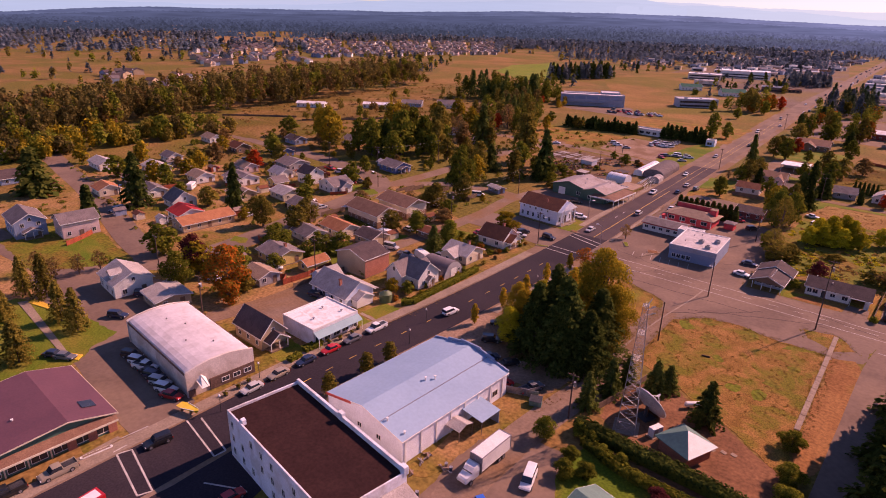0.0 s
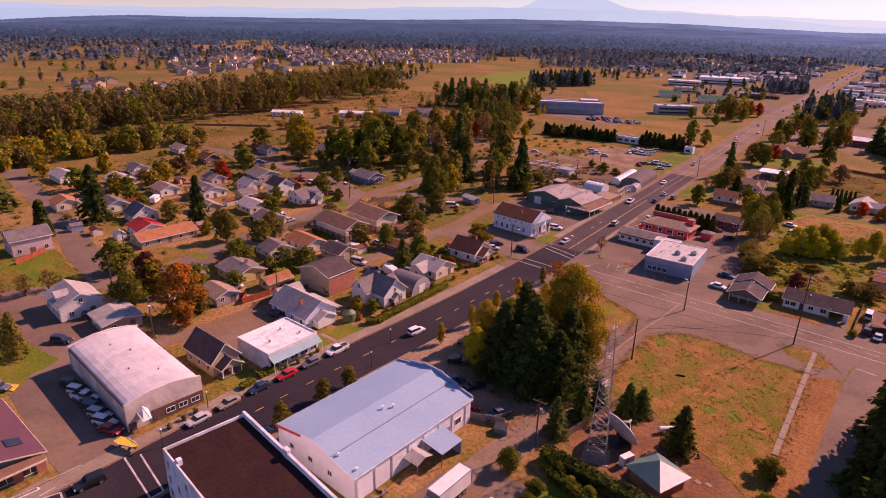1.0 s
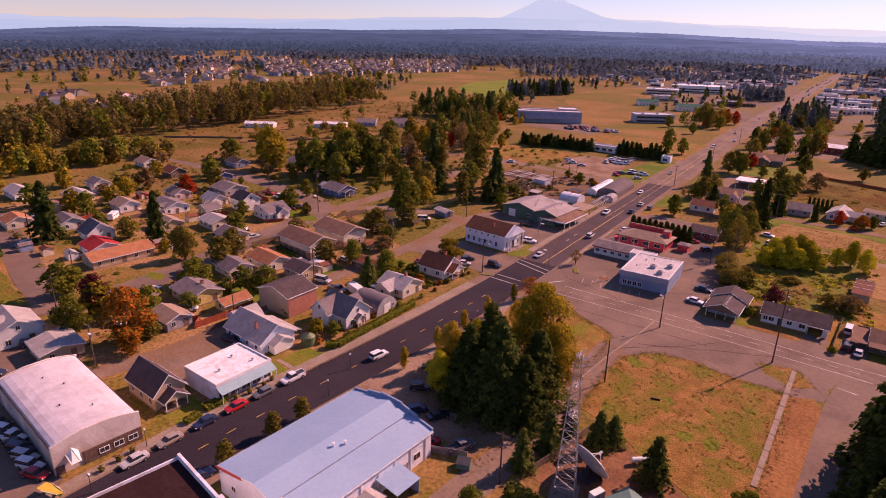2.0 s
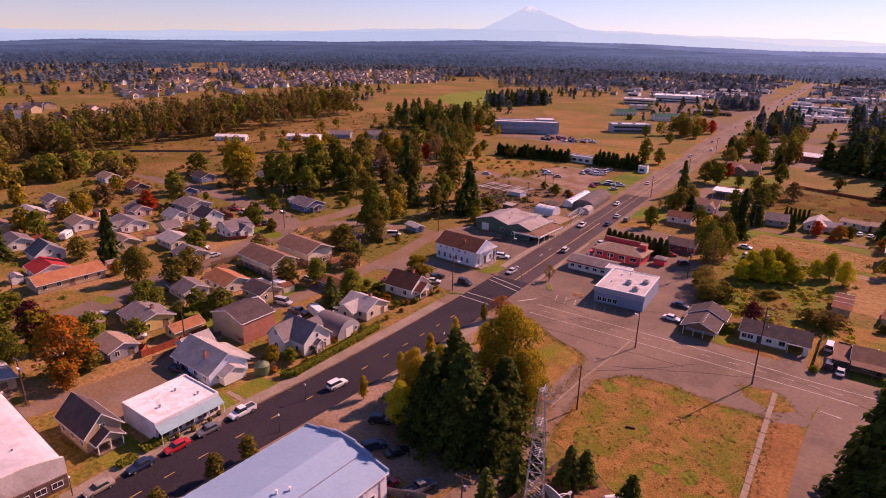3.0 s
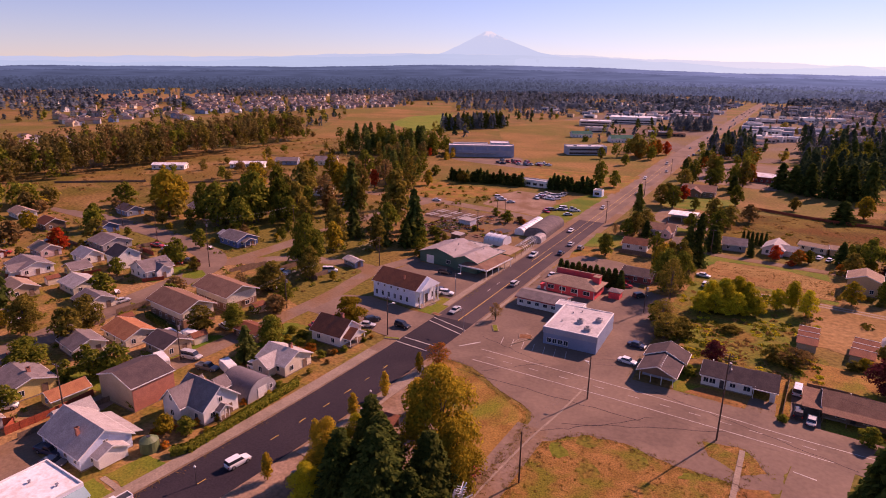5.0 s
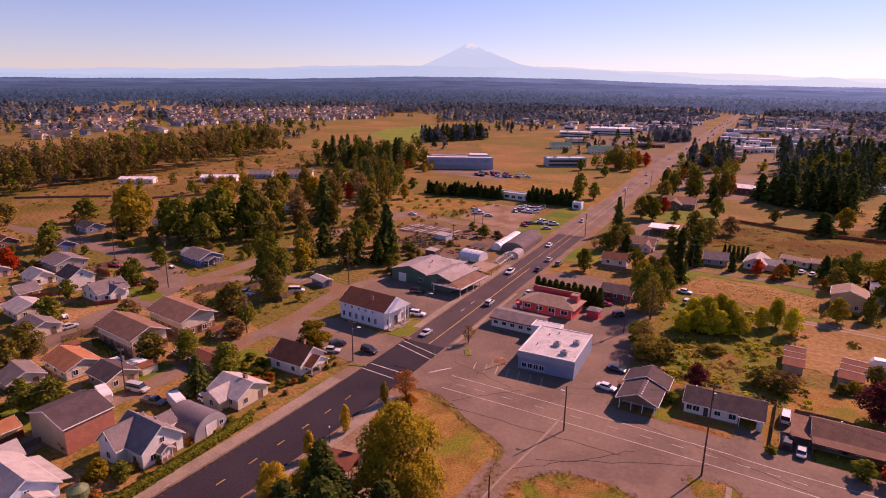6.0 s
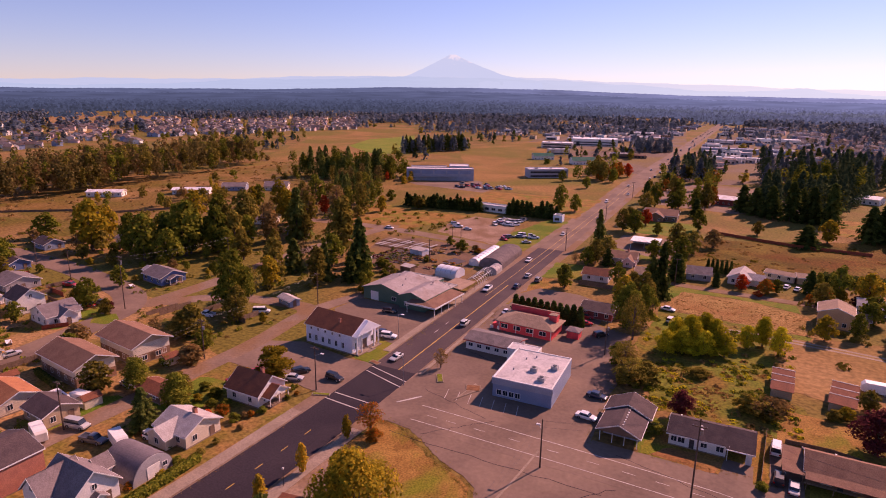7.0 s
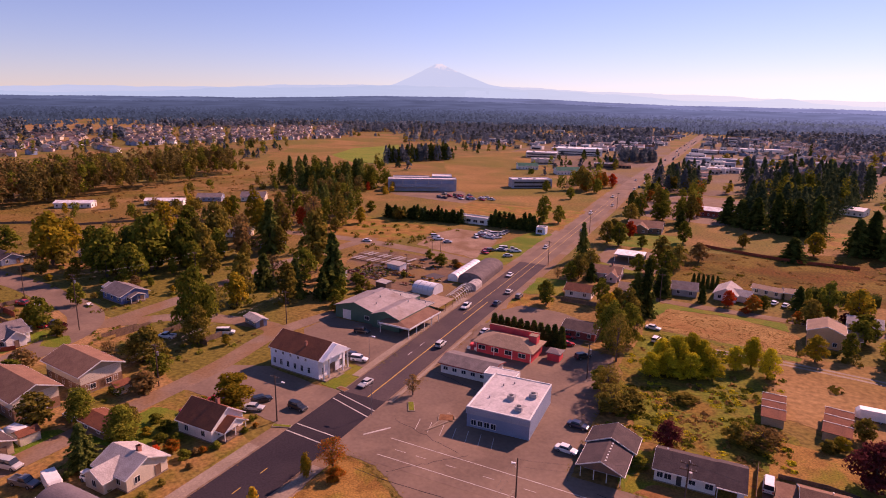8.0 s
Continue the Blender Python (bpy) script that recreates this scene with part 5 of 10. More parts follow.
# brown-roofed shop with white ridge vents
ho = thing("shop_building", "small shop with brown shingled gables and an open front", "shop", pose(57.6, 6.2, 0, 0, 0, -2))
gable(ho, -4.0, 4.0, -5.2, 3.2, 2.2, 2.75, 1.7, "y", "brown", "roof_dark", 0.5)
gable(ho, -4.4, 4.6, 3.4, 9.0, -0.1, 2.9, 2.0, "y", "brown", "roof_dark", 0.5, names=("rear_wall", "rear_roof", "rear_fascia"))
part("wall", Build().box(-3.7, 3.7, -2.0, 3.2, -0.1, 2.4), "bluegrey", ho)
for q in (-3.7, -1.2, 1.2, 3.7):
    part("post", Build().beam((q, -5.0, 0), (q, -5.0, 2.3), 0.18), "trim", ho)
for k in range(3):
    window(ho, -2.4 + 2.4 * k, -2.0, 1.4, 0, 1.6, 1.3)
vents(ho, [(0.7, -4.6 + 1.1 * k, 4.2) for k in range(11)], 0.22, 0.2)
# white bungalow beside it
ho = house(71.9, 10.0, 10.6, 8.0, -1, 2.8, 1.7, "x", "white", "roof_dark", "white bungalow with a dark roof and open carport", "", name="bungalow")
for q, w, h in ((-4.3, 1.0, 1.1), (-2.9, 1.2, 1.1), (1.3, 1.1, 0.9), (4.2, 1.3, 1.1)):
    window(ho, q, -4.0, 1.6, 0, w, h)
part("door", Build().box(-1.4, -0.5, -4.08, -3.98, 0.3, 2.35), "dark_metal", ho)
part("carport_roof", Build().plate((5.2, -5.0, 2.55), (10.4, -5.0, 2.55), (10.4, 0.1, 4.75), (5.2, 0.1, 4.75), 0.16).plate((5.2, 0.1, 4.75), (10.4, 0.1, 4.75), (10.4, 4.9, 2.65), (5.2, 4.9, 2.65), 0.16), "roof_dark", ho)
part("carport_fascia", Build().box(5.2, 10.4, -5.06, -4.98, 2.38, 2.6), "trim", ho)
part("carport_wall", Build().box(9.7, 9.9, -1.2, 4.4, 0, 2.9).box(5.3, 9.9, 4.2, 4.4, 0, 2.7), "white", ho)
part("storage_wall", Build().box(8.9, 9.9, -4.6, -4.4, 0, 2.45), "white", ho)
for q in (5.5, 8.8):
    part("post", Build().box(q, q + 0.12, -4.8, -4.68, 0, 2.6), "trim", ho)
vents(ho, [(-3.6, 0.6, 4.4), (0.5, -1.4, 4.0)], 0.2, 0.3)
# brown house with a carport beside the lane
ho = house(101.3, 7.6, 21.4, 8.0, -2, 2.8, 1.8, "x", "brown", "roof_brown", "long brown house with a deep porch and carport", "", name="house")
for q in (-7.4, -2.6, 3.0, 7.2):
    window(ho, q, -4.0, 1.5, 0, 1.7, 1.2)
for q in (-5.2, 5.2):
    part("door", Build().box(q - 0.45, q + 0.45, -4.08, -3.98, 0.3, 2.3), "dark_metal", ho)
part("porch_roof", Build().plate((-10.9, -6.4, 2.35), (10.9, -6.4, 2.35), (10.9, -4.2, 2.84), (-10.9, -4.2, 2.84), 0.14), "roof_brown", ho)
for q in (-10.6, -6.4, -2.2, 2.2, 6.4, 10.6):
    part("post", Build().box(q - 0.07, q + 0.07, -6.2, -6.06, 0, 2.3), "wood", ho)
part("carport_roof", Build().plate((-14.6, -5.6, 2.45), (-11.0, -5.6, 2.45), (-11.0, 3.2, 3.0), (-14.6, 3.2, 3.0), 0.14), "roof_brown", ho)
for q in (-14.4, -11.2):
    for r in (-5.3, -1.2, 2.9):
        part("post", Build().box(q - 0.07, q + 0.07, r - 0.07, r + 0.07, 0, 2.5), "wood", ho)
vents(ho, [(-6, 1.2, 4.2), (2.4, -1.0, 4.2), (7.5, 1.0, 4.2)], 0.2, 0.3)

# houses of the neighbourhood
for x, y, w, d, rot, eave, rise, ridge, wall, roof, label, kw in (
        (-67.6, -28.2, 17, 9.2, -8, 5.2, 2.0, "x", "cream", "roof_brown", "two-storey cream house with a broad brown roof", dict(over=0.8)),
        (-66.0, -13.6, 16, 9.8, -8, 5.2, 2.0, "x", "cream", "roof_brown", "two-storey pale house with a broad brown roof", dict(over=0.8)),
        (-67.0, -44.8, 11.6, 8.0, -8, 2.8, 1.7, "x", "cream", "roof_orange", "low cream house with an orange-brown roof", {}),
        (-71.0, -55.0, 9.5, 7.4, -10, 2.7, 1.6, "x", "cream", "roof_grey", "small cream house with a grey roof", {}),
        (-52.6, -44.2, 8.4, 7.2, -6, 2.9, 1.6, "x", "tan", "roof_dark", "garage with a dark roof beside the alley", dict(name="garage", category="garage")),
        (-63.2, -73.0, 11.0, 9.0, -8, 2.9, 1.6, "x", "yellow", "roof_grey", "yellowish bungalow with a grey roof", dict(chim=True)),
        (-50.6, -71.0, 4.6, 7.6, -4, 2.4, 1.2, "y", "yellow", "roof_orange", "long shed with an orange-brown roof", dict(name="shed", category="shed", faces="s")),
        (-54.8, -86.2, 8.4, 6.4, -6, 2.6, 1.3, "x", "grey", "roof_tan", "grey garage with a tan roof", dict(name="garage", category="garage")),
        (-77.2, -112.6, 11.4, 9.6, -8, 4.0, 2.4, "x", "white", "roof_light", "white two-storey house with a pale roof and dormer", dict(dormer=(1.0, 2.6))),
        (-61.6, -110.2, 9.0, 8.6, -8, 2.7, 0.9, "x", "tan", "roof_light", "low annex with a pale roof", dict(name="annex", category="building")),
        (-143.5, -112.2, 13.5, 9.0, -8, 5.5, 2.4, "x", "slate", "roof_grey", "blue two-storey house with white trim", dict(porch=("e", 2.2, 5.0, 1.0))),
        (-131.0, -101.8, 8.4, 11.0, -6, 5.3, 2.2, "y", "pink", "roof_grey", "pale two-storey house with a grey roof", dict(faces="se")),
        (-213, -55, 14, 8, -6, 3.0, 1.8, "x", "white", "roof_light", "white ranch house with a pale roof", {}),
        (-190, -42, 12, 8.6, -6, 2.8, 1.8, "x", "cream", "roof_light", "cream bungalow with a pale roof", {}),
        (-205, -26, 9, 7, -6, 2.7, 1.8, "x", "white", "roof_grey", "small white house", {}),
        (-264, -77, 18, 8, -6, 2.8, 1.2, "x", "cream", "roof_grey", "long low house with a grey roof", {}),
        (-216, -92, 12, 9, -6, 2.9, 2.4, "y", "slate", "roof_dark", "grey-blue house with a dark roof", {}),
        (-155, -63, 10, 8, -8, 2.8, 1.8, "x", "white", "roof_grey", "white house with a grey roof", {}),
        (-135, -63, 9, 8.8, -8, 3.0, 3.2, "x", "white", "roof_grey", "white steep-gabled house", {}),
        (-119.4, -70, 10, 9, -8, 2.8, 1.8, "x", "white", "roof_brightred", "white house with a bright red roof", {}),
        (-108.4, -70, 8.6, 18.5, -6, 2.8, 1.7, "y", "tan", "roof_orange", "long tan house with an orange-brown roof", {}),
        (-146, -28, 13, 10, -8, 2.9, 1.9, "x", "white", "roof_grey", "white house with a grey roof", dict(cross=(0, 5, -7.4, 0, 2.8, 1.5, "y"))),
        (-141, -10.5, 9, 7, -8, 2.8, 2.0, "x", "white", "roof_light", "small white house", {}),
        (-130, -21, 7, 6, -8, 2.6, 1.8, "y", "yellow", "roof_grey", "small bright yellow house", {}),
        (-114, -29.5, 10, 8.6, -8, 2.8, 1.6, "x", "cream", "roof_light", "cream house with a pale roof", {}),
        (-124.5, -7.5, 8.4, 8, -8, 4.9, 2.6, "x", "white", "roof_dark", "white two-storey house with a dark roof", {}),
        (-107.6, -8.6, 10.6, 9.4, -8, 3.4, 2.4, "y", "white", "roof_grey", "white house with a grey gabled roof", dict(faces="se", cross=(3, 7.0, -2, 3, 3.0, 1.8, "x"))),
        (-151.4, 4.8, 12, 11, -8, 2.9, 1.9, "x", "grey", "roof_grey", "grey house with a broad grey roof", {}),
        (-161, -38, 10, 8, -8, 2.8, 1.8, "x", "white", "roof_tan", "white house with a tan roof", {}),
        (-200, 9, 10, 8, -8, 3.0, 2.0, "x", "brown", "roof_red", "brown house with a red-brown roof", {}),
        (-112.5, 34.6, 12, 9.6, -10, 3.0, 2.0, "x", "blue", "roof_grey", "dark blue house with a grey roof", dict(porch=("e", 2.0, 5, 1.0))),
        (-122, 37, 5, 4.4, -10, 2.4, 1.0, "x", "slate", "roof_light", "small blue shed", dict(name="shed", category="shed")),
        (-131, 92, 12, 7, -20, 2.7, 1.4, "x", "darkred", "roof_orange", "low red barn-like house", {}),
        (-118, 118, 10, 7, 20, 2.7, 1.6, "x", "slate", "roof_grey", "grey-blue house among trees", {}),
        (-150, 130, 12, 8, 20, 2.8, 1.8, "x", "white", "roof_grey", "white house among trees", {}),
        (-172, 66, 11, 8, -10, 2.8, 1.8, "x", "cream", "roof_grey", "cream house among trees", {}),
        (-196, 44, 11, 8, -10, 2.8, 1.8, "x", "slate", "roof_dark", "dark-roofed house among trees", {}),
        (-176, 18, 10, 8, -8, 2.8, 1.8, "x", "blue", "roof_dark", "blue house with a dark roof", {}),
        (-232, 14, 11, 8, -8, 2.8, 1.8, "x", "white", "roof_tan", "white house with a tan roof", {}),
        (-178, -58, 10, 8, -8, 2.8, 1.8, "x", "tan", "roof_brown", "tan house with a brown roof", {}),
        (-170, -74, 9, 8, -8, 2.8, 1.8, "x", "cream", "roof_orange", "cream house with an orange roof", {}),
        (-162, -14, 10, 7, -8, 2.8, 1.8, "x", "pink", "roof_tan", "pinkish house with a tan roof", {}),
        (-126, -42, 10, 8, -8, 2.8, 1.8, "x", "tan", "roof_tan", "tan house with a tan roof", {}),
        (-96.5, -36, 9, 8, -8, 2.8, 1.7, "x", "cream", "roof_grey", "cream house with a grey roof", {}),
        (-40.6, -27.2, 8.6, 5.2, -6, 2.3, 0.9, "x", "brown", "roof_red", "low shed with a rusty red roof", dict(name="shed", category="shed")),
        (-55.3, 35.6, 7.0, 3.6, -20, 2.3, 0.7, "x", "slate", "roof_light", "pale blue-grey garden shed", dict(name="shed", category="shed")),
        (-258, 179, 24, 9, 31, 3.2, 1.2, "x", "white", "roof_white", "long barn with a white roof", dict(name="barn", category="barn")),
        (-297, 144, 22, 8, 31, 3.2, 1.2, "x", "white", "roof_white", "long barn with a white roof", dict(name="barn", category="barn")),
        (-246, 206, 16, 10, 31, 3.2, 2.0, "x", "slate", "roof_grey", "grey-roofed farmhouse", {}),
        (-222, 222, 16, 11, 31, 3.4, 2.6, "x", "cream", "roof_grey", "grey-roofed farmhouse", {}),
        (28.8, 113.4, 9.6, 7.6, 0, 2.8, 1.7, "x", "white", "roof_red", "small white house with a red-brown roof", {}),
        (33.2, 143.6, 11.5, 10, 0, 3.0, 1.9, "x", "pink", "roof_brown", "pinkish house with a brown roof", dict(chim=True, cross=(1, 5, -8, 0, 2.8, 1.6, "y"))),
        (46, 124, 9, 8, 0, 2.8, 1.6, "x", "pink", "roof_tan", "pale house with a tan roof", {}),
        (38, 74.5, 10, 9, -3, 2.8, 1.3, "x", "darkred", "roof_dark", "low dark-roofed building with red walls", {}),
        (63.4, 134.6, 8.6, 8.4, 4, 2.8, 1.9, "x", "grey", "roof_grey", "grey house with a grey roof", {}),
        (78.2, 137.0, 7.4, 11.5, -8, 2.9, 2.0, "y", "white", "roof_light", "white house with a pale gabled roof", dict(faces="s", cross=(2.4, 8.0, -3.6, 2.6, 2.6, 1.4, "x"))),
        (92.2, 148.0, 10.2, 5.6, -17, 2.6, 0.8, "x", "cream", "roof_tan", "long low garage row with a tan roof", dict(name="garage", category="garage")),
        (100.0, 147.2, 5.2, 6.4, 2, 2.8, 0.9, "x", "peach", "roof_tan", "small outbuilding with a tan roof", dict(name="outbuilding", category="shed")),
        (105.2, 101.4, 9.4, 9.6, -6, 5.0, 1.8, "y", "peach", "roof_tan", "two-storey tan house with a pale roof", dict(cross=(2, 9, 0, 5, 2.8, 1.4, "x"))),
        (118, 120, 9, 8, -6, 2.8, 1.6, "x", "white", "roof_light", "white house with a pale roof", {}),
        (35.5, 251, 18, 14, 0, 3.4, 2.6, "x", "brown", "roof_brown", "large house with a purplish brown roof", dict(cross=(-6, 2, -11, 0, 3.2, 2.2, "y"))),
        (75, 324, 26, 14, -10, 4.0, 1.6, "x", "darkred", "roof_white", "long red hall with a white roof", dict(name="hall", category="building")),
        (147, 382, 30, 14, -24, 4.0, 1.4, "x", "white", "roof_white", "long hall with a white roof", dict(name="hall", category="building"))):
    ho = house(x, y, w, d, rot, eave, rise, ridge, wall, roof, label, **kw)
    if label.endswith("broad brown roof"):
        lower = Build().box(-w / 2 - 0.05, w / 2 + 0.05, -d / 2 - 0.05, d / 2 + 0.05, 0.3, 2.55)
        part("brick_storey", lower, "brown_brick", ho, "brown brick lower storey")
        # a tan sheet puts the gable's tan-brown shading into colour
        part("gable_cladding", Build().prism([(-d / 2 + 0.1, eave + 0.05), (d / 2 - 0.1, eave + 0.05), (0, eave + rise - 0.1)], "x", w / 2, w / 2 + 0.05), "tan", ho, "tan gable triangle with shading put into its colour")
        for q in (-2.2, 1.6):
            window(ho, w / 2 + 0.05, q, 1.5, 90, 1.3, 1.2)
for x, y, w, rot in ((88.4, 44.4, 4.4, -4), (100.8, 42.6, 5.0, -10)):
    ho = thing("shed", "long tan shed with stepped rusty roof bays", "shed", pose(x, y, 0, 0, 0, rot))
    part("wall", Build().box(-w / 2, w / 2, -5.7, 5.7, -0.05, 2.1), "tan", ho)
    for k in range(3):
        y0 = -6.0 + 4.0 * k
        part("roof_bay", Build().plate((-w / 2 - 0.3, y0, 2.15), (w / 2 + 0.3, y0, 2.15), (w / 2 + 0.3, y0 + 3.96, 2.75), (-w / 2 - 0.3, y0 + 3.96, 2.75), 0.1), "roof_red", ho)
        part("roof_trim", Build().box(-w / 2 - 0.35, w / 2 + 0.35, y0 + 3.90, y0 + 4.02, 2.1, 2.84), "trim", ho)
    TAKEN.append((x, y, 5.0))
ho = thing("carport", "open carport with a white flat roof", "carport", pose(37.5, 177, 0, 0, 0, 0))
part("roof", Build().box(-6.5, 6.5, -5.5, 5.5, 3.2, 3.5), "roof_white", ho)
for px in (-6, 0, 6):
    for py in (-5, 5):
        part("post", Build().beam((px, py, 0), (px, py, 3.2), 0.2), "trim", ho)
part("back_wall", Build().box(-6.4, 6.4, 5.2, 5.4, 0, 3.1), "grey", ho)
# pavilion with a green and white pyramid roof
ho = thing("pavilion", "brick pavilion with a green metal pyramid roof", "pavilion", pose(60.9, -84.6, 0, 0, 0, -24))
part("wall", Build().box(-3.0, 3.0, -3.0, 3.0, -0.1, 2.7), "brick", ho)
e = 3.7
for name_, mat_, a, c in (("roof_slope", "roof_green", (-e, -e), (e, -e)), ("roof_slope", "trim", (e, -e), (e, e)), ("roof_slope", "roof_green", (e, e), (-e, e)), ("roof_slope", "roof_green", (-e, e), (-e, -e))):
    part(name_, Build().add([(*a, 2.7), (*c, 2.7), (0, 0, 4.9), (*a, 2.55), (*c, 2.55), (0, 0, 4.7)], [(0, 1, 2), (5, 4, 3), (0, 3, 4, 1), (1, 4, 5, 2), (2, 5, 3, 0)]), mat_, ho)
# garden house at the lower edge
ho = house(59, -111, 14, 9, -14, 2.7, 1.7, "x", "cream", "roof_green", "low house with a grey-green roof behind the hedge", "n")
# school
ho = thing("school", "large slate-blue school with pale flat roofs", "school", pose(-150, 338, 0, 0, 0, 27))
flat_block(ho, -27, 27, -15, -3, 9.0, "bluegrey", "roof_silver", 0.6, "bluegrey", names=("hall_wall", "hall_roof", "hall_parapet"))
flat_block(ho, -24, 6, -2.9, 18, 8.0, "bluegrey", "roof_metal", 0.5, "bluegrey", names=("wing_wall", "wing_roof", "wing_parapet"))
flat_block(ho, 8, 24, -2.9, 14, 10.0, "bluegrey", "roof_silver", 0.5, "bluegrey", names=("gym_wall", "gym_roof", "gym_parapet"))
for k in range(5):
    part("wall_panel", Build().box(-25 + 10.2 * k, -16 + 10.2 * k, -15.12, -15.0, 5.6, 8.2), "slate", ho)
part("canopy", Build().box(-27, 12, -16.6, -15.1, 3.0, 3.4), "roof_metal", ho)
part("skylight", Build().box(-22, 4, 3, 6, 8.09, 9.0), "roof_metal", ho)
# office and halls further along the road
for x, y, w, d, rot, h, wall, roof, label in (
        (-76, 394, 34, 14, 33, 7, "bluegrey", "roof_silver", "grey-blue office block with a pale roof"), (-124, 602, 24, 17, 30, 6, "stucco", "roof_light", "pale hall with a light grey roof"),
        (-118, 770, 62, 40, 12, 9, "white", "roof_white", "large white flat-roofed store building"), (-150, 690, 40, 24, 12, 7, "stucco", "roof_white", "pale store with a white roof"),
        (58, 742, 66, 14, 2, 6, "bluegrey", "roof_silver", "long blue-white flat-roofed showroom"), (62, 622, 30, 14, 0, 5, "white", "roof_white", "long low shop with a white roof"),
        (-52, 600, 22, 14, 10, 5, "brown", "roof_rust", "brown flat-roofed roadside shop"), 
        (-14.5, 214, 5, 5, 0, 3.4, "paleblue", "roof_light", "small pale blue kiosk"), (-58, 224, 26, 7, -6, 3.6, "white", "roof_metal", "long low storage building"),
        (120, 980, 60, 24, 5, 6, "white", "roof_white", "pale store with a white roof"), (-60, 900, 30, 20, 5, 6, "tan", "roof_silver", "tan store with a silvery roof"),
        (46, 900, 26, 18, 5, 6, "stucco", "roof_white", "pale store with a flat roof"), (-90, 1010, 40, 24, 5, 7, "white", "roof_silver", "pale store with a flat roof")):
    bo = thing("store" if d > 9 else "shed", label, "store" if d > 9 else "shed", pose(x, y, 0, 0, 0, rot))
    flat_block(bo, -w / 2, w / 2, -d / 2, d / 2, h, wall, roof, 0.6)
    if y < 320:
        for k in range(int(w / 4.5)):
            window(bo, -w / 2 + 2.2 + 4.4 * k, -d / 2, min(2.0, h * 0.5), 0, 2.6, 1.5)
    else:
        # dark glass bands, also standing in for shade on the faces towards the camera
        for k in range(int(h / 3.2)):
            part("window_band", Build().box(-w * 0.46, w * 0.46, -d / 2 - 0.06, -d / 2 + 0.04, 0.9 + 3.2 * k, 2.4 + 3.2 * k), "glass", bo)
        part("roof_unit", Build().box(-w * 0.3, -w * 0.3 + 2.4, -1.2, 1.2, h, h + 1.3).box(w * 0.1, w * 0.1 + 1.8, 1.0, 2.6, h, h + 1.1), "grey", bo)
house(-73, 511, 24, 14, 30, 4.2, 3.0, "x", "white", "roof_teal", "pale hall with a green metal roof", name="hall", category="building")
house(-122, 534, 22, 12, 30, 4.2, 2.6, "x", "white", "roof_teal", "pale hall with a green metal roof", name="hall", category="building")
# many far stores along the road and houses of the far estates
rs = random.Random(11)
PROTO = []
for wall, roof, w, d, eave, rise in (("white", "roof_grey", 10, 8, 4.8, 2.2), ("tan", "roof_slate", 11, 8, 4.8, 2.4), ("grey", "roof_slate", 9, 9, 5.0, 2.2), ("pink", "roof_slate", 11, 8, 3.0, 2.0),
                                     ("slate", "roof_dark", 10, 8, 4.8, 2.2), ("cream", "roof_grey", 11, 8, 3.0, 2.0), ("tan", "roof_dark", 10, 8, 4.8, 2.2)):
    PROTO.append(house(-620 - 14 * len(PROTO), 420 + 6 * len(PROTO), w, d, 15, eave, rise, "y", wall, roof, "small estate house among close rows of others", "", over=0.4, plain=True))
for p in PROTO:
    tagged(p, group="houses of the far estate")
corners = [Vector((-700, 500)), Vector((-590, 860)), Vector((-860, 1280)), Vector((-1090, 800))]
spots = []
for i in range(28):
    for j in range(30):
        u, v = (i + 0.5) / 28, (j + 0.5) / 30
        p = (corners[0] * (1 - u) + corners[1] * u) * (1 - v) + (corners[3] * (1 - u) + corners[2] * u) * v
        if rs.random() < 0.78 and i % 6 != 5:
            spots.append((p.x + rs.uniform(-6, 6), p.y + rs.uniform(-6, 6), 15 + 90 * ((i // 3 + j // 4) % 2) + rs.uniform(-14, 14)))
for k in range(70):
    spots.append((rs.uniform(150, 420), rs.uniform(720, 1350), rs.uniform(0, 360)))
for k in range(120):
    u, v = rs.random(), rs.random()
    spots.append((-640 - 90 * u - 380 * v, 270 + 230 * u + 190 * v, rs.uniform(0, 360)))
for k in range(150):
    spots.append((rs.uniform(84, 250) + 90 * rs.random(), rs.uniform(640, 1250), rs.uniform(0, 360)))
for k in range(18):
    spots.append((rs.uniform(-610, -480), rs.uniform(105, 190), rs.uniform(0, 360)))
for k in range(60):
    spots.append((rs.uniform(-1250, -950), rs.uniform(500, 1200), rs.uniform(0, 360)))
spots.sort(key=lambda s: math.hypot(s[0] - 72, s[1] + 102))
for x, y, a in spots[:120]:
    copy_thing(rs.choice(PROTO), pose(x, y, 0, 0, 0, a + rs.uniform(-6, 6)))
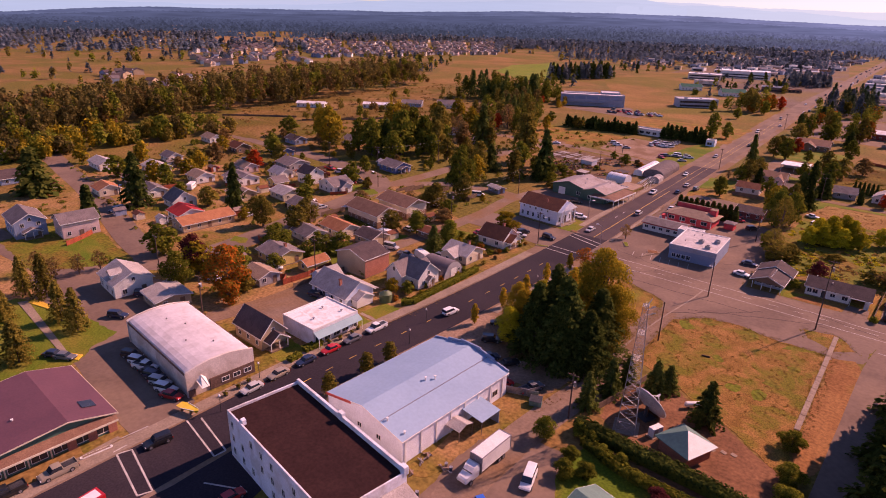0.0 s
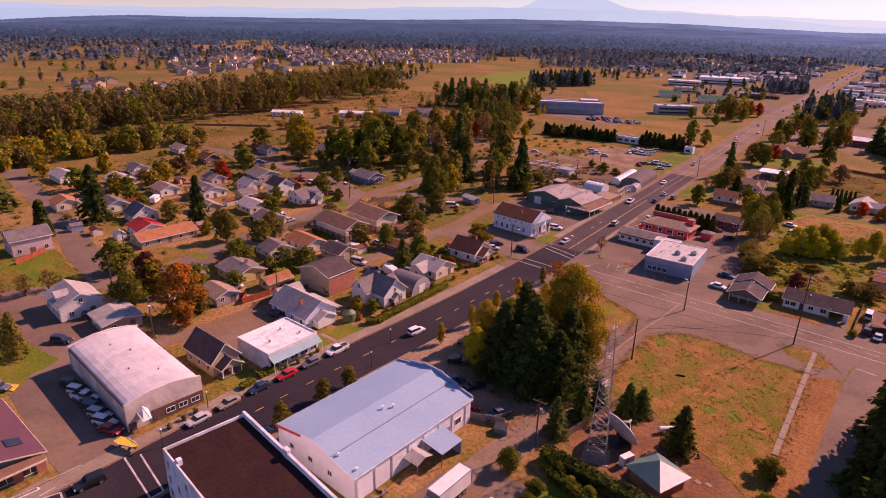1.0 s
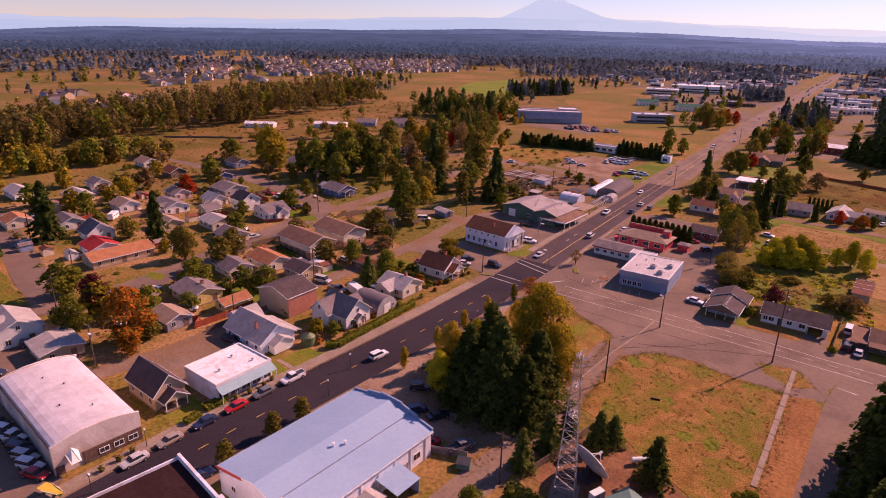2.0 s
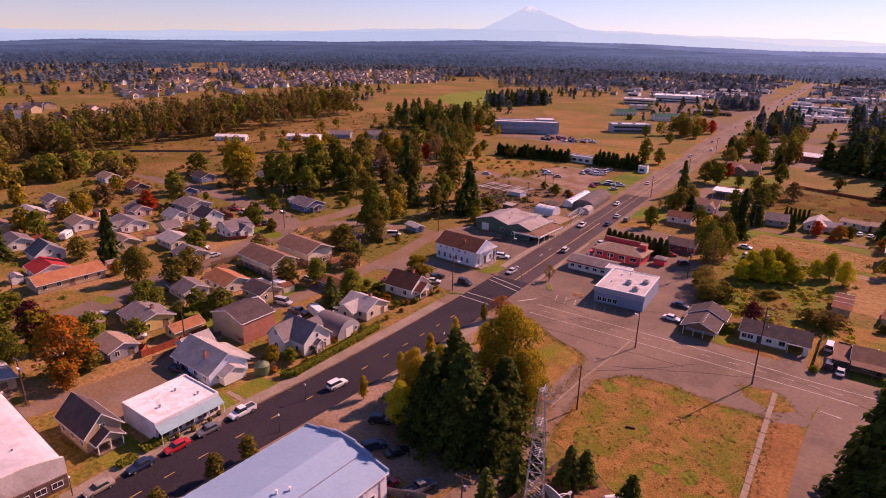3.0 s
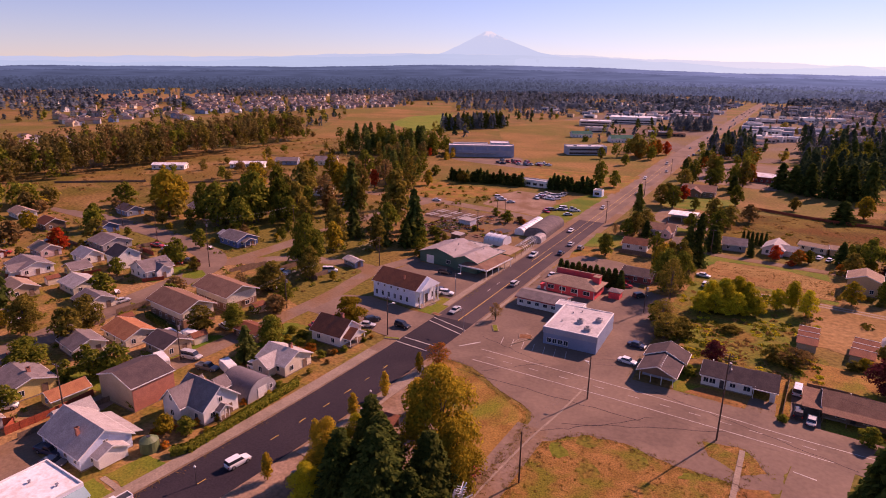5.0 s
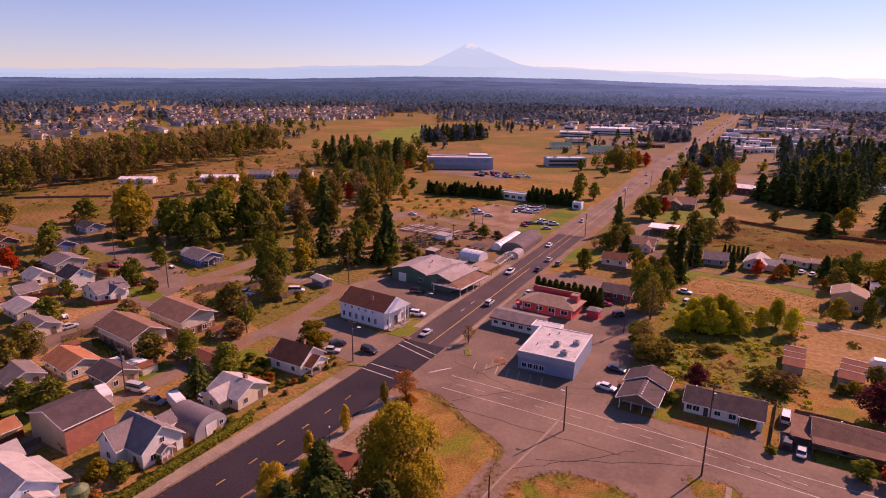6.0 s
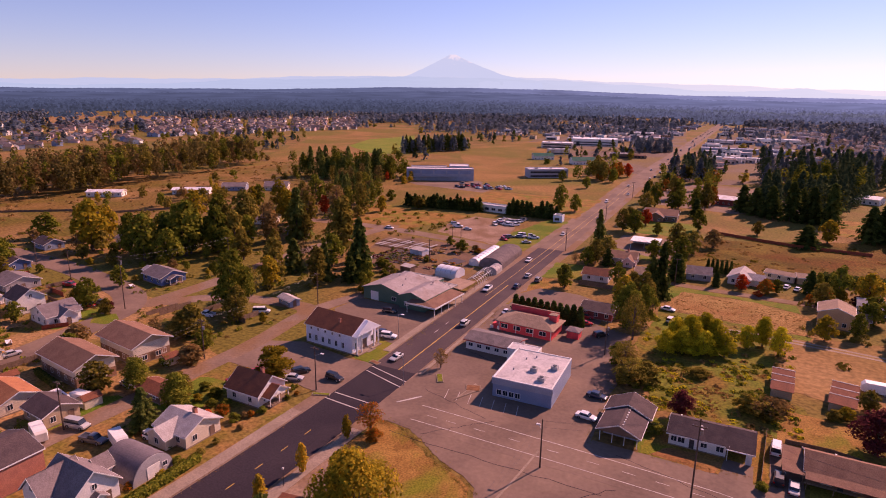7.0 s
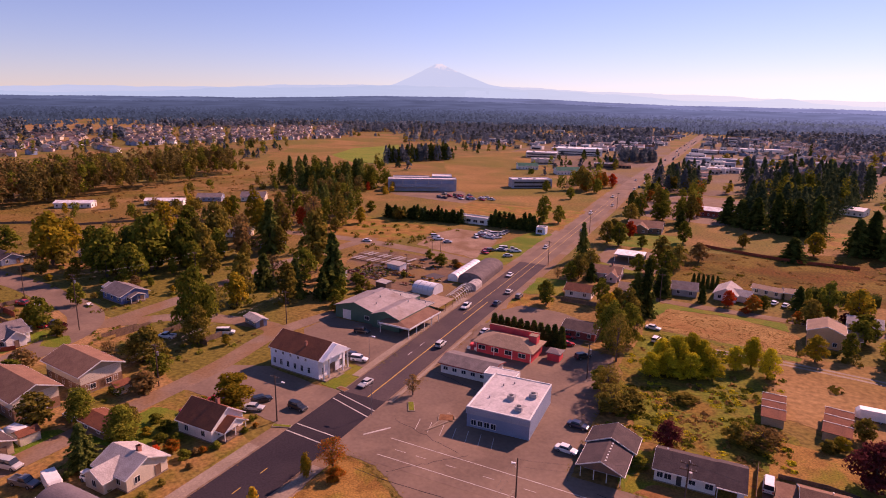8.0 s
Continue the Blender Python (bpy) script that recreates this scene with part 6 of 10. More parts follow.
# those further off, joined: walls and roofs by colour
KIT = {}
for x, y, a in spots[120:]:
    wall, roof = rs.choice((("white", "roof_grey"), ("tan", "roof_slate"), ("grey", "roof_dark"), ("pink", "roof_slate"), ("slate", "roof_dark"), ("cream", "roof_slate"), ("tan", "roof_grey")))
    w, d, e, r = rs.uniform(8, 11), rs.uniform(7, 9), rs.choice((3.0, 4.8, 5.0)), rs.uniform(1.8, 2.6)
    ca, sa = math.cos(radians(a)), math.sin(radians(a))
    turn = lambda px, py, pz: (x + ca * px - sa * py, y + sa * px + ca * py, pz)
    hw, hd, o_ = w / 2, d / 2, 0.4
    KIT.setdefault(wall, Build()).add([turn(*q) for q in ((-hw, -hd, 0), (hw, -hd, 0), (hw, hd, 0), (-hw, hd, 0), (-hw, -hd, e), (hw, -hd, e), (hw, hd, e), (-hw, hd, e), (0, -hd, e + r), (0, hd, e + r))],
                                      [(0, 1, 5, 8, 4), (1, 2, 6, 5), (2, 3, 7, 9, 6), (3, 0, 4, 7)])
    k_ = r / hw
    KIT.setdefault(roof, Build()).add([turn(*q) for q in ((-hw - o_, -hd - o_, e - o_ * k_), (0, -hd - o_, e + r), (0, hd + o_, e + r), (-hw - o_, hd + o_, e - o_ * k_), (hw + o_, -hd - o_, e - o_ * k_), (hw + o_, hd + o_, e - o_ * k_),
                                                               (-hw - o_, -hd - o_, e - o_ * k_ + 0.2), (0, -hd - o_, e + r + 0.2), (0, hd + o_, e + r + 0.2), (-hw - o_, hd + o_, e - o_ * k_ + 0.2), (hw + o_, -hd - o_, e - o_ * k_ + 0.2), (hw + o_, hd + o_, e - o_ * k_ + 0.2))],
                                      [(6, 7, 8, 9), (7, 10, 11, 8), (0, 3, 2, 1), (1, 2, 5, 4), (0, 1, 7, 6), (1, 4, 10, 7), (3, 9, 8, 2), (2, 8, 11, 5), (0, 6, 9, 3), (4, 5, 11, 10)])
    g_ = KIT.setdefault("glass", Build())
    for sgn in (-1, 1):
        for px in (-hw * 0.5, hw * 0.5):
            for pz in ((1.0,) if e < 4 else (1.0, 3.4)):
                q = [turn(px + qx, sgn * (hd + 0.03), pz + qz) for qx, qz in ((-0.7, 0), (0.7, 0), (0.7, 1.3), (-0.7, 1.3))]
                g_.add(q, [(0, 1, 2, 3)])
for k, b in KIT.items():
    setting("estate_houses", b, k, "close rows of small houses of the far estate", "houses", "stuff")
SHOP = []
for wall, roof, w, d, h in (("white", "roof_light", 18, 13, 4.5), ("stucco", "roof_tan", 22, 14, 5), ("tan", "roof_grey", 15, 11, 4.2), ("bluegrey", "roof_light", 24, 13, 5)):
    bo = thing("store", "pale flat-roofed store beside the far road", "store", pose(40 + 40 * len(SHOP), 1120, 0, 0, 0, 4), group="stores along the far road")
    flat_block(bo, -w / 2, w / 2, -d / 2, d / 2, h, wall, roof, 0.6)
    part("shopfront", Build().box(-w * 0.4, w * 0.4, -d / 2 - 0.1, -d / 2 + 0.05, 0.4, 2.8), "glass", bo)
    SHOP.append(bo)
for k in range(46):
    side = rs.choice((-1, 1))
    x = side * rs.uniform(34, 150) if rs.random() < 0.75 else side * rs.uniform(150, 330)
    y = rs.uniform(640, 1700)
    if side < 0 and y < 820:
        y += 260
    copy_thing(rs.choice(SHOP), pose(x, y, 0, 0, 0, rs.uniform(-8, 8)))

# far stores and sheds of the town along the road, joined
KIT = {}
lots = [(rs.choice((-1, 1)) * rs.uniform(26, 200), rs.uniform(560, 1500)) for k in range(230)] + [(rs.uniform(40, 330), rs.uniform(440, 900)) for k in range(46)] + [(rs.uniform(-330, -60), rs.uniform(700, 1300)) for k in range(60)]
for x, y in lots:
    if (x < -50 and y < 820) or (60 < x < 200 and y < 600):
        continue
    wall, roof = rs.choice((("white", "roof_white"), ("stucco", "roof_brown"), ("tan", "roof_dark"), ("bluegrey", "roof_light"), ("pink", "roof_brown"), ("brown", "roof_red"), ("grey", "roof_grey"), ("slate", "roof_grey")))
    w, d, h, a = rs.uniform(8, 20), rs.uniform(8, 16), rs.uniform(3.2, 5.5), radians(rs.uniform(-10, 10))
    ca, sa = math.cos(a), math.sin(a)
    turn = lambda px, py: (x + ca * px - sa * py, y + sa * px + ca * py)
    ring = lambda s: [turn(-w / 2 + s, -d / 2 + s), turn(w / 2 - s, -d / 2 + s), turn(w / 2 - s, d / 2 - s), turn(-w / 2 + s, d / 2 - s)]
    KIT.setdefault(wall, Build()).add([(*p, z) for z, s in ((0, 0), (h, 0), (h, 0.4), (h - 0.5, 0.4)) for p in ring(s)], [(4 * i + k, 4 * i + (k + 1) % 4, 4 * i + 4 + (k + 1) % 4, 4 * i + 4 + k) for i in range(3) for k in range(4)])
    KIT.setdefault(roof, Build()).add([(*p, h - 0.45) for p in ring(0.4)], [(0, 1, 2, 3)])
    for k in range(int(w / 4)):
        px = -w / 2 + 1 + 4 * k
        KIT.setdefault("glass", Build()).add([(*turn(px, -d / 2 - 0.04), 0.8), (*turn(px + 2.4, -d / 2 - 0.04), 0.8), (*turn(px + 2.4, -d / 2 - 0.04), 2.6), (*turn(px, -d / 2 - 0.04), 2.6)], [(0, 1, 2, 3)])
for k, b in KIT.items():
    setting("far_stores", b, k, "low flat-roofed stores of the far town", "stores", "stuff")


# ---- trees ----
def quads(name, centre, normal, size, material, stretch=1.0, droop=None):
    """Small four-cornered leaf clumps at the centres, facing the normals."""
    n = len(centre)
    rg = np.random.default_rng(len(centre) + int(abs(centre[0, 0]) * 100))
    nrm = normal / np.maximum(np.linalg.norm(normal, axis=1, keepdims=True), 1e-6)
    ref = rg.normal(size=(n, 3)) if droop is None else droop
    u = np.cross(nrm, np.cross(ref, nrm))
    u /= np.maximum(np.linalg.norm(u, axis=1, keepdims=True), 1e-6)
    v = np.cross(nrm, u)
    s = (size * rg.uniform(0.6, 1.3, n))[:, None]
    u, v = u * s * stretch, v * s
    k = rg.uniform(0.5, 1.0, (n, 4, 1))
    co = np.stack([centre - u * k[:, 0] - v * 0.3, centre + v * k[:, 1] - u * 0.2, centre + u * k[:, 2] + v * 0.2, centre - v * k[:, 3] + u * 0.3], 1).reshape(-1, 3)
    me = bpy.data.meshes.new(name)
    me.vertices.add(4 * n)
    me.vertices.foreach_set("co", co.ravel())
    me.loops.add(4 * n)
    me.loops.foreach_set("vertex_index", np.arange(4 * n))
    me.polygons.add(n)
    me.polygons.foreach_set("loop_start", np.arange(n) * 4)
    me.update()
    me.validate()
    me.materials.append(M[material])
    return me


def broad_crown(seed, n, base=0.22, spread=1.0, lumps=11):
    """Clump places of a rounded crown, 10 high and about 4 in radius, made of uneven lumps."""
    rg = np.random.default_rng(seed)
    c, r = [], []
    for k in range(lumps):
        h = base + (1 - base) * (k + 0.5) / lumps
        width = math.sin(math.pi * min(0.97, (h - base) / (1.04 - base)) ** 0.75)
        a = k * 2.4 + rg.uniform(-0.5, 0.5)
        d = 2.7 * width * spread * rg.uniform(0.55, 1.0)
        c.append((d * math.cos(a), d * math.sin(a), 10 * h * 0.93))
        r.append(1.15 + 1.0 * width * rg.uniform(0.7, 1.1))
    c, r = np.array(c), np.array(r)
    w = r ** 2 / (r ** 2).sum()
    i = rg.choice(lumps, n, p=w)
    way = rg.normal(size=(n, 3))
    way /= np.linalg.norm(way, axis=1, keepdims=True)
    way[:, 2] = np.where(way[:, 2] < -0.4, -way[:, 2], way[:, 2])
    rad = r[i] * rg.uniform(0.35, 1.08, n) ** 0.6
    p = c[i] + way * rad[:, None] * [1, 1, 0.85]
    return p, way + rg.normal(size=(n, 3)) * 0.55 + [0, 0, 0.35], c


def fir_crown(seed, n, base=0.05, taper=0.92, sway=0.26):
    """Clump places on drooping branches, 10 high and about 3 in radius."""
    rg = np.random.default_rng(seed)
    whorls, arms = (36, 9) if n > 9000 else (24, 7)
    p, d = [], []
    per = n // (whorls * arms)
    for k in range(whorls):
        h = base + (0.985 - base) * k / whorls
        full = 3.1 * (1 - (h - base) / (1 - base)) ** taper + 0.15
        for j in range(arms):
            a = k * 0.9 + j * 2 * math.pi / arms + rg.uniform(-0.25, 0.25)
            L_ = full * rg.uniform(1 - 2.2 * sway, 1 + sway)
            t = rg.uniform(0.12, 1.0, per) ** 0.75
            rr = L_ * t
            spread = rg.normal(size=per) * 0.16 * (0.5 + rr / 3)
            x = rr * math.cos(a) - spread * math.sin(a)
            y = rr * math.sin(a) + spread * math.cos(a)
            z = 10 * h + 0.25 - 0.16 * rr - 0.05 * rr ** 2 + rg.normal(size=per) * 0.10
            p.append(np.stack([x, y, z], 1))
            d.append(np.tile([math.cos(a), math.sin(a), -0.45], (per, 1)))
    p, d = np.concatenate(p), np.concatenate(d)
    up = np.tile([0, 0, 1.0], (len(p), 1)) + rg.normal(size=(len(p), 3)) * 0.45 + d * 0.5
    return p, up, d


def trunk_mesh(seed, limbs, top, w, material="bark"):
    r = random.Random(seed)
    b = Build()
    b.beam((0, 0, -0.3), (0.05, 0.03, top * 0.5), w, w * 0.7, 7).beam((0.05, 0.03, top * 0.5), (0, 0, top), w * 0.7, w * 0.25, 6)
    for c in limbs:
        z = min(top * 0.8, max(1.2, c[2] - 2.2 - r.random()))
        b.beam((0, 0, z), tuple(c), w * 0.34, w * 0.08, 5)
    return b.mesh("trunk", M[material])


TREE = {}


def tree_kind(kind, lod, variant):
    """The meshes of one kind of tree: a trunk with limbs, and a crown."""
    key = (kind, lod, variant)
    if key not in TREE:
        form, leaf = kind.split(":")
        n = {"close": 14500, "near": 4000, "mid": 1100, "far": 400}[lod]
        k = {"close": 0.48, "near": 0.9, "mid": 1.66, "far": 2.6}[lod]
        seed = 100 * variant + len(form) * 7 + len(leaf) * 3
        if form == "fir":
            p, up, d = fir_crown(seed, int(n * 1.2))
            crown = quads("crown", p, up, 0.26 * k, "leaf_" + leaf, 1.6, d)
            tr = trunk_mesh(seed, [], 9.2, 0.5)
        elif form == "thuja":
            p, up, d = fir_crown(seed, n, 0.02, 0.55, 0.08)
            p[:, :2] *= 0.62
            crown = quads("crown", p, up + np.c_[p[:, :2], np.zeros(len(p))], 0.26 * k, "leaf_" + leaf, 1.3)
            tr = trunk_mesh(seed, [], 6, 0.35)
        elif form == "poplar":
            p, up, c = broad_crown(seed, n, 0.10, 0.45, 12)
            p[:, :2] *= 0.95
            crown = quads("crown", p, up, 0.25 * k, "leaf_" + leaf)
            tr = trunk_mesh(seed, c[:6], 8.5, 0.5)
        elif form == "pyramid":
            p, up, d = fir_crown(seed, n, 0.12, 0.72, 0.14)
            crown = quads("crown", p, up + np.c_[p[:, :2] * 0.4, np.zeros(len(p))], 0.25 * k, "leaf_" + leaf, 1.1)
            tr = trunk_mesh(seed, [], 8.0, 0.4)
        elif form == "sparse":
            p, up, c = broad_crown(seed, int(n * 0.55), 0.20, 1.05, 13)
            crown = quads("crown", p, up, 0.22 * k, "leaf_" + leaf)
            tr = trunk_mesh(seed, c, 8.0, 0.6)
        elif form == "bush":
            p, up, c = broad_crown(seed, n, 0.02, 1.0, 9)
            crown = quads("crown", p, up, 0.30 * k, "leaf_" + leaf)
            tr = trunk_mesh(seed, c[:5], 5, 0.5)
        else:
            p, up, c = broad_crown(seed, n, 0.09, 1.0, 13)
            crown = quads("crown", p, up, 0.29 * k, "leaf_" + leaf)
            tr = trunk_mesh(seed, c, 7.5, 0.7)
        TREE[key] = tr, crown
    return TREE[key]


WORDS = {"green": "green", "olive": "olive-green", "yellow": "bright yellow", "gold": "golden green", "orange": "orange autumn", "scarlet": "scarlet autumn", "maroon": "dark maroon",
         "bare": "thinning brown", "fir": "dark green", "lightfir": "grey-green", "chartreuse": "yellow-green"}
tr_rand = random.Random(5)


def tree(x, y, h, r, kind, lod="mid", label="", group=""):
    form, leaf = kind.split(":")
    trunk, crown = tree_kind(kind, lod, tr_rand.randrange(3))
    word = {"fir": "conifer with drooping branches", "thuja": "slender columnar conifer", "poplar": "tall narrow tree", "pyramid": "pyramid-shaped street tree", "bush": "dense shrub", "sparse": "tree with open limbs"}.get(form, "broad leafy tree")
    name = {"fir": "conifer", "thuja": "cypress", "bush": "shrub"}.get(form, "tree")
    o = thing(name, label or "%s %s" % (WORDS[leaf], word + (" in a yard" if form == "bush" else "")), "shrub" if form == "bush" else "tree", pose(x, y, 0, 0, 0, tr_rand.uniform(0, 360)), group)
    wide = {"fir": 2.75, "thuja": 1.95, "poplar": 2.6, "pyramid": 2.75}.get(form, 4.1)
    o.scale = (r / wide, r / wide, h / 10)
    part("trunk", trunk, "bark", o)
    part("crown", crown, "leaf_green", o)
    return o


# the grove on the dirt lot
for x, y, h, r, kind in ((30.5, -71.5, 20.0, 7.4, "fir:fir"), (35.0, -64.0, 16.5, 6.6, "fir:lightfir"), (23.5, -71.0, 17.0, 6.4, "fir:fir"), (24.0, -63.5, 19.0, 6.2, "fir:lightfir"), (27.5, -66.0, 18, 6.6, "fir:fir"), (35.5, -70.5, 14.0, 5.8, "fir:fir"),
                         (31.0, -53.5, 22.0, 7.8, "broad:gold"), (36.0, -58.5, 15.5, 5.2, "broad:gold"), (13.5, -62.5, 11.5, 3.6, "broad:yellow"), (17.5, -66.5, 12.5, 4.4, "broad:yellow"),
                         (19.0, -60.5, 13.0, 3.6, "broad:chartreuse"), (17.0, -71.5, 9.5, 3.6, "broad:chartreuse"), (38, -66, 6, 2.2, "bush:olive"), (33.5, -47.5, 3.2, 2.4, "bush:olive"), (10.5, -17.5, 6.5, 3.4, "sparse:orange"),
                         (16.5, -37, 8.0, 2.4, "broad:yellow"), (20.5, -44, 6.0, 2.6, "broad:gold"), (13.0, -20.5, 3.0, 2.0, "bush:orange")):
    tree(x, y, h, r, kind, "close" if h > 9 else "near", group="grove on the dirt lot")
# street trees
for x, y, h, r in ((5.5, -69, 5.5, 1.1), (6.2, -57, 5.8, 1.2), (6.6, -46, 6.0, 1.2), (7.2, -35.5, 6.2, 1.2), (8.0, -22.5, 5.6, 1.1)):
    tree(x, y, h, r, "poplar:yellow" if y < -30 else "poplar:gold", "mid", group="street trees")
for x, y in ((0.6, -112.0), (0.9, -101.8), (1.6, -95.4)):
    tree(x, y, 5.2, 1.7, "poplar:olive", "mid", group="clipped street trees")
tree(10.2, 16, 5.5, 2.2, "sparse:bare", "mid")
# round the tower
for x, y, h, r in ((41.8, -83.2, 8.2, 2.4), (43.6, -76.0, 8.6, 2.5), (44.8, -70.0, 6.6, 2.1), (50.4, -69.2, 7.4, 2.6), (52.5, -67.4, 6.4, 2.4), (61.6, -73.8, 9.6, 3.1)):
    tree(x, y, h, r, "fir:lightfir", "near", group="firs round the tower")
tree(39.9, -96.5, 4.8, 2.3, "broad:green", "near")
tree(61.5, -100.5, 3.8, 2.6, "bush:maroon", "near", "dark maroon shrub on the lawn")
for x, y, r in ((75.6, -71, 2.6), (76.8, -81.5, 2.8), (77.5, -88, 3.0), (75.5, -94, 2.8), (47, -103, 2.2), (50, -101, 2.0), (46, -98.5, 1.8), (44.5, -91.5, 1.9), (47, -92.5, 1.8), (50, -94.5, 1.7), (53.5, -95, 1.8), (57, -97, 1.6)):
    tree(x, y, r * 1.5, r, "bush:green", "near")
for x, y, h, r in ((93.5, -60, 27, 6.2), (92, -50, 22, 5.4), (95.5, -70, 26, 6.4), (91.5, -78, 21, 5.6), (95, -42, 18, 4.8), (96, -88, 26, 6.5), (90, -95, 22, 6), (99, -56, 24, 6), (89.6, -84, 21, 5.6), (90.2, -103, 22, 6), (89.5, -67.5, 15, 4.6), (101, -75, 24, 6)):
    tree(x, y, h, r, "fir:fir", "near", group="tall firs along the lane")
# trees by the warehouse and the park
for x, y, h, r, kind in ((-53.5, -97.6, 14, 6.4, "broad:orange"), (-48, -101, 7, 3.0, "broad:orange"), (-73.6, -95.2, 11.6, 4.6, "broad:maroon"), (-67.8, -103.6, 10.4, 4.6, "broad:green"), (-92.5, -131.5, 11, 2.8, "pyramid:olive"), (-87.0, -128.6, 12, 3.0, "pyramid:olive"),
                         (-62.8, -131.4, 11.0, 2.8, "pyramid:olive"), (-58.2, -145.2, 9.8, 3.4, "pyramid:olive"), (-70.5, -131.8, 10.5, 2.7, "pyramid:olive"), (-80, -140.5, 9, 2.8, "pyramid:olive"), (-97, -122.4, 6.6, 2.8, "sparse:bare"), (-95.5, -116.8, 6.2, 2.8, "sparse:bare"), (-95, -111.4, 6.0, 2.6, "sparse:bare"), (-104, -124, 7, 2.6, "sparse:bare"),
                         (-145, -74.2, 20.5, 5.6, "fir:fir"), (-141.4, -93.2, 12.8, 3.6, "thuja:fir"), (-114.4, -52.8, 18, 3.8, "fir:fir"), (-188, -92.5, 18.5, 8.0, "fir:lightfir"), (-92, -57.5, 11, 4.6, "broad:olive"), (-81, -47.5, 10.5, 4.6, "broad:olive"), (-71.5, -68, 8.5, 5.2, "broad:green"),
                         (-57.5, -79.5, 5.5, 3.0, "broad:green"), (-98.8, 1.5, 5.5, 2.4, "bush:olive"), (-179, -27, 9, 4.0, "broad:gold"), (-203, 1.4, 9, 4.0, "broad:gold"), (-161, -9.6, 9.5, 4.4, "broad:scarlet"), (-179, 15.4, 10, 5.2, "broad:green"),
                         (-54.8, -62, 7, 3.4, "broad:green"), (-61, -60, 6, 3.0, "bush:green"), (-58.5, -66.5, 5.5, 2.6, "bush:green"), (-47, -28, 8.5, 3.2, "poplar:green"), (-31.5, -30, 9.0, 3.4, "poplar:green"), (-33, -27.5, 8.0, 3.0, "broad:olive"), (-35, -66, 3, 1.8, "bush:green"), (-22, -68.5, 4.2, 2.2, "broad:gold"), (-17.8, -67.0, 4.0, 2.2, "broad:green"),
                         (-24, -7.6, 8.2, 6.0, "bush:gold"), (-58.4, 4.0, 3.4, 2.2, "bush:olive"), (-62.5, 18.4, 22, 6.6, "broad:green"), (-66, 23, 18, 6.0, "broad:green"), (-58.5, 15.5, 12, 4.4, "broad:olive"), (-76, 52.5, 17, 5.0, "broad:olive"), (-63, 0, 8.5, 5.2, "broad:olive"), (-52, -3.5, 6, 3.6, "broad:green"), (-70, -4, 6, 3, "sparse:bare"), (-47.5, -12, 5.5, 4.2, "bush:bare"),
                         (-54.2, 75.5, 22, 5.6, "fir:fir"), (-59.5, 56, 15, 4.0, "poplar:olive"), (-52, 66, 10, 3.6, "fir:fir"), (-47, 70, 8, 3.2, "bush:green"), (-62, 64, 14, 4.2, "fir:lightfir"), (-44, 62, 6, 3, "bush:green"), (-40, 57, 4, 2.4, "bush:olive"),
                         (-133.4, 63.1, 24, 8.6, "broad:green"), (-141.7, 49.3, 20, 7.4, "broad:green"), (-175.3, 50.1, 23, 8.6, "broad:gold"), (-128.4, 75.8, 18, 6.8, "broad:green"), (-139.5, 104.4, 23, 7.4, "broad:olive"), (-118.1, 98, 16, 4.2, "poplar:bare"), (-114.3, 112.2, 24, 6.6, "fir:lightfir"), (-124, 90, 14, 5, "broad:green"),
                         (-76, 94.6, 26, 6.4, "poplar:olive"), (-139.1, 166.5, 11, 3.2, "poplar:scarlet"), (-126, 48, 16, 6, "broad:green"), (-150, 66, 17, 6, "broad:green"), (-108, 70, 12, 5, "broad:olive"), (-93, 70, 10, 4, "broad:olive"), (-86, 80, 9, 4, "sparse:bare"), (-72, 36, 11, 4.4, "sparse:olive"), (-120, 22, 8, 3.4, "broad:green")):
    near = -110 < x and y < 30
    tree(x, y, h, r, kind, "near" if near and h > 7.5 else "mid")
tree(-31.2, -38.6, 9.5, 3.4, "fir:lightfir", "near")
for x, y, h, leaf in ((-23.6, -23.6, 1.8, "green"), (-21.6, -26.6, 2.4, "orange"), (-17.2, -27.7, 2.0, "green"), (-15.6, -24.6, 1.4, "orange"), (-14.4, -22.2, 1.6, "green"), (-26.2, -25.4, 2.0, "green"), (-28.6, -22.0, 2.6, "green"), (-31.0, -25.0, 1.8, "gold"), (-13.8, -29.6, 1.2, "bare"),
                      (-27.6, -29.4, 1.5, "green"), (-33.4, -20.6, 2.2, "green"), (-24.4, -28.4, 1.3, "scarlet"), (-13.6, -15.0, 1.2, "green"), (-14.0, -40, 1.4, "olive"), (-15.5, -44, 1.6, "green"), (-13.2, -12.2, 1.0, "orange")):
    tree(x, y, h, h * 0.8, "bush:" + leaf, "mid", group="garden shrubs beside the cottage")
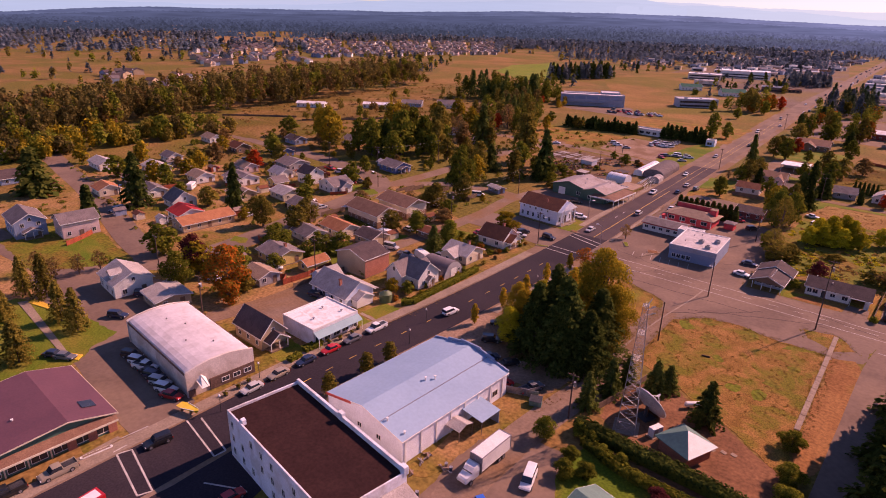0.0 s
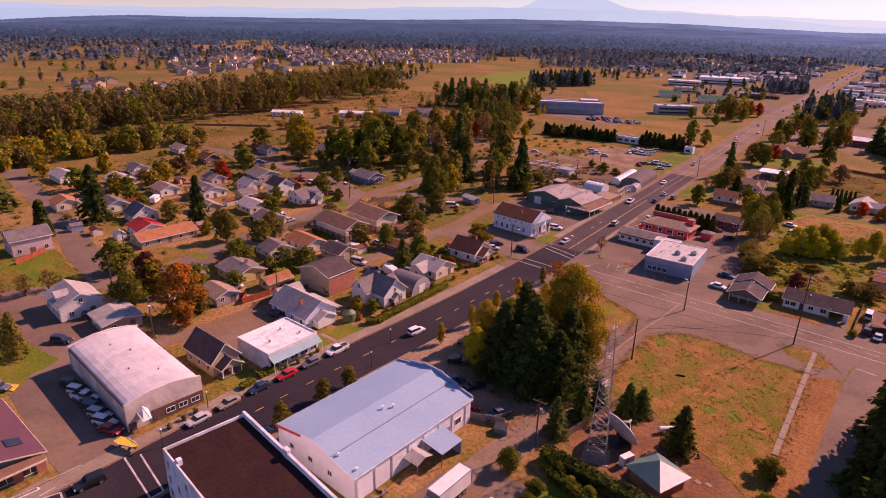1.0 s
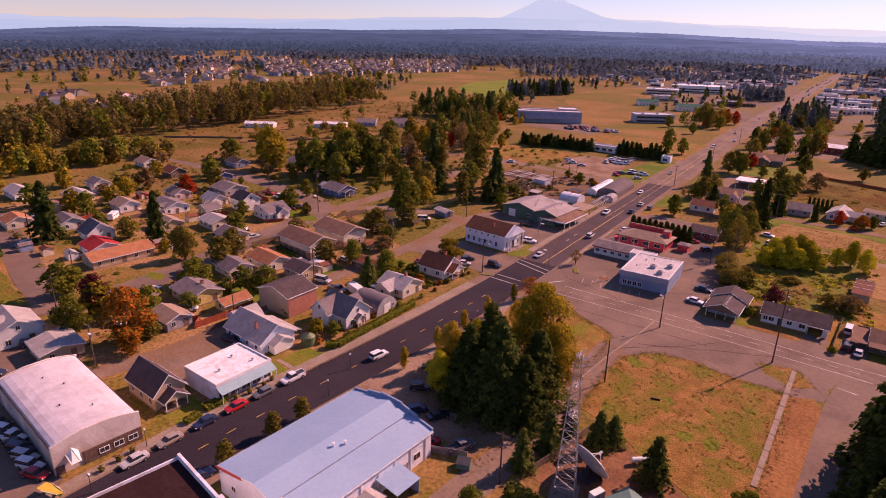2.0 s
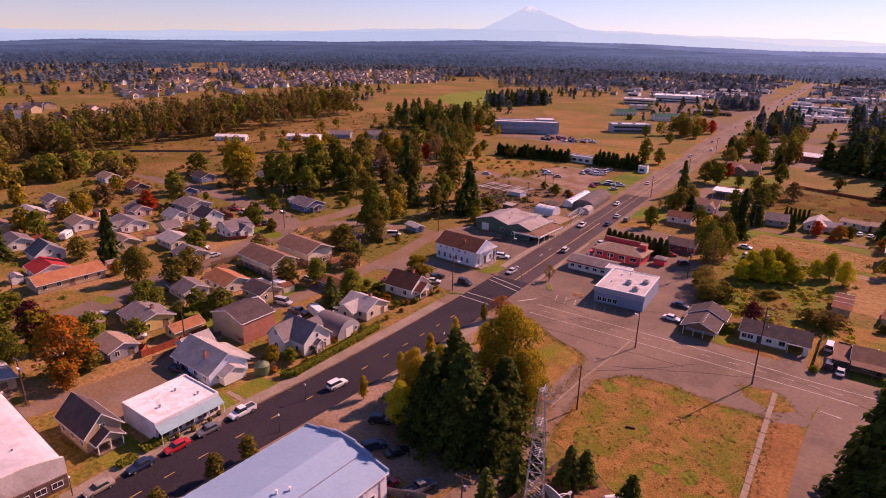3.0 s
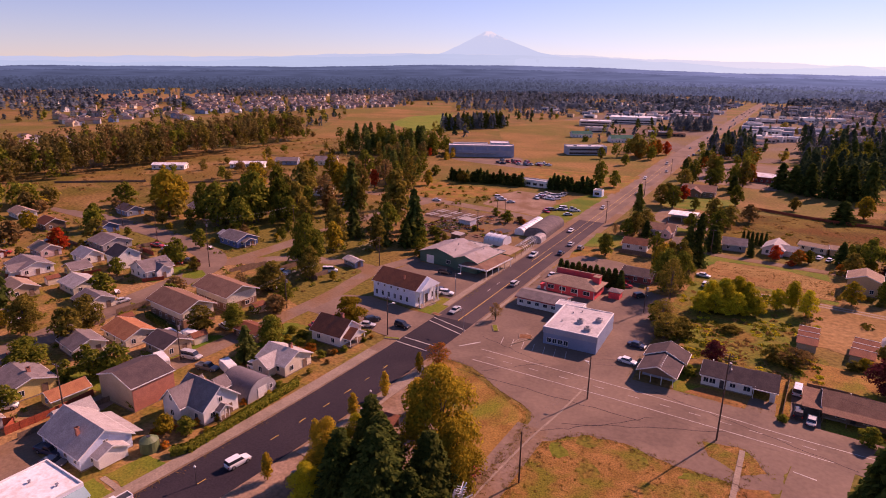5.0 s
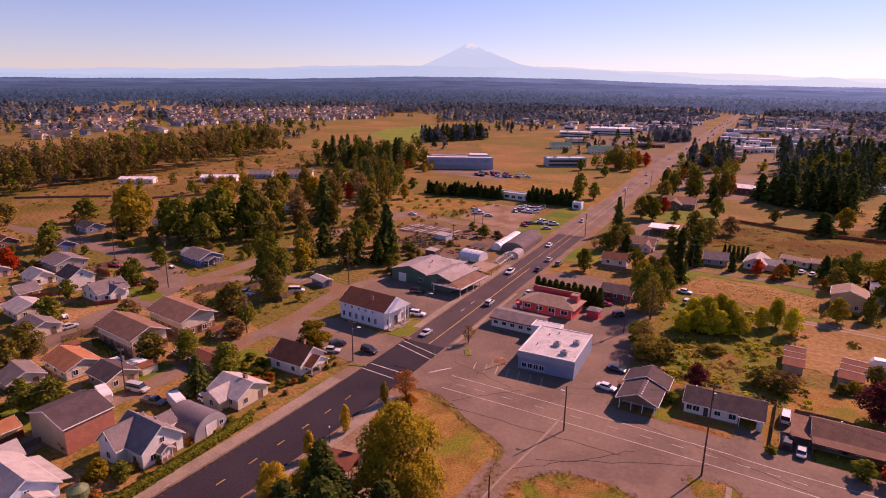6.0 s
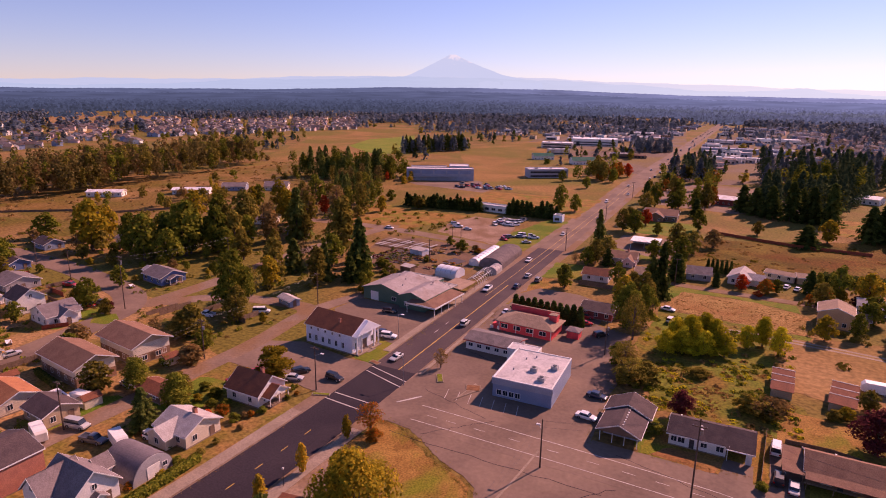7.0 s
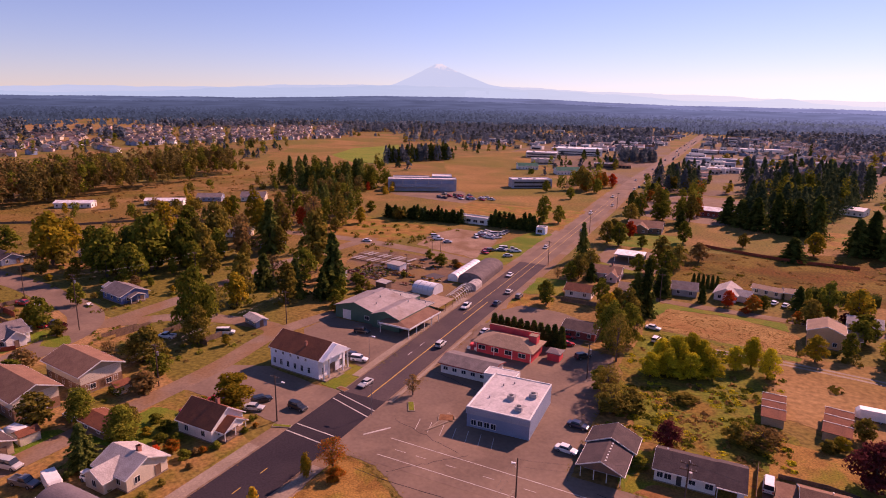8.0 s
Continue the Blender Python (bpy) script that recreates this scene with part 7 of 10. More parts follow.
# right of the road
for x, y, h, r, kind in ((67.7, 18.8, 6.4, 2.9, "broad:maroon"), (54.6, 28.5, 7.4, 4.6, "sparse:olive"), (54.2, 29.5, 4.6, 4.2, "bush:olive"), (58.6, 31.5, 6.0, 3.8, "bush:olive"), (52.5, 36, 8.6, 4.0, "sparse:olive"), (53, 37, 5, 3.6, "bush:bare"), (50, 40, 6, 3, "bush:green"), (50.9, 58.8, 14, 4.6, "sparse:olive"), (47.8, 66, 15, 5.0, "broad:green"), (52, 72, 13, 4.6, "broad:green"), (49.5, 87, 13, 4.4, "broad:olive"),
                         (53.2, 101, 20, 3.6, "fir:fir"), (50.5, 96, 16, 3.4, "fir:lightfir"), (60.6, 53, 7, 3.2, "broad:chartreuse"), (66.5, 58.6, 10.4, 4.2, "broad:chartreuse"), (72.5, 61, 9.6, 3.8, "broad:chartreuse"), (62.4, 60, 8.6, 3.6, "broad:chartreuse"), (69.5, 63, 10.2, 3.8, "broad:chartreuse"), (64.5, 54.8, 8.2, 3.4, "broad:chartreuse"), (70.0, 56.2, 7.4, 3.4, "broad:chartreuse"), (75.2, 58, 6.6, 3.0, "broad:chartreuse"), (67, 56, 5, 3.6, "bush:chartreuse"), (62, 56.5, 5, 3.4, "bush:chartreuse"), (73, 58, 4.6, 3.2, "bush:chartreuse"), (84.6, 71, 9, 2.8, "poplar:chartreuse"), (80.5, 67, 7, 3.0, "broad:chartreuse"), (88.5, 66, 8.5, 3.2, "broad:chartreuse"),
                         (101, 84, 8, 3.4, "broad:gold"), (85.4, 26.6, 5.4, 4.2, "sparse:bare"), (85.0, 26.0, 3.4, 3.4, "bush:olive"), (80.5, 28.5, 4.0, 3.2, "bush:olive"), (87.5, 31, 3.2, 2.6, "bush:bare"), (103.4, -2.6, 4.6, 2.6, "broad:scarlet"), (98.4, -3.2, 4.2, 2.4, "bush:green"), (83.4, -2.2, 1.8, 1.4, "bush:green"), (63.5, 9.4, 2.6, 2.0, "bush:green"), (70, 42, 2.2, 3.4, "bush:olive"), (104, 21, 9.6, 5.6, "broad:maroon"), (105.6, 41, 5.4, 2.6, "broad:olive"), (98, 32.5, 2.6, 2.2, "bush:olive"), (100.6, 34.6, 3.0, 2.2, "bush:gold"),
                         (18.0, 166, 17.5, 3.6, "fir:lightfir"), (24.5, 152, 9, 4.4, "broad:olive"), (17.3, 106.2, 5.0, 2.2, "bush:yellow"), (15.5, 132, 5, 2.2, "sparse:bare"), (21, 140, 7, 3.2, "broad:olive"), (44, 155, 9, 4, "broad:green"), (55, 150, 13, 5, "broad:green"), (48, 118, 8, 3.2, "broad:green"), (56, 126, 11, 4, "thuja:fir"), (70, 126, 6, 1.8, "thuja:fir"),
                         (78.6, 125.6, 6, 2.8, "broad:scarlet"), (86.4, 123.6, 6, 3.2, "broad:orange"), (90, 127.5, 5.4, 2.6, "broad:green"), (103, 119, 8.6, 4.2, "broad:olive"), (108.6, 133, 4.6, 2.6, "bush:scarlet"), (110, 127.5, 4.2, 2.6, "bush:gold"), (114, 125.5, 3.6, 2.4, "bush:maroon"), (118, 131, 4.4, 3, "bush:maroon"), (100, 122, 3, 2, "bush:orange"), (84, 120.5, 2.2, 1.8, "bush:scarlet"), (116, 108, 9, 5, "broad:green"), (122, 96, 8, 4.4, "broad:chartreuse"), (58, 172, 11, 5, "broad:olive"), (50, 182, 12, 5, "broad:olive"), (66, 190, 9, 4.6, "broad:bare"), (28, 205, 12, 5, "broad:green"), (22, 226, 10, 4.4, "broad:olive"), (30, 228, 9, 4, "broad:scarlet")):
    tree(x, y, h, r, kind, "near" if y < 75 and h > 6 else "mid")
for k in range(11):
    tree(13.8 + 2.1 * k, 62.6 - 0.12 * k, 6.8 - 0.3 * (k % 3), 1.9, "thuja:fir", "mid", "dark green conical cypress of a row", "cypress row behind the restaurant")
for k in range(6):
    tree(66 + 1.7 * k, 146, 5.6, 1.1, "thuja:fir", "mid", "dark green conical cypress of a row", "cypress hedge")
rs = random.Random(21)
for x, y, h in ((134, 240, 20), (141, 245, 24), (147, 238, 18), (105.3, 213, 12), (151, 256, 21), (92, 286, 21), (102, 283, 25), (112, 280, 23), (121, 278, 26), (84, 294, 18), (77, 302, 18)):
    tree(x, y, h * 0.9, 6.8, rs.choice(("fir:fir", "fir:fir", "fir:lightfir")), "mid", group="fir wood")
for k in range(16):
    y = -37 - 5.7 * k
    tree(93.5 + rs.uniform(-2.5, 6), y + rs.uniform(-2, 2), rs.uniform(18, 28), rs.uniform(5, 6.6), "fir:fir", "near", group="tall firs along the lane")
for k in range(10):
    tree(rs.uniform(16, 60), rs.uniform(262, 330), rs.uniform(9, 17), rs.uniform(3.6, 5.6), rs.choice(("broad:green", "broad:green", "broad:olive", "fir:fir", "broad:orange")), "mid", group="trees along the road")
# windbreaks and groves beyond the store
for k in range(24):
    tree(-112 + 2.1 * k + rs.uniform(-0.6, 0.6), 214 + 0.18 * k + rs.uniform(-1, 1), rs.uniform(6, 9.5), rs.uniform(2.4, 3.2), "fir:fir", "far", group="dark windbreak")
for k in range(12):
    tree(-46 + 2.6 * k + rs.uniform(-0.6, 0.6), 219 + rs.uniform(-1.5, 1.5), rs.uniform(6, 10), rs.uniform(2.6, 3.4), "fir:fir", "far", group="dark windbreak")
for x, y, h, r, kind in ((-22, 243, 17, 5.4, "broad:green"), (-14, 248, 11, 4.2, "broad:green"), (-100, 208, 8, 4.4, "broad:olive"), (-34.4, 404, 20, 7, "broad:olive"), (-28, 392, 17, 6, "broad:olive"), (-20, 420, 14, 5, "broad:orange"), (-14, 430, 12, 5, "broad:scarlet"), (-130, 226, 7, 4, "bush:green"),
                         (-30, 346, 9, 4, "broad:green"), (-56, 372, 10, 4, "broad:green"), (-44, 440, 12, 5, "broad:green")):
    tree(x, y, h, r, kind, "mid")
for x, y, h, r, kind in ((-156, 54, 18, 5.6, "broad:green"), (-149, 57, 19.5, 5.4, "broad:olive"), (-141, 60, 18, 5.4, "fir:fir"), (-134, 66, 20, 6.0, "broad:green"), (-127, 74, 21, 6.4, "broad:green"), (-122, 80, 18, 5.6, "broad:olive"), (-138, 72, 20, 6, "broad:green"), (-146, 66, 17, 5, "fir:lightfir"), (-118, 70, 13, 5.0, "broad:green"),
                         (-196, 63, 19, 6.2, "broad:gold"), (-191, 69, 16, 5.2, "broad:gold"), (-215, 55, 12, 6.4, "broad:green"), (-187, 21, 10.5, 4.8, "broad:green"), (-194, 43.6, 5, 3.6, "bush:gold"), (-178, 45, 8, 3.6, "sparse:bare"), (-101, 3.6, 3.8, 2.2, "bush:maroon"), (-127, 136, 19, 5.4, "broad:olive"), (-96, 123, 17, 5.0, "sparse:olive"), (-134, 116, 16, 4.6, "sparse:bare")):
    tree(x, y, h, r, kind, "mid", group="tall trees behind the street")
# the leafy blocks behind the church and the garden store
def clear(x, y, r):
    return all((x - a) ** 2 + (y - c) ** 2 > (r + d) ** 2 for a, c, d in TAKEN)


ROADS = [(-98, 15, -84, 28), (-84, 28, -44, 36), (-96, 14, -95, 48), (-95, 48, -88, 160), (-100, 9, -130, 23), (-130, 23, -240, 34), (-43, -112, -44, 36), (-84, -100, -99, 22), (-86, -104, -330, -44), (-38, 60, -45, 34)]


def off_road(x, y, gap=6.0):
    for x0, y0, x1, y1 in ROADS:
        t = max(0, min(1, ((x - x0) * (x1 - x0) + (y - y0) * (y1 - y0)) / ((x1 - x0) ** 2 + (y1 - y0) ** 2)))
        if math.hypot(x - x0 - t * (x1 - x0), y - y0 - t * (y1 - y0)) < gap:
            return False
    return True


made = 0
while made < 34:
    x, y = rs.uniform(-190, -58), rs.uniform(44, 190)
    if (x > -90 and y > 84) or (x < -150 and y < 90) or not clear(x, y, 1.0) or not off_road(x, y):
        continue
    big = rs.random() < 0.7
    h = rs.uniform(11, 21) if big else rs.uniform(5, 10)
    tree(x, y, h, h * rs.uniform(0.30, 0.40), rs.choice(("broad:green", "broad:gold", "broad:olive", "broad:gold", "fir:lightfir", "broad:green", "broad:olive", "sparse:bare")), "mid", group="trees of the leafy blocks")
    made += 1
# between the houses right of the road
made = 0
while made < 26:
    x, y = rs.uniform(20, 132), rs.uniform(82, 245)
    if not clear(x, y, 2.0) or (52 < x < 104 and y < 126) or (x > 50 and 146 < y < 226) or (x < 34 and 160 < y < 200):
        continue
    h = rs.uniform(6, 13)
    tree(x, y, h, h * rs.uniform(0.34, 0.44), rs.choice(("broad:green", "broad:olive", "broad:green", "fir:fir", "broad:gold")), "mid", group="trees between the houses")
    made += 1
# garden trees and shrubs of the neighbourhood
for k in range(135):
    x, y = rs.uniform(-235, -48), rs.uniform(-100, 60)
    if not off_road(x, y, 6.5) or not clear(x, y, 0.5) or (x > -100 and y > 20):
        continue
    h = rs.choice((2.2, 2.8, 3.5, 5, 6.5, 8, 10))
    tree(x, y, h, h * rs.uniform(0.42, 0.6) if h > 3 else h * 0.7, ("bush:" if h < 3 else "broad:") + rs.choice(("green", "green", "olive", "olive", "gold", "bare")), "far" if x < -150 else "mid", group="garden trees")
for k in range(40):
    tree(rs.uniform(-32, -14), rs.uniform(-72, -8), rs.uniform(0.8, 1.8), rs.uniform(0.6, 1.3), "bush:" + rs.choice(("green", "olive", "bare", "orange", "gold")), "far", group="garden shrubs")


def hedge(line, w, h, leaf, label, per=60):
    """A clipped hedge of leaf clumps round a dark core."""
    o = thing("hedge", label, "hedge")
    rg = np.random.default_rng(int(abs(line[0][0]) * 10))
    for (x0, y0), (x1, y1) in zip(line, line[1:]):
        far = math.hypot(x1 - x0, y1 - y0)
        n = int(far * per)
        t, s = rg.random(n), rg.uniform(-1, 1, n)
        z = rg.random(n) ** 0.5 * h
        edge = rg.random(n) < 0.6
        s = np.where(edge, np.sign(s) * rg.uniform(0.85, 1.08, n), s)
        z = np.where(edge, z, h * rg.uniform(0.9, 1.06, n))
        ux, uy = (x1 - x0) / far, (y1 - y0) / far
        p = np.stack([x0 + ux * far * t + uy * s * w / 2, y0 + uy * far * t - ux * s * w / 2, z], 1)
        nn = np.stack([uy * s, -ux * s, np.where(edge, 0.4, 1.2)], 1) + rg.normal(size=(n, 3)) * 0.35
        part("foliage", quads("foliage", p, nn, 0.30, "leaf_" + leaf), "leaf_green", o)
        part("hedge_core", Build().slab([(x0 + uy * w * 0.4, y0 - ux * w * 0.4), (x1 + uy * w * 0.4, y1 - ux * w * 0.4), (x1 - uy * w * 0.4, y1 + ux * w * 0.4), (x0 - uy * w * 0.4, y0 + ux * w * 0.4)], 0, h * 0.85), "leaf_fir", o)


hedge([(43, -90.2), (52.5, -91.2), (67, -92), (80, -94)], 2.4, 2.6, "fir", "tall dark clipped hedge along the yard")
hedge([(46, -93.5), (54, -96.5), (68, -97.5)], 1.6, 1.8, "green", "second dark hedge inside the garden")
hedge([(-15.0, -72.6), (-13.0, -70.7), (-12.9, -57), (-12.7, -41.5)], 1.7, 1.5, "green", "long clipped hedge along the pavement", 90)
hedge([(-15.8, -104.4), (-15.4, -99.8)], 1.8, 1.3, "green", "low clipped hedge before the store")
hedge([(-15.0, -109.2), (-15.3, -106.0)], 1.5, 1.1, "green", "low clipped hedge of a front garden")
hedge([(106, 152.6), (116, 151.4), (128, 152.6)], 4.6, 3.6, "fir", "tall dark hedge at the foot of the meadow")
hedge([(-62, -36.5), (-76, -33.5)], 1.2, 1.8, "fir", "dark hedge between two gardens")


# ---- weeds and low brush, joined ----
def brush(name, area, n, leaf, label, size, height, seed, keep=None):
    """Low clumps of brush spread over a four-cornered area."""
    rg = np.random.default_rng(seed)
    u, v = rg.random((2, n))
    A, B_, C_, D_ = (np.array(q, float) for q in area)
    c = (A * (1 - u)[:, None] + B_ * u[:, None]) * (1 - v)[:, None] + (D_ * (1 - u)[:, None] + C_ * u[:, None]) * v[:, None]
    ok = np.array([clear(x, y, 0.6) and off_road(x, y, 5.0) and (keep is None or keep(x, y)) for x, y in c])
    c = c[ok]
    per = 18
    r = rg.uniform(0.5, 1.0, len(c)) * size
    p = np.repeat(np.c_[c, np.zeros(len(c))], per, 0)
    way = rg.normal(size=(len(p), 3))
    way /= np.linalg.norm(way, axis=1, keepdims=True)
    way[:, 2] = abs(way[:, 2])
    p = p + way * np.repeat(r, per)[:, None] * [1, 1, height] * rg.uniform(0.6, 1.0, (len(p), 1))
    o = new(name, quads(name, p, way + rg.normal(size=p.shape) * 0.35, 0.36 * np.repeat(r, per), "leaf_" + leaf))
    tagged(o, label, "brush", "", "stuff")


brush("brush", ((96, 60), (170, 60), (190, 150), (96, 140)), 120, "olive", "olive brush at the edge of the field", 2.2, 0.9, 3)
brush("brush", ((-235, -110), (-46, -110), (-46, 34), (-235, 34)), 800, "green", "low shrubs between the gardens", 1.25, 0.95, 6)
brush("brush", ((-235, -110), (-46, -110), (-46, 34), (-235, 34)), 420, "bare", "dry brown weeds between the gardens", 1.1, 0.6, 7)
brush("brush", ((-235, 34), (-56, 34), (-56, 200), (-235, 200)), 260, "olive", "olive undergrowth of the leafy blocks", 1.9, 0.9, 8)
brush("brush", ((-235, 34), (-56, 34), (-56, 200), (-235, 200)), 190, "green", "green undergrowth of the leafy blocks", 2.0, 0.9, 9)
brush("brush", ((-380, 60), (-180, 60), (-180, 380), (-340, 380)), 420, "bare", "brown weeds of the rough pasture", 2.2, 0.6, 10)
brush("brush", ((12, -30), (36, -46), (36, -60), (8, -60)), 60, "gold", "fallen leaves and weeds under the trees", 0.7, 0.5, 11)
brush("brush", ((54, 20), (92, 18), (92, 84), (54, 86)), 300, "green", "low green weeds over the field", 1.5, 0.35, 1, lambda x, y: noise.noise(Vector((x * 0.09, y * 0.09, 3))) > -0.05)
brush("brush", ((54, 20), (92, 18), (92, 84), (54, 86)), 260, "chartreuse", "yellow-green weeds over the field", 1.2, 0.3, 2, lambda x, y: noise.noise(Vector((x * 0.09, y * 0.09, 3))) > -0.15)
brush("brush", ((54, 20), (92, 18), (92, 84), (54, 86)), 120, "bare", "dry brown weeds over the field", 1.4, 0.4, 12, lambda x, y: noise.noise(Vector((x * 0.09, y * 0.09, 3))) < 0.05)


# tufts of grass along the edges of lots and lawns
def fringe(name, line, leaf, label, seed, spread=0.7, per=3.5, size=0.13):
    rg = np.random.default_rng(seed)
    c = []
    for (x0, y0), (x1, y1) in zip(line, line[1:]):
        n = int(math.hypot(x1 - x0, y1 - y0) * per)
        t = rg.random(n)
        c.append(np.stack([x0 + (x1 - x0) * t, y0 + (y1 - y0) * t], 1) + rg.normal(size=(n, 2)) * spread)
    c = np.concatenate(c)
    k = 7
    p = np.repeat(np.c_[c, np.full(len(c), 0.05)], k, 0) + rg.normal(size=(len(c) * k, 3)) * [0.2, 0.2, 0.02] + [0, 0, 0.05]
    nn = rg.normal(size=p.shape) * 0.5 + [0, 0, 1.5]
    o = new(name, quads(name, p, nn, size * rg.uniform(0.5, 1.0, len(p)), "leaf_" + leaf))
    tagged(o, label, "grass", "", "stuff")


CORNER = [(9, -12.5), (17, -14.5), (28, -21), (36.5, -26), (38.5, -35), (37, -55)]
LOT = [(42.6, -56), (42.2, -45), (43.4, -34), (49.3, -27.5), (56.8, -27.4), (66, -28.7), (76, -29.4)]
ISLAND = [(71.6, -22.8), (69.8, -18.2), (76.1, -16.6), (79.4, -19), (81.2, -22.9), (77, -25.8)]
for i, (line, leaf) in enumerate(((CORNER, "olive"), (CORNER, "bare"), (LOT, "olive"), (LOT, "bare"), (ISLAND, "olive"), ([(76.2, -20), (75.6, -66)], "olive"), ([(77.8, -20), (77, -66)], "bare"), ([(52, -1), (52, 40), (50, 62), (36, 66)], "olive"), ([(7.5, 12), (9, 40), (7, 66)], "bare"),
                                  ([(62, 0), (84, 1), (88, -1)], "bare"), ([(-13.4, -118), (-12.4, -100), (-10.6, -80), (-8.4, -50), (-7.4, -20)], "bare"), ([(-5, 26), (-8, 60), (-8, 95)], "olive"), ([(38.8, -40), (37.2, -70), (35, -90)], "bare"), ([(43, -52), (43.6, -66)], "olive"))):
    fringe("grass_tuft", line, leaf, "dry grass tufts along the edge of the asphalt", 50 + i)
brush("stubble", ((57, 91), (98, 87), (98, 105), (60, 112)), 520, "straw", "scattered dry tussocks on the fallow field", 0.5, 0.16, 31)
for leaf, n, seed in (("straw", 420, 34), ("olive", 240, 35), ("bare", 260, 36)):
    brush("tussock", ((43, -58), (44, -30), (76, -30), (75, -72)), n, leaf, "low tussocks of the vacant lot", 0.42, 0.22, seed, lambda x, y: noise.noise(Vector((x * 0.16, y * 0.16, seed))) > -0.05)
brush("stubble", ((56, 22), (90, 20), (90, 50), (56, 56)), 420, "straw", "dry tussocks among the weeds", 0.8, 0.4, 33, lambda x, y: noise.noise(Vector((x * 0.08, y * 0.08, 7))) > 0.0)
brush("weed_patch", ((60, 150), (200, 150), (220, 240), (60, 206)), 150, "bare", "flat rusty weeds on the meadow", 2.0, 0.10, 23)
brush("weed_patch", ((60, 150), (200, 150), (220, 240), (60, 206)), 160, "olive", "flat olive weeds on the meadow", 2.2, 0.10, 24, lambda x, y: noise.noise(Vector((x * 0.03, y * 0.05, 4))) > 0.0)


# ---- vehicles ----
def loft(sections):
    """A body through cross-sections of (along, half width low, half width high, bottom, top)."""
    b = Build()
    v, f = [], []
    for y, wl, wh, z0, z1 in sections:
        zm = z0 + (z1 - z0) * 0.55
        v += [(-wl * 0.94, y, z0), (wl * 0.94, y, z0), (wl, y, zm), (wh, y, z1), (-wh, y, z1), (-wl, y, zm)]
    n = len(sections)
    for i in range(n - 1):
        for k in range(6):
            f.append((6 * i + k, 6 * i + (k + 1) % 6, 6 * i + 6 + (k + 1) % 6, 6 * i + 6 + k))
    f += [tuple(range(5, -1, -1)), tuple(range(6 * n - 6, 6 * n))]
    return b.add(v, f)


CARS = {}
WHEEL = {}


def wheel(parent, x, y, r, w=0.24):
    if r not in WHEEL:
        t, m = Build(), Build()
        t.beam((-w / 2, 0, 0), (w / 2, 0, 0), 2 * r, sides=14)
        m.beam((-w / 2 - 0.012, 0, 0), (w / 2 + 0.012, 0, 0), 1.2 * r, sides=10)
        WHEEL[r] = t.mesh("tyre", M["rubber"]), m.mesh("rim", M["steel"])
    o = part("wheel", WHEEL[r][0], "rubber", parent, m=Matrix.Translation((x, y, r)))
    part("rim", WHEEL[r][1], "steel", o)


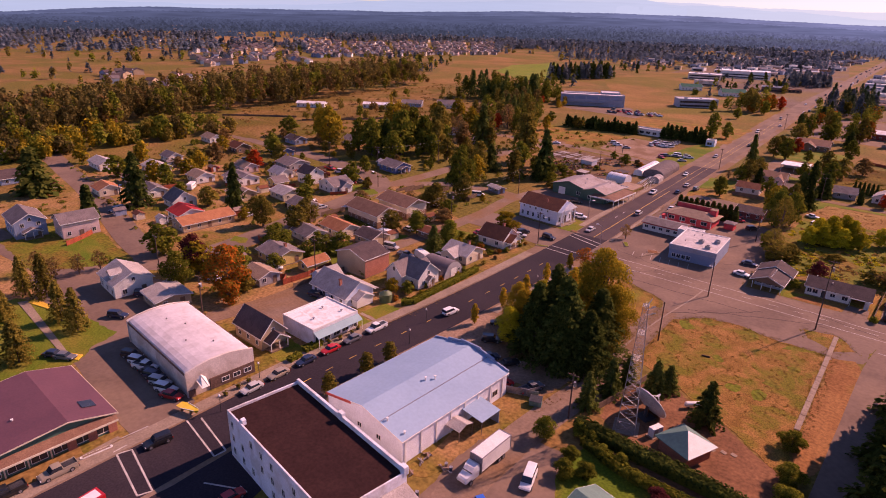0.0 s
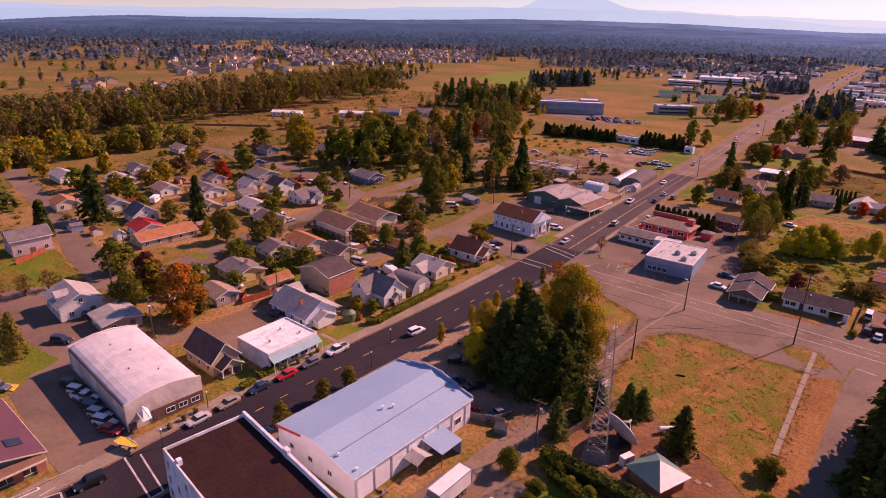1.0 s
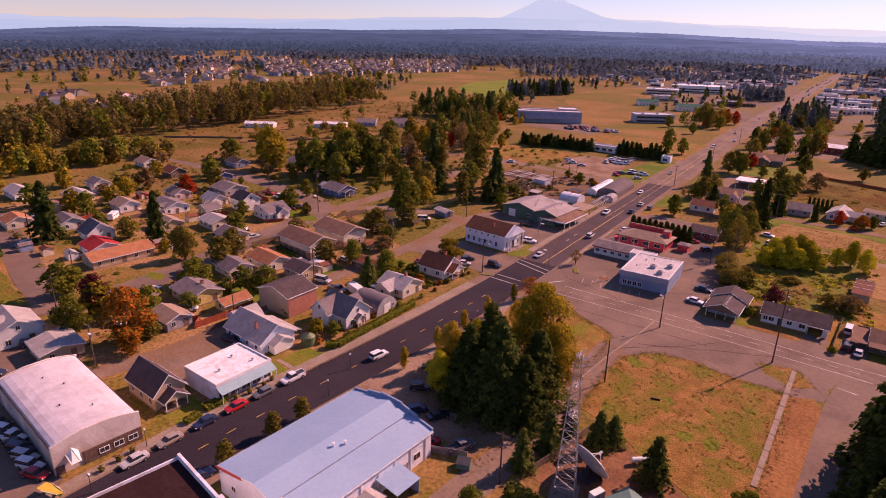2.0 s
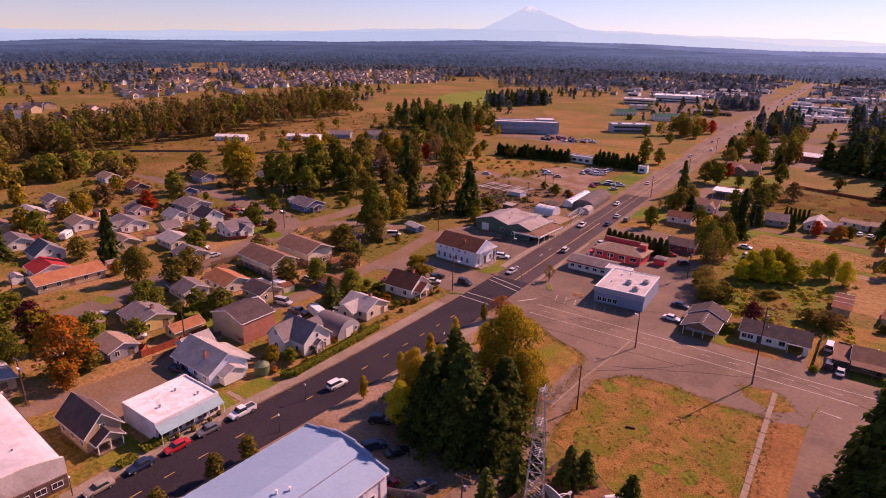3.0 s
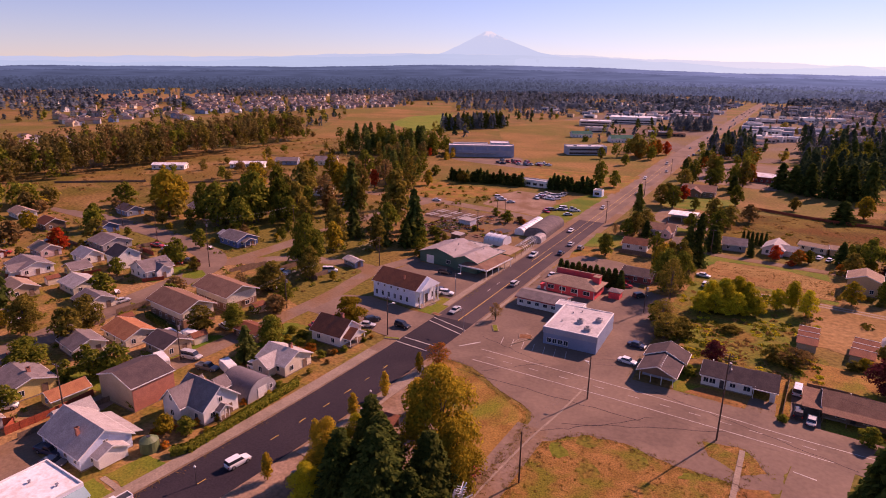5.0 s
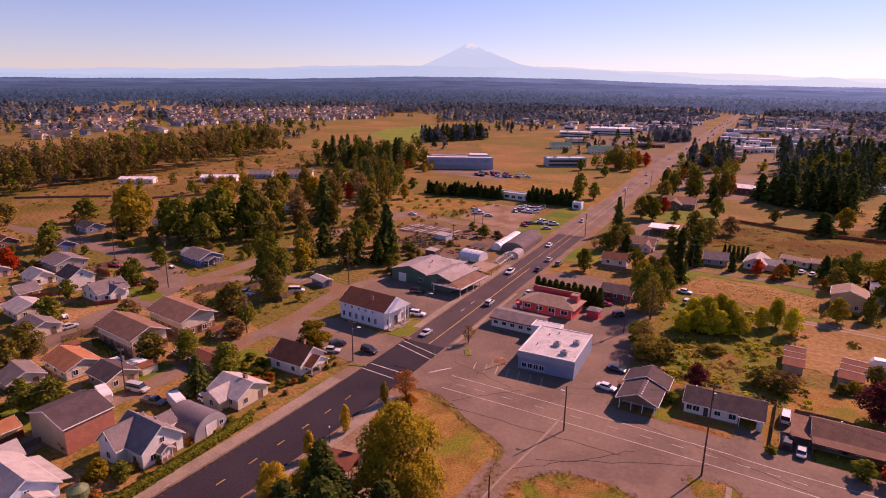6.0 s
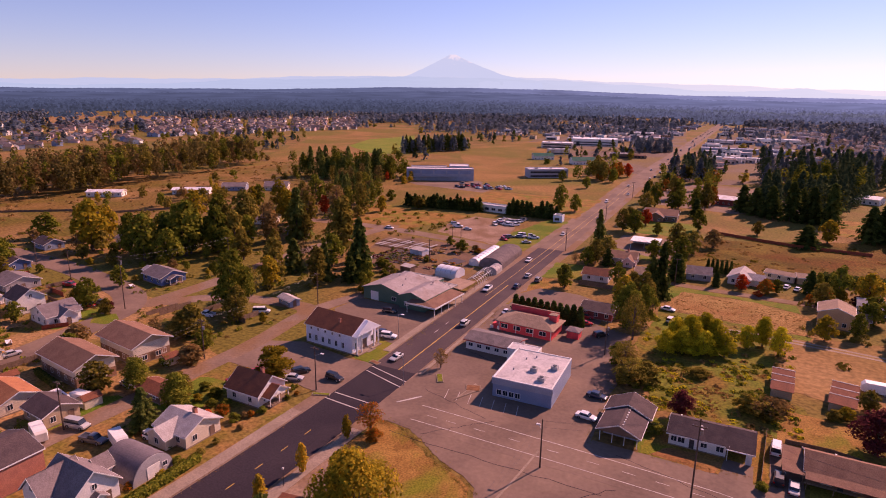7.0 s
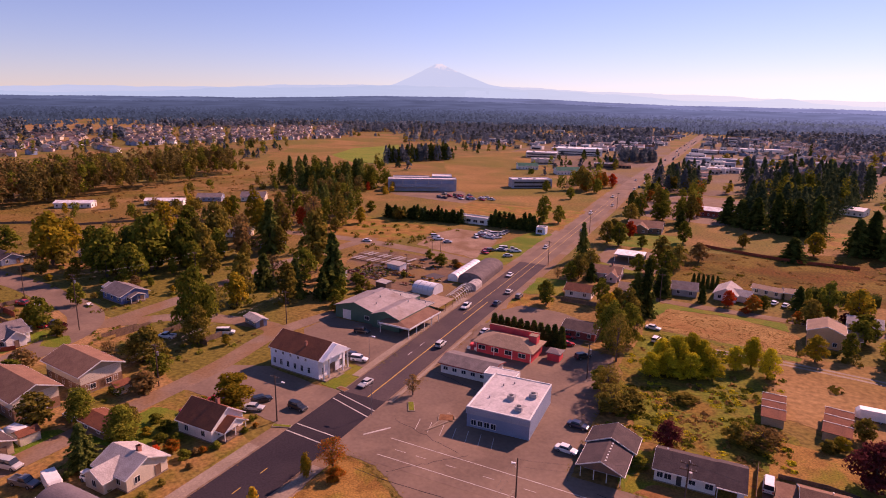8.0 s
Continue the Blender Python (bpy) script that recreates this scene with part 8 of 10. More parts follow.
def car_proto(kind, colour, plain=False):
    paint_ = "paint_" + colour
    word = {"sedan": "sedan", "suv": "sport utility car", "pickup": "pickup truck", "van": "passenger van", "hatch": "compact car"}[kind]
    o = thing("pickup" if kind == "pickup" else "van" if kind == "van" else "car", "%s %s parked on the ground" % (colour, word), "truck" if kind == "pickup" else "van" if kind == "van" else "car")
    L_, W_, belt, top = {"sedan": (4.7, 0.92, 0.92, 1.45), "suv": (4.7, 0.95, 1.08, 1.76), "pickup": (5.7, 0.98, 1.10, 1.82), "van": (5.4, 1.0, 1.2, 2.1), "hatch": (4.2, 0.88, 0.95, 1.5)}[kind]
    h = L_ / 2
    part("body", loft([(-h, W_ * 0.82, W_ * 0.78, 0.42, belt * 0.86), (-h + 0.25, W_ * 0.96, W_ * 0.9, 0.30, belt * 0.97), (-h * 0.4, W_, W_ * 0.93, 0.26, belt), (h * 0.25, W_, W_ * 0.93, 0.26, belt),
                       (h * 0.55, W_, W_ * 0.90, 0.26, belt * 0.95), (h - 0.3, W_ * 0.95, W_ * 0.84, 0.30, belt * 0.84), (h, W_ * 0.80, W_ * 0.72, 0.40, belt * 0.70)]), paint_, o)
    c0, c1 = {"sedan": (-0.62, 0.42), "suv": (-0.93, 0.40), "pickup": (-0.18, 0.48), "van": (-0.95, 0.62), "hatch": (-0.88, 0.45)}[kind]
    s = 0.28 if kind in ("sedan", "hatch") else 0.10
    part("cabin_glass", loft([(c0 * h, W_ * 0.88, W_ * 0.88, belt - 0.04, belt + 0.02), (c0 * h + s, W_ * 0.86, W_ * 0.76, belt - 0.04, top - 0.03), (c1 * h - 0.55, W_ * 0.86, W_ * 0.76, belt - 0.04, top - 0.03), (c1 * h, W_ * 0.88, W_ * 0.86, belt - 0.04, belt + 0.02)]), "glass", o, "dark tinted windows")
    part("roof", loft([(c0 * h + s - 0.05, W_ * 0.74, W_ * 0.70, top - 0.06, top), (c0 * h + s + 0.3, W_ * 0.78, W_ * 0.72, top - 0.06, top + 0.03), (c1 * h - 0.8, W_ * 0.78, W_ * 0.72, top - 0.06, top + 0.03), (c1 * h - 0.5, W_ * 0.74, W_ * 0.70, top - 0.06, top - 0.01)]), paint_, o)
    if kind == "pickup":
        part("bed", Build().box(-W_ * 0.8, W_ * 0.8, -h + 0.15, -0.25 * h, belt - 0.02, belt + 0.03), "dark_metal", o, "dark open load bed")
        part("bed_rail", Build().box(-W_ * 0.95, -W_ * 0.78, -h + 0.1, -0.2 * h, belt - 0.1, belt + 0.16).box(W_ * 0.78, W_ * 0.95, -h + 0.1, -0.2 * h, belt - 0.1, belt + 0.16).box(-W_ * 0.78, W_ * 0.78, -h + 0.05, -h + 0.18, belt - 0.1, belt + 0.16), paint_, o)
    if plain:
        tagged(part("wheel", Build().beam((-W_, -h * 0.6, 0.34), (W_, -h * 0.6, 0.34), 0.68, sides=10).beam((-W_, h * 0.62, 0.34), (W_, h * 0.62, 0.34), 0.68, sides=10), "rubber", o), kind="stuff")
        return o
    r = 0.40 if kind in ("pickup", "suv", "van") else 0.33
    for x in (-W_ + 0.08, W_ - 0.08):
        for y in (-h * 0.60, h * 0.62):
            wheel(o, x, y, r)
        part("headlight", Build().box(x * 0.86 - 0.16, x * 0.86 + 0.16, h - 0.12, h - 0.02, belt * 0.58, belt * 0.74), "headlamp", o)
        part("taillight", Build().box(x * 0.86 - 0.13, x * 0.86 + 0.13, -h - 0.01, -h + 0.08, belt * 0.6, belt * 0.84), "taillamp", o)
    part("bumper", Build().box(-W_ * 0.85, W_ * 0.85, h - 0.1, h + 0.06, 0.32, 0.52), "dark_metal", o)
    part("bumper", Build().box(-W_ * 0.85, W_ * 0.85, -h - 0.06, -h + 0.1, 0.34, 0.54), "dark_metal", o)
    return o


def car(kind, colour, x, y, heading, z=0.06, label=""):
    key = kind, colour, y > 140
    m = pose(x, y, z, 0, 0, -heading)
    if key not in CARS:
        CARS[key] = car_proto(*key)
        CARS[key].matrix_basis = m
        o = CARS[key]
    else:
        o = copy_thing(CARS[key], m)
    if label:
        tagged(o, label)
    return o


for kind, colour, x, y, heading in (("suv", "white", -2.2, -68.5, 10), ("suv", "black", -11.4, -140.6, 190), ("sedan", "silver", -2.6, 15.4, 185), ("suv", "silver", 3.4, 46.3, 0), ("pickup", "white", -3.2, 81, 180), ("sedan", "navy", 5.0, 89, 0),
                                    ("sedan", "white", -2.6, 125.6, 180), ("sedan", "silver", 4.4, 103.7, 0), ("hatch", "silver", -3.0, 181, 180), ("sedan", "grey", 4.0, 230, 0), ("suv", "white", -3.5, 290, 180), ("sedan", "white", 3.6, 330, 0), ("suv", "silver", -3.4, 372, 180)):
    car(kind, colour, x, y, heading, 0.06, "%s %s driving along the main road" % (colour, {"suv": "sport utility car", "sedan": "sedan", "pickup": "pickup truck", "hatch": "compact car"}[kind]))
for kind, colour, x, y, heading in (("sedan", "silver", -12.4, -120.6, 183), ("sedan", "tan", -12.5, -114.0, 183), ("sedan", "navy", -12.1, -107.0, 184), ("sedan", "red", -11.6, -100.4, 185), ("sedan", "grey", -11.2, -94.0, 186), ("pickup", "white", -10.6, -86.6, 186),
                                    ("sedan", "navy", 0.0, -116.5, 4), ("suv", "white", -0.6, -124.0, 3), ("pickup", "tan", -16.6, -154.4, 183), ("pickup", "black", -17.6, -161.5, 183),
                                    ("suv", "black", -42.0, -129.4, 70), ("suv", "white", -38.6, -129.7, 70), ("pickup", "white", -35.8, -129.9, 70), ("sedan", "black", -33.2, -130.2, 70), ("suv", "navy", -30.8, -130.5, 70), ("suv", "silver", -28.0, -130.9, 70), ("suv", "white", -25.0, -131.4, 70), ("sedan", "red", -22.2, -131.9, 70),
                                    ("suv", "navy", -69.5, -112.2, 40), ("suv", "navy", -62.5, -122.4, 60), ("sedan", "grey", -70.5, -104, 40), ("sedan", "silver", -58.0, -152, 60), ("sedan", "navy", -55.0, -139.6, 60), ("sedan", "grey", -52.4, -138.6, 60),
                                    ("sedan", "black", 10.6, -65.4, 60), ("suv", "black", 13.5, -73.5, 60), ("suv", "red", 25.5, -87.5, 20), ("sedan", "black", 22.0, -79.5, 30), ("pickup", "grey", 30.6, -85.0, 20), ("suv", "navy", 17.5, -80.5, 30),
                                    ("van", "white", 43.2, -108.0, 165), ("hatch", "blue", 40.8, -117.6, 120), ("sedan", "white", 49.4, 8.2, 98), ("sedan", "navy", 49.4, 18.8, 98), ("suv", "black", -9.9, -2.0, 95), ("suv", "black", -19.4, -3.0, 30), ("sedan", "silver", -18.6, -6.6, 70),
                                    ("sedan", "red", -30.6, -13.5, 20), ("suv", "black", -22.2, 44.6, 80), ("suv", "white", -11.8, 26.8, 80), ("sedan", "navy", -14.6, 28.4, 80), ("hatch", "red", -110, 3.4, 60), ("pickup", "black", -108.4, 6.2, 60), ("hatch", "white", -112.5, 0.6, 30),
                                    ("suv", "white", -57.6, -79.6, 40), ("suv", "white", -26.2, -40.5, 90), ("suv", "black", 86.3, 2.5, 5), ("sedan", "silver", 88.6, 0.4, 5), ("van", "white", 86.1, 13.0, 5), ("pickup", "navy", -34.5, -83.5, 80), ("sedan", "grey", -30.5, -85.0, 70),
                                    ("suv", "white", 59.2, 79.2, 10), ("sedan", "white", 57.2, 89.5, 100), ("sedan", "white", 93.7, 136, 20), ("sedan", "white", 97.2, 134.8, 20), ("sedan", "silver", 100.8, 133.8, 20), ("sedan", "red", 36.0, 63.5, 60), ("suv", "black", 42.2, 56.5, 40), ("pickup", "red", 34.5, 69.5, 80),
                                    ("sedan", "white", -86.4, 151, 80), ("pickup", "white", -57, 172, 70), ("sedan", "silver", -50, 168.5, 70), ("suv", "white", -61.2, 177.4, 70), ("sedan", "silver", -13.8, 156, 60), ("hatch", "green", -46, -52, 20), ("pickup", "grey", -36.0, -46.5, 80), ("sedan", "silver", -56.0, -33.5, 120),
                                    ("sedan", "red", -175.5, -21.8, 40), ("sedan", "red", 9.4, -140.5, 5), ("pickup", "white", -159.2, -39, 60), ("van", "white", -57.6, 25.0, 60), ("sedan", "red", -28.4, -7.6, 60), ("sedan", "silver", -51.0, -27.5, 100), ("van", "silver", -44, -44.5, 80), ("sedan", "silver", -92.5, -30, 10), ("sedan", "white", 11.2, 62, 10), ("suv", "grey", 9.6, 100, 0)):
    car(kind, colour, x, y, heading)
rs = random.Random(31)
for k in range(26):
    car(rs.choice(("sedan", "suv", "pickup")), rs.choice(("white", "silver", "grey", "red", "white")), *((rs.uniform(-44, -31), rs.uniform(186, 206)) if k % 3 else (rs.uniform(-27, -13), rs.uniform(148, 170))), rs.uniform(0, 180), 0.04, "car among close rows on the gravel field")
for k in range(34):
    car(rs.choice(("sedan", "suv")), rs.choice(("white", "silver", "grey", "navy", "red")), rs.choice((-3.2, 3.6, 5.4, -5.2)) + 6 * ((k * 38 + 420) / 1400), 420 + k * 26 + rs.uniform(-8, 8), rs.choice((0, 180)), 0.06, "car in the far traffic of the main road")
for k in range(22):
    t = k / 21
    car(rs.choice(("sedan", "suv", "pickup")), rs.choice(("white", "silver", "grey", "navy", "red")), -118 + 40 * t + rs.uniform(-3, 3), 298 + 22 * rs.random(), 117 + rs.choice((0, 180)), 0.04, "car on the school parking lot")

# box truck
o = thing("box_truck", "white box truck with a rounded white cab", "truck", pose(35.6, -110.2, 0.05, 0, 0, 176))
part("box", Build().box(-1.25, 1.25, -6.2, 1.8, 1.1, 3.9), "trim", o, "white cargo box")
part("box_frame", Build().box(-1.3, 1.3, -6.25, -6.1, 1.0, 3.95).box(-1.3, 1.3, 1.75, 1.85, 1.0, 3.95).box(-1.3, -1.2, -6.2, 1.8, 3.85, 3.96).box(1.2, 1.3, -6.2, 1.8, 3.85, 3.96), "steel", o)
part("cab", loft([(2.2, 1.15, 1.0, 0.8, 2.9), (2.6, 1.15, 1.0, 0.7, 3.0), (3.5, 1.15, 0.9, 0.7, 2.8), (4.1, 1.1, 0.95, 0.7, 1.9), (5.2, 1.0, 0.85, 0.7, 1.7), (5.5, 0.85, 0.7, 0.8, 1.5)]), "paint_white", o)
part("windshield", Build().plate((-0.85, 3.52, 2.7), (0.85, 3.52, 2.7), (0.95, 4.06, 1.98), (-0.95, 4.06, 1.98), 0.03), "glass", o)
part("chassis", Build().box(-0.5, 0.5, -6.0, 5.0, 0.6, 1.1), "dark_metal", o)
for x in (-1.05, 1.05):
    for y in (-4.4, -3.3, 4.4):
        wheel(o, x, y, 0.5, 0.32)
    part("headlight", Build().box(x * 0.75 - 0.15, x * 0.75 + 0.15, 5.35, 5.52, 1.0, 1.25), "headlamp", o)
# red fire engine at the edge
o = thing("fire_engine", "red fire engine with a white cab roof", "truck", pose(-4.2, -157.6, 0.06, 0, 0, -176))
part("body", Build().box(-1.25, 1.25, -4.6, 1.4, 0.7, 2.7).box(-1.2, 1.2, 1.5, 4.2, 0.7, 1.9), "paint_red", o)
part("cab_windows", loft([(1.6, 1.16, 1.1, 1.9, 2.6), (2.6, 1.16, 1.1, 1.9, 2.6), (4.0, 1.16, 1.05, 1.9, 2.55)]), "glass", o)
part("cab_roof", Build().box(-1.18, 1.18, 1.5, 4.0, 2.6, 2.8), "paint_red", o)
part("light_bar", Build().box(-0.8, 0.8, 2.6, 2.9, 2.8, 3.0), "headlamp", o)
part("hose_bed", Build().box(-0.9, 0.9, -4.2, 0.8, 2.7, 2.75), "paint_white", o)
for x in (-1.1, 1.1):
    for y in (-3.0, 3.0):
        wheel(o, x, y, 0.5, 0.32)
# boat on a trailer beside the road
o = thing("boat", "small orange and white boat displayed by the road", "boat", pose(-15.4, -132.4, 0.5, 0, 0, -80))
hull = [(-2.4, 0.75, 0.7), (-1.0, 0.95, 0.75), (0.8, 0.9, 0.78), (2.0, 0.5, 0.86), (2.7, 0.05, 0.98)]
part("hull", Build().add([p for y, w, z in hull for p in ((-w, y, z), (w, y, z), (0, y, 0.0 if y < 2.5 else 0.8))], [q for i in range(4) for q in ((3 * i, 3 * i + 3, 3 * i + 5, 3 * i + 2), (3 * i + 2, 3 * i + 5, 3 * i + 4, 3 * i + 1), (3 * i + 1, 3 * i + 4, 3 * i + 3, 3 * i))] + [(0, 2, 1)]), "paint_yellow", o)
part("gunwale", Build().beam((-0.95, -1.0, 0.78), (-0.5, 2.0, 0.9), 0.1).beam((0.95, -1.0, 0.78), (0.5, 2.0, 0.9), 0.1), "trim", o)
part("stand", Build().box(-0.6, 0.6, -1.4, -1.2, -0.5, 0.2).box(-0.5, 0.5, 0.8, 1.0, -0.5, 0.25), "wood", o)
# caravans behind the houses
for x, y, rot, L_ in ((-56.5, -40.2, 80, 7.0), (-53.0, -37.6, 95, 5.0), (-30.8, -44.8, 70, 6.0), (110, 52, 88, 9.0), (-152, -48, 40, 6.0), (-47, -50.5, 70, 6.2)):
    o = thing("caravan", "white caravan parked in a yard", "caravan", pose(x, y, 0, 0, 0, rot), group="parked caravans")
    part("body", loft([(-L_ / 2, 1.05, 0.95, 0.55, 2.3), (-L_ / 2 + 0.4, 1.2, 1.1, 0.5, 2.75), (L_ / 2 - 0.7, 1.2, 1.1, 0.5, 2.75), (L_ / 2, 1.05, 0.95, 0.6, 2.0)]), "trim", o)
    for k in range(3):
        window(o, 1.2, -L_ * 0.3 + L_ * 0.28 * k, 1.9, 90, 0.8, 0.5)
    for s in (-1.0, 1.0):
        wheel(o, s, -0.3, 0.36)
    part("hitch", Build().beam((0, L_ / 2 - 0.2, 0.55), (0, L_ / 2 + 1.1, 0.5), 0.12), "dark_metal", o)

# ---- poles, wires and lamps ----
POLES = {}


def pole(key, x, y, h, arms=1, lamp=None, transformer=False, w=0.34):
    o = thing("utility_pole", "dark wooden utility pole with crossarms", "utility pole", pose(x, y, 0), group="utility poles")
    part("shaft", Build().beam((0, 0, -0.3), (0, 0, h), w, w * 0.62, 10), "pole_wood", o)
    for k in range(arms):
        a = part("crossarm", Build().box(-1.2, 1.2, -0.06, 0.06, h - 0.55 - 1.0 * k, h - 0.41 - 1.0 * k), "pole_wood", o)
        for q in (-1.05, -0.45, 0.45, 1.05):
            part("insulator", Build().beam((q, 0, h - 0.41 - 1.0 * k), (q, 0, h - 0.2 - 1.0 * k), 0.1, 0.07, 6), "steel", a)
    if transformer:
        part("transformer", Build().beam((0.38, 0.2, h - 2.9), (0.38, 0.2, h - 1.9), 0.5, sides=10), "steel", o)
    if lamp:
        part("lamp_arm", Build().beam((0, 0, h - 2.2), (lamp[0], lamp[1], h - 1.6), 0.09), "steel", o)
        part("lamp_head", Build().box(lamp[0] - 0.4, lamp[0] + 0.4, lamp[1] - 0.16, lamp[1] + 0.16, h - 1.66, h - 1.46), "lamp_glass", o)
    POLES[key] = (x, y, h)
    return o


for key, x, y, h, arms, lamp, tf in (("B", 72.2, -16.2, 18.6, 2, None, True), ("A", 43.6, -47.6, 10.2, 0, None, False), ("C", 45.8, -13.8, 10.2, 0, (-0.9, 0.6), False), ("D", -10.6, -8.3, 11.0, 1, (1.8, 0.4), False), ("E", 40.6, -88.4, 10.0, 1, None, True),
                                     ("F", -98.2, 7.4, 17.6, 2, None, True), ("G", -137.5, 15.6, 13, 1, None, False), ("H", -45.5, -46.4, 11, 1, None, True), ("I", -46.4, -74, 11, 1, None, False), ("J", -47, -8, 11, 1, None, True), ("K", -48.5, -108.5, 10.5, 1, (1.4, -0.6), True), ("L", 6.7, 150, 11, 1, None, False),
                                     ("M", -38.4, 103.5, 10, 1, None, False), ("N", 130, -22, 16, 2, None, False), ("O", -84, -100, 10, 1, None, False), ("P", -99, -88, 10, 1, None, False), ("Q", -150, -78, 10, 1, None, False), ("R", 56.2, 120, 10.5, 1, None, False), ("S", 46, 44, 10, 1, None, True), ("T", -175, 26, 12, 1, None, False),
                                     ("U", 8.2, 230, 11, 1, None, False), ("V", 8.2, 320, 11, 1, None, False), ("W", -106, 60, 12, 1, None, False), ("X", -47, 40, 11, 1, None, False)):
    pole(key, x, y, h, arms, lamp, tf)


def wire(a, c, side, low, sag=0.9):
    (x0, y0, h0), (x1, y1, h1) = POLES[a], POLES[c]
    b = Build()
    far = math.hypot(x1 - x0, y1 - y0)
    pts = []
    for k in range(13):
        t = k / 12
        pts.append((x0 + (x1 - x0) * t + side * (0.4 if far else 0), y0 + (y1 - y0) * t, h0 + (h1 - h0) * t - low - 4 * sag * t * (1 - t)))
    b.tube(pts, 0.019, 4)
    o = new("cable", b.mesh("cable", M["dark_metal"]))
    tagged(o, "thin dark overhead cable between two poles", "cable", "overhead cables")


for a, c in (("B", "N"), ("C", "B"), ("A", "C"), ("H", "I"), ("H", "J"), ("I", "K"), ("J", "X"), ("F", "G"), ("F", "J"), ("G", "T"), ("O", "P"), ("P", "Q"), ("L", "U"), ("U", "V"), ("F", "W")):
    for side, low in ((-1, 0.3), (1, 0.3), (0, 1.6)):
        wire(a, c, side, low)
for x, y, h, ax, ay in ((-8.9, 27.2, 7.5, 1.4, 0.0), (6.4, 3.4, 7.0, -1.8, 0.4)):
    o = thing("street_lamp", "slim grey street lamp with a flat head", "street lamp", pose(x, y, 0), group="street lamps")
    part("post", Build().beam((0, 0, 0), (0, 0, h), 0.18, 0.12, 8), "steel", o)
    part("arm", Build().beam((0, 0, h - 0.1), (ax, ay, h + 0.2), 0.09), "steel", o)
    part("head", Build().box(ax - 0.5, ax + 0.5, ay - 0.2, ay + 0.2, h + 0.12, h + 0.3), "lamp_glass", o)
for x, y in ((6.8, -40.2), (-4.0, -76), (-0.4, -86.5), (-14.8, -117), (-11.0, -128.5)):
    o = thing("street_lamp", "short lamp post with a round white globe", "street lamp", pose(x, y, 0), group="globe street lamps")
    part("post", Build().beam((0, 0, 0), (0, 0, 3.4), 0.16, 0.10, 8), "dark_metal", o)
    part("globe", Build().beam((0, 0, 3.4), (0, 0, 3.62), 0.22, 0.46, 10).beam((0, 0, 3.62), (0, 0, 3.86), 0.46, 0.2, 10), "lamp_glass", o)

# ---- lattice tower and dish ----
o = thing("radio_tower", "tapering grey steel lattice tower with aerials", "tower", pose(50.2, -84.0, 0, 0, 0, 15))
H_, B0, B1, n = 25.4, 1.7, 0.42, 15
half = lambda z: B0 + (B1 - B0) * z / H_
for sx, sy in ((-1, -1), (1, -1), (1, 1), (-1, 1)):
    part("leg", Build().beam((sx * B0, sy * B0, 0), (sx * B1, sy * B1, H_), 0.13, 0.08), "steel", o)
lv = Build()
for k in range(n):
    z0, z1 = H_ * (k / n) ** 0.92, H_ * ((k + 1) / n) ** 0.92
    a, c = half(z0), half(z1)
    for p, q in (((-1, -1), (1, -1)), ((1, -1), (1, 1)), ((1, 1), (-1, 1)), ((-1, 1), (-1, -1))):
        lv.beam((p[0] * a, p[1] * a, z0), (q[0] * c, q[1] * c, z1), 0.055).beam((q[0] * a, q[1] * a, z0), (p[0] * c, p[1] * c, z1), 0.055).beam((p[0] * c, p[1] * c, z1), (q[0] * c, q[1] * c, z1), 0.055)
tagged(part("bracing", lv, "steel", o), "crossed thin steel bracing bars", "", "", "stuff")
for z, w_, cnt in ((13.5, 1.6, 6), (19.0, 1.4, 5), (24.5, 1.1, 4)):
    ae = part("aerial", Build().beam((0, half(z), z), (0, half(z) + 2.6, z), 0.07), "trim", o)
    for k in range(cnt):
        part("aerial_rod", Build().beam((-w_ / 2, half(z) + 0.5 + 0.4 * k, z), (w_ / 2, half(z) + 0.5 + 0.4 * k, z), 0.06), "trim", ae)
part("top_aerial", Build().beam((0.3, 0, H_), (0.9, 0.3, H_ + 1.2), 0.16, 0.12, 6).beam((0.3, 0, H_ - 1.0), (1.6, 0.4, H_ - 0.2), 0.16, 0.12, 6).beam((0.2, 0, H_ - 2.0), (1.7, 0.2, H_ - 1.4), 0.16, 0.12, 6), "trim", o)
part("footing", Build().box(-2.3, 2.3, -2.3, 2.3, 0, 0.12), "concrete", o)
o = thing("satellite_dish", "large grey satellite dish tilted on a mount", "satellite dish", pose(51.9, -78.6, 0, 0, 0, -25))
v, f = [], []
rings, seg, R_ = 6, 28, 3.55
tilt = Matrix.Translation((0, 0, 2.6)) @ Matrix.Rotation(radians(-61), 4, "X")
for i in range(rings + 1):
    r = max(0.05, R_ * i / rings)
    for k in range(seg):
        a = 2 * math.pi * k / seg
        v.append(tilt @ Vector((r * math.cos(a), r * math.sin(a), 0.072 * r * r)))
for i in range(rings):
    for k in range(seg):
        f.append((i * seg + k, i * seg + (k + 1) % seg, (i + 1) * seg + (k + 1) % seg, (i + 1) * seg + k))
f.append(tuple(range(seg)))
ob_ = part("reflector", Build().add(v, f), "roof_light", o, "grey bowl of the dish", True)
sol = ob_.modifiers.new("thickness", "SOLIDIFY")
sol.thickness = 0.10
rim = Build()
for k in range(seg):
    a, c = 2 * math.pi * k / seg, 2 * math.pi * (k + 1) / seg
    rim.beam(tilt @ Vector((R_ * math.cos(a), R_ * math.sin(a), 0.91)), tilt @ Vector((R_ * math.cos(c), R_ * math.sin(c), 0.91)), 0.14)
part("rim", rim, "trim", o)
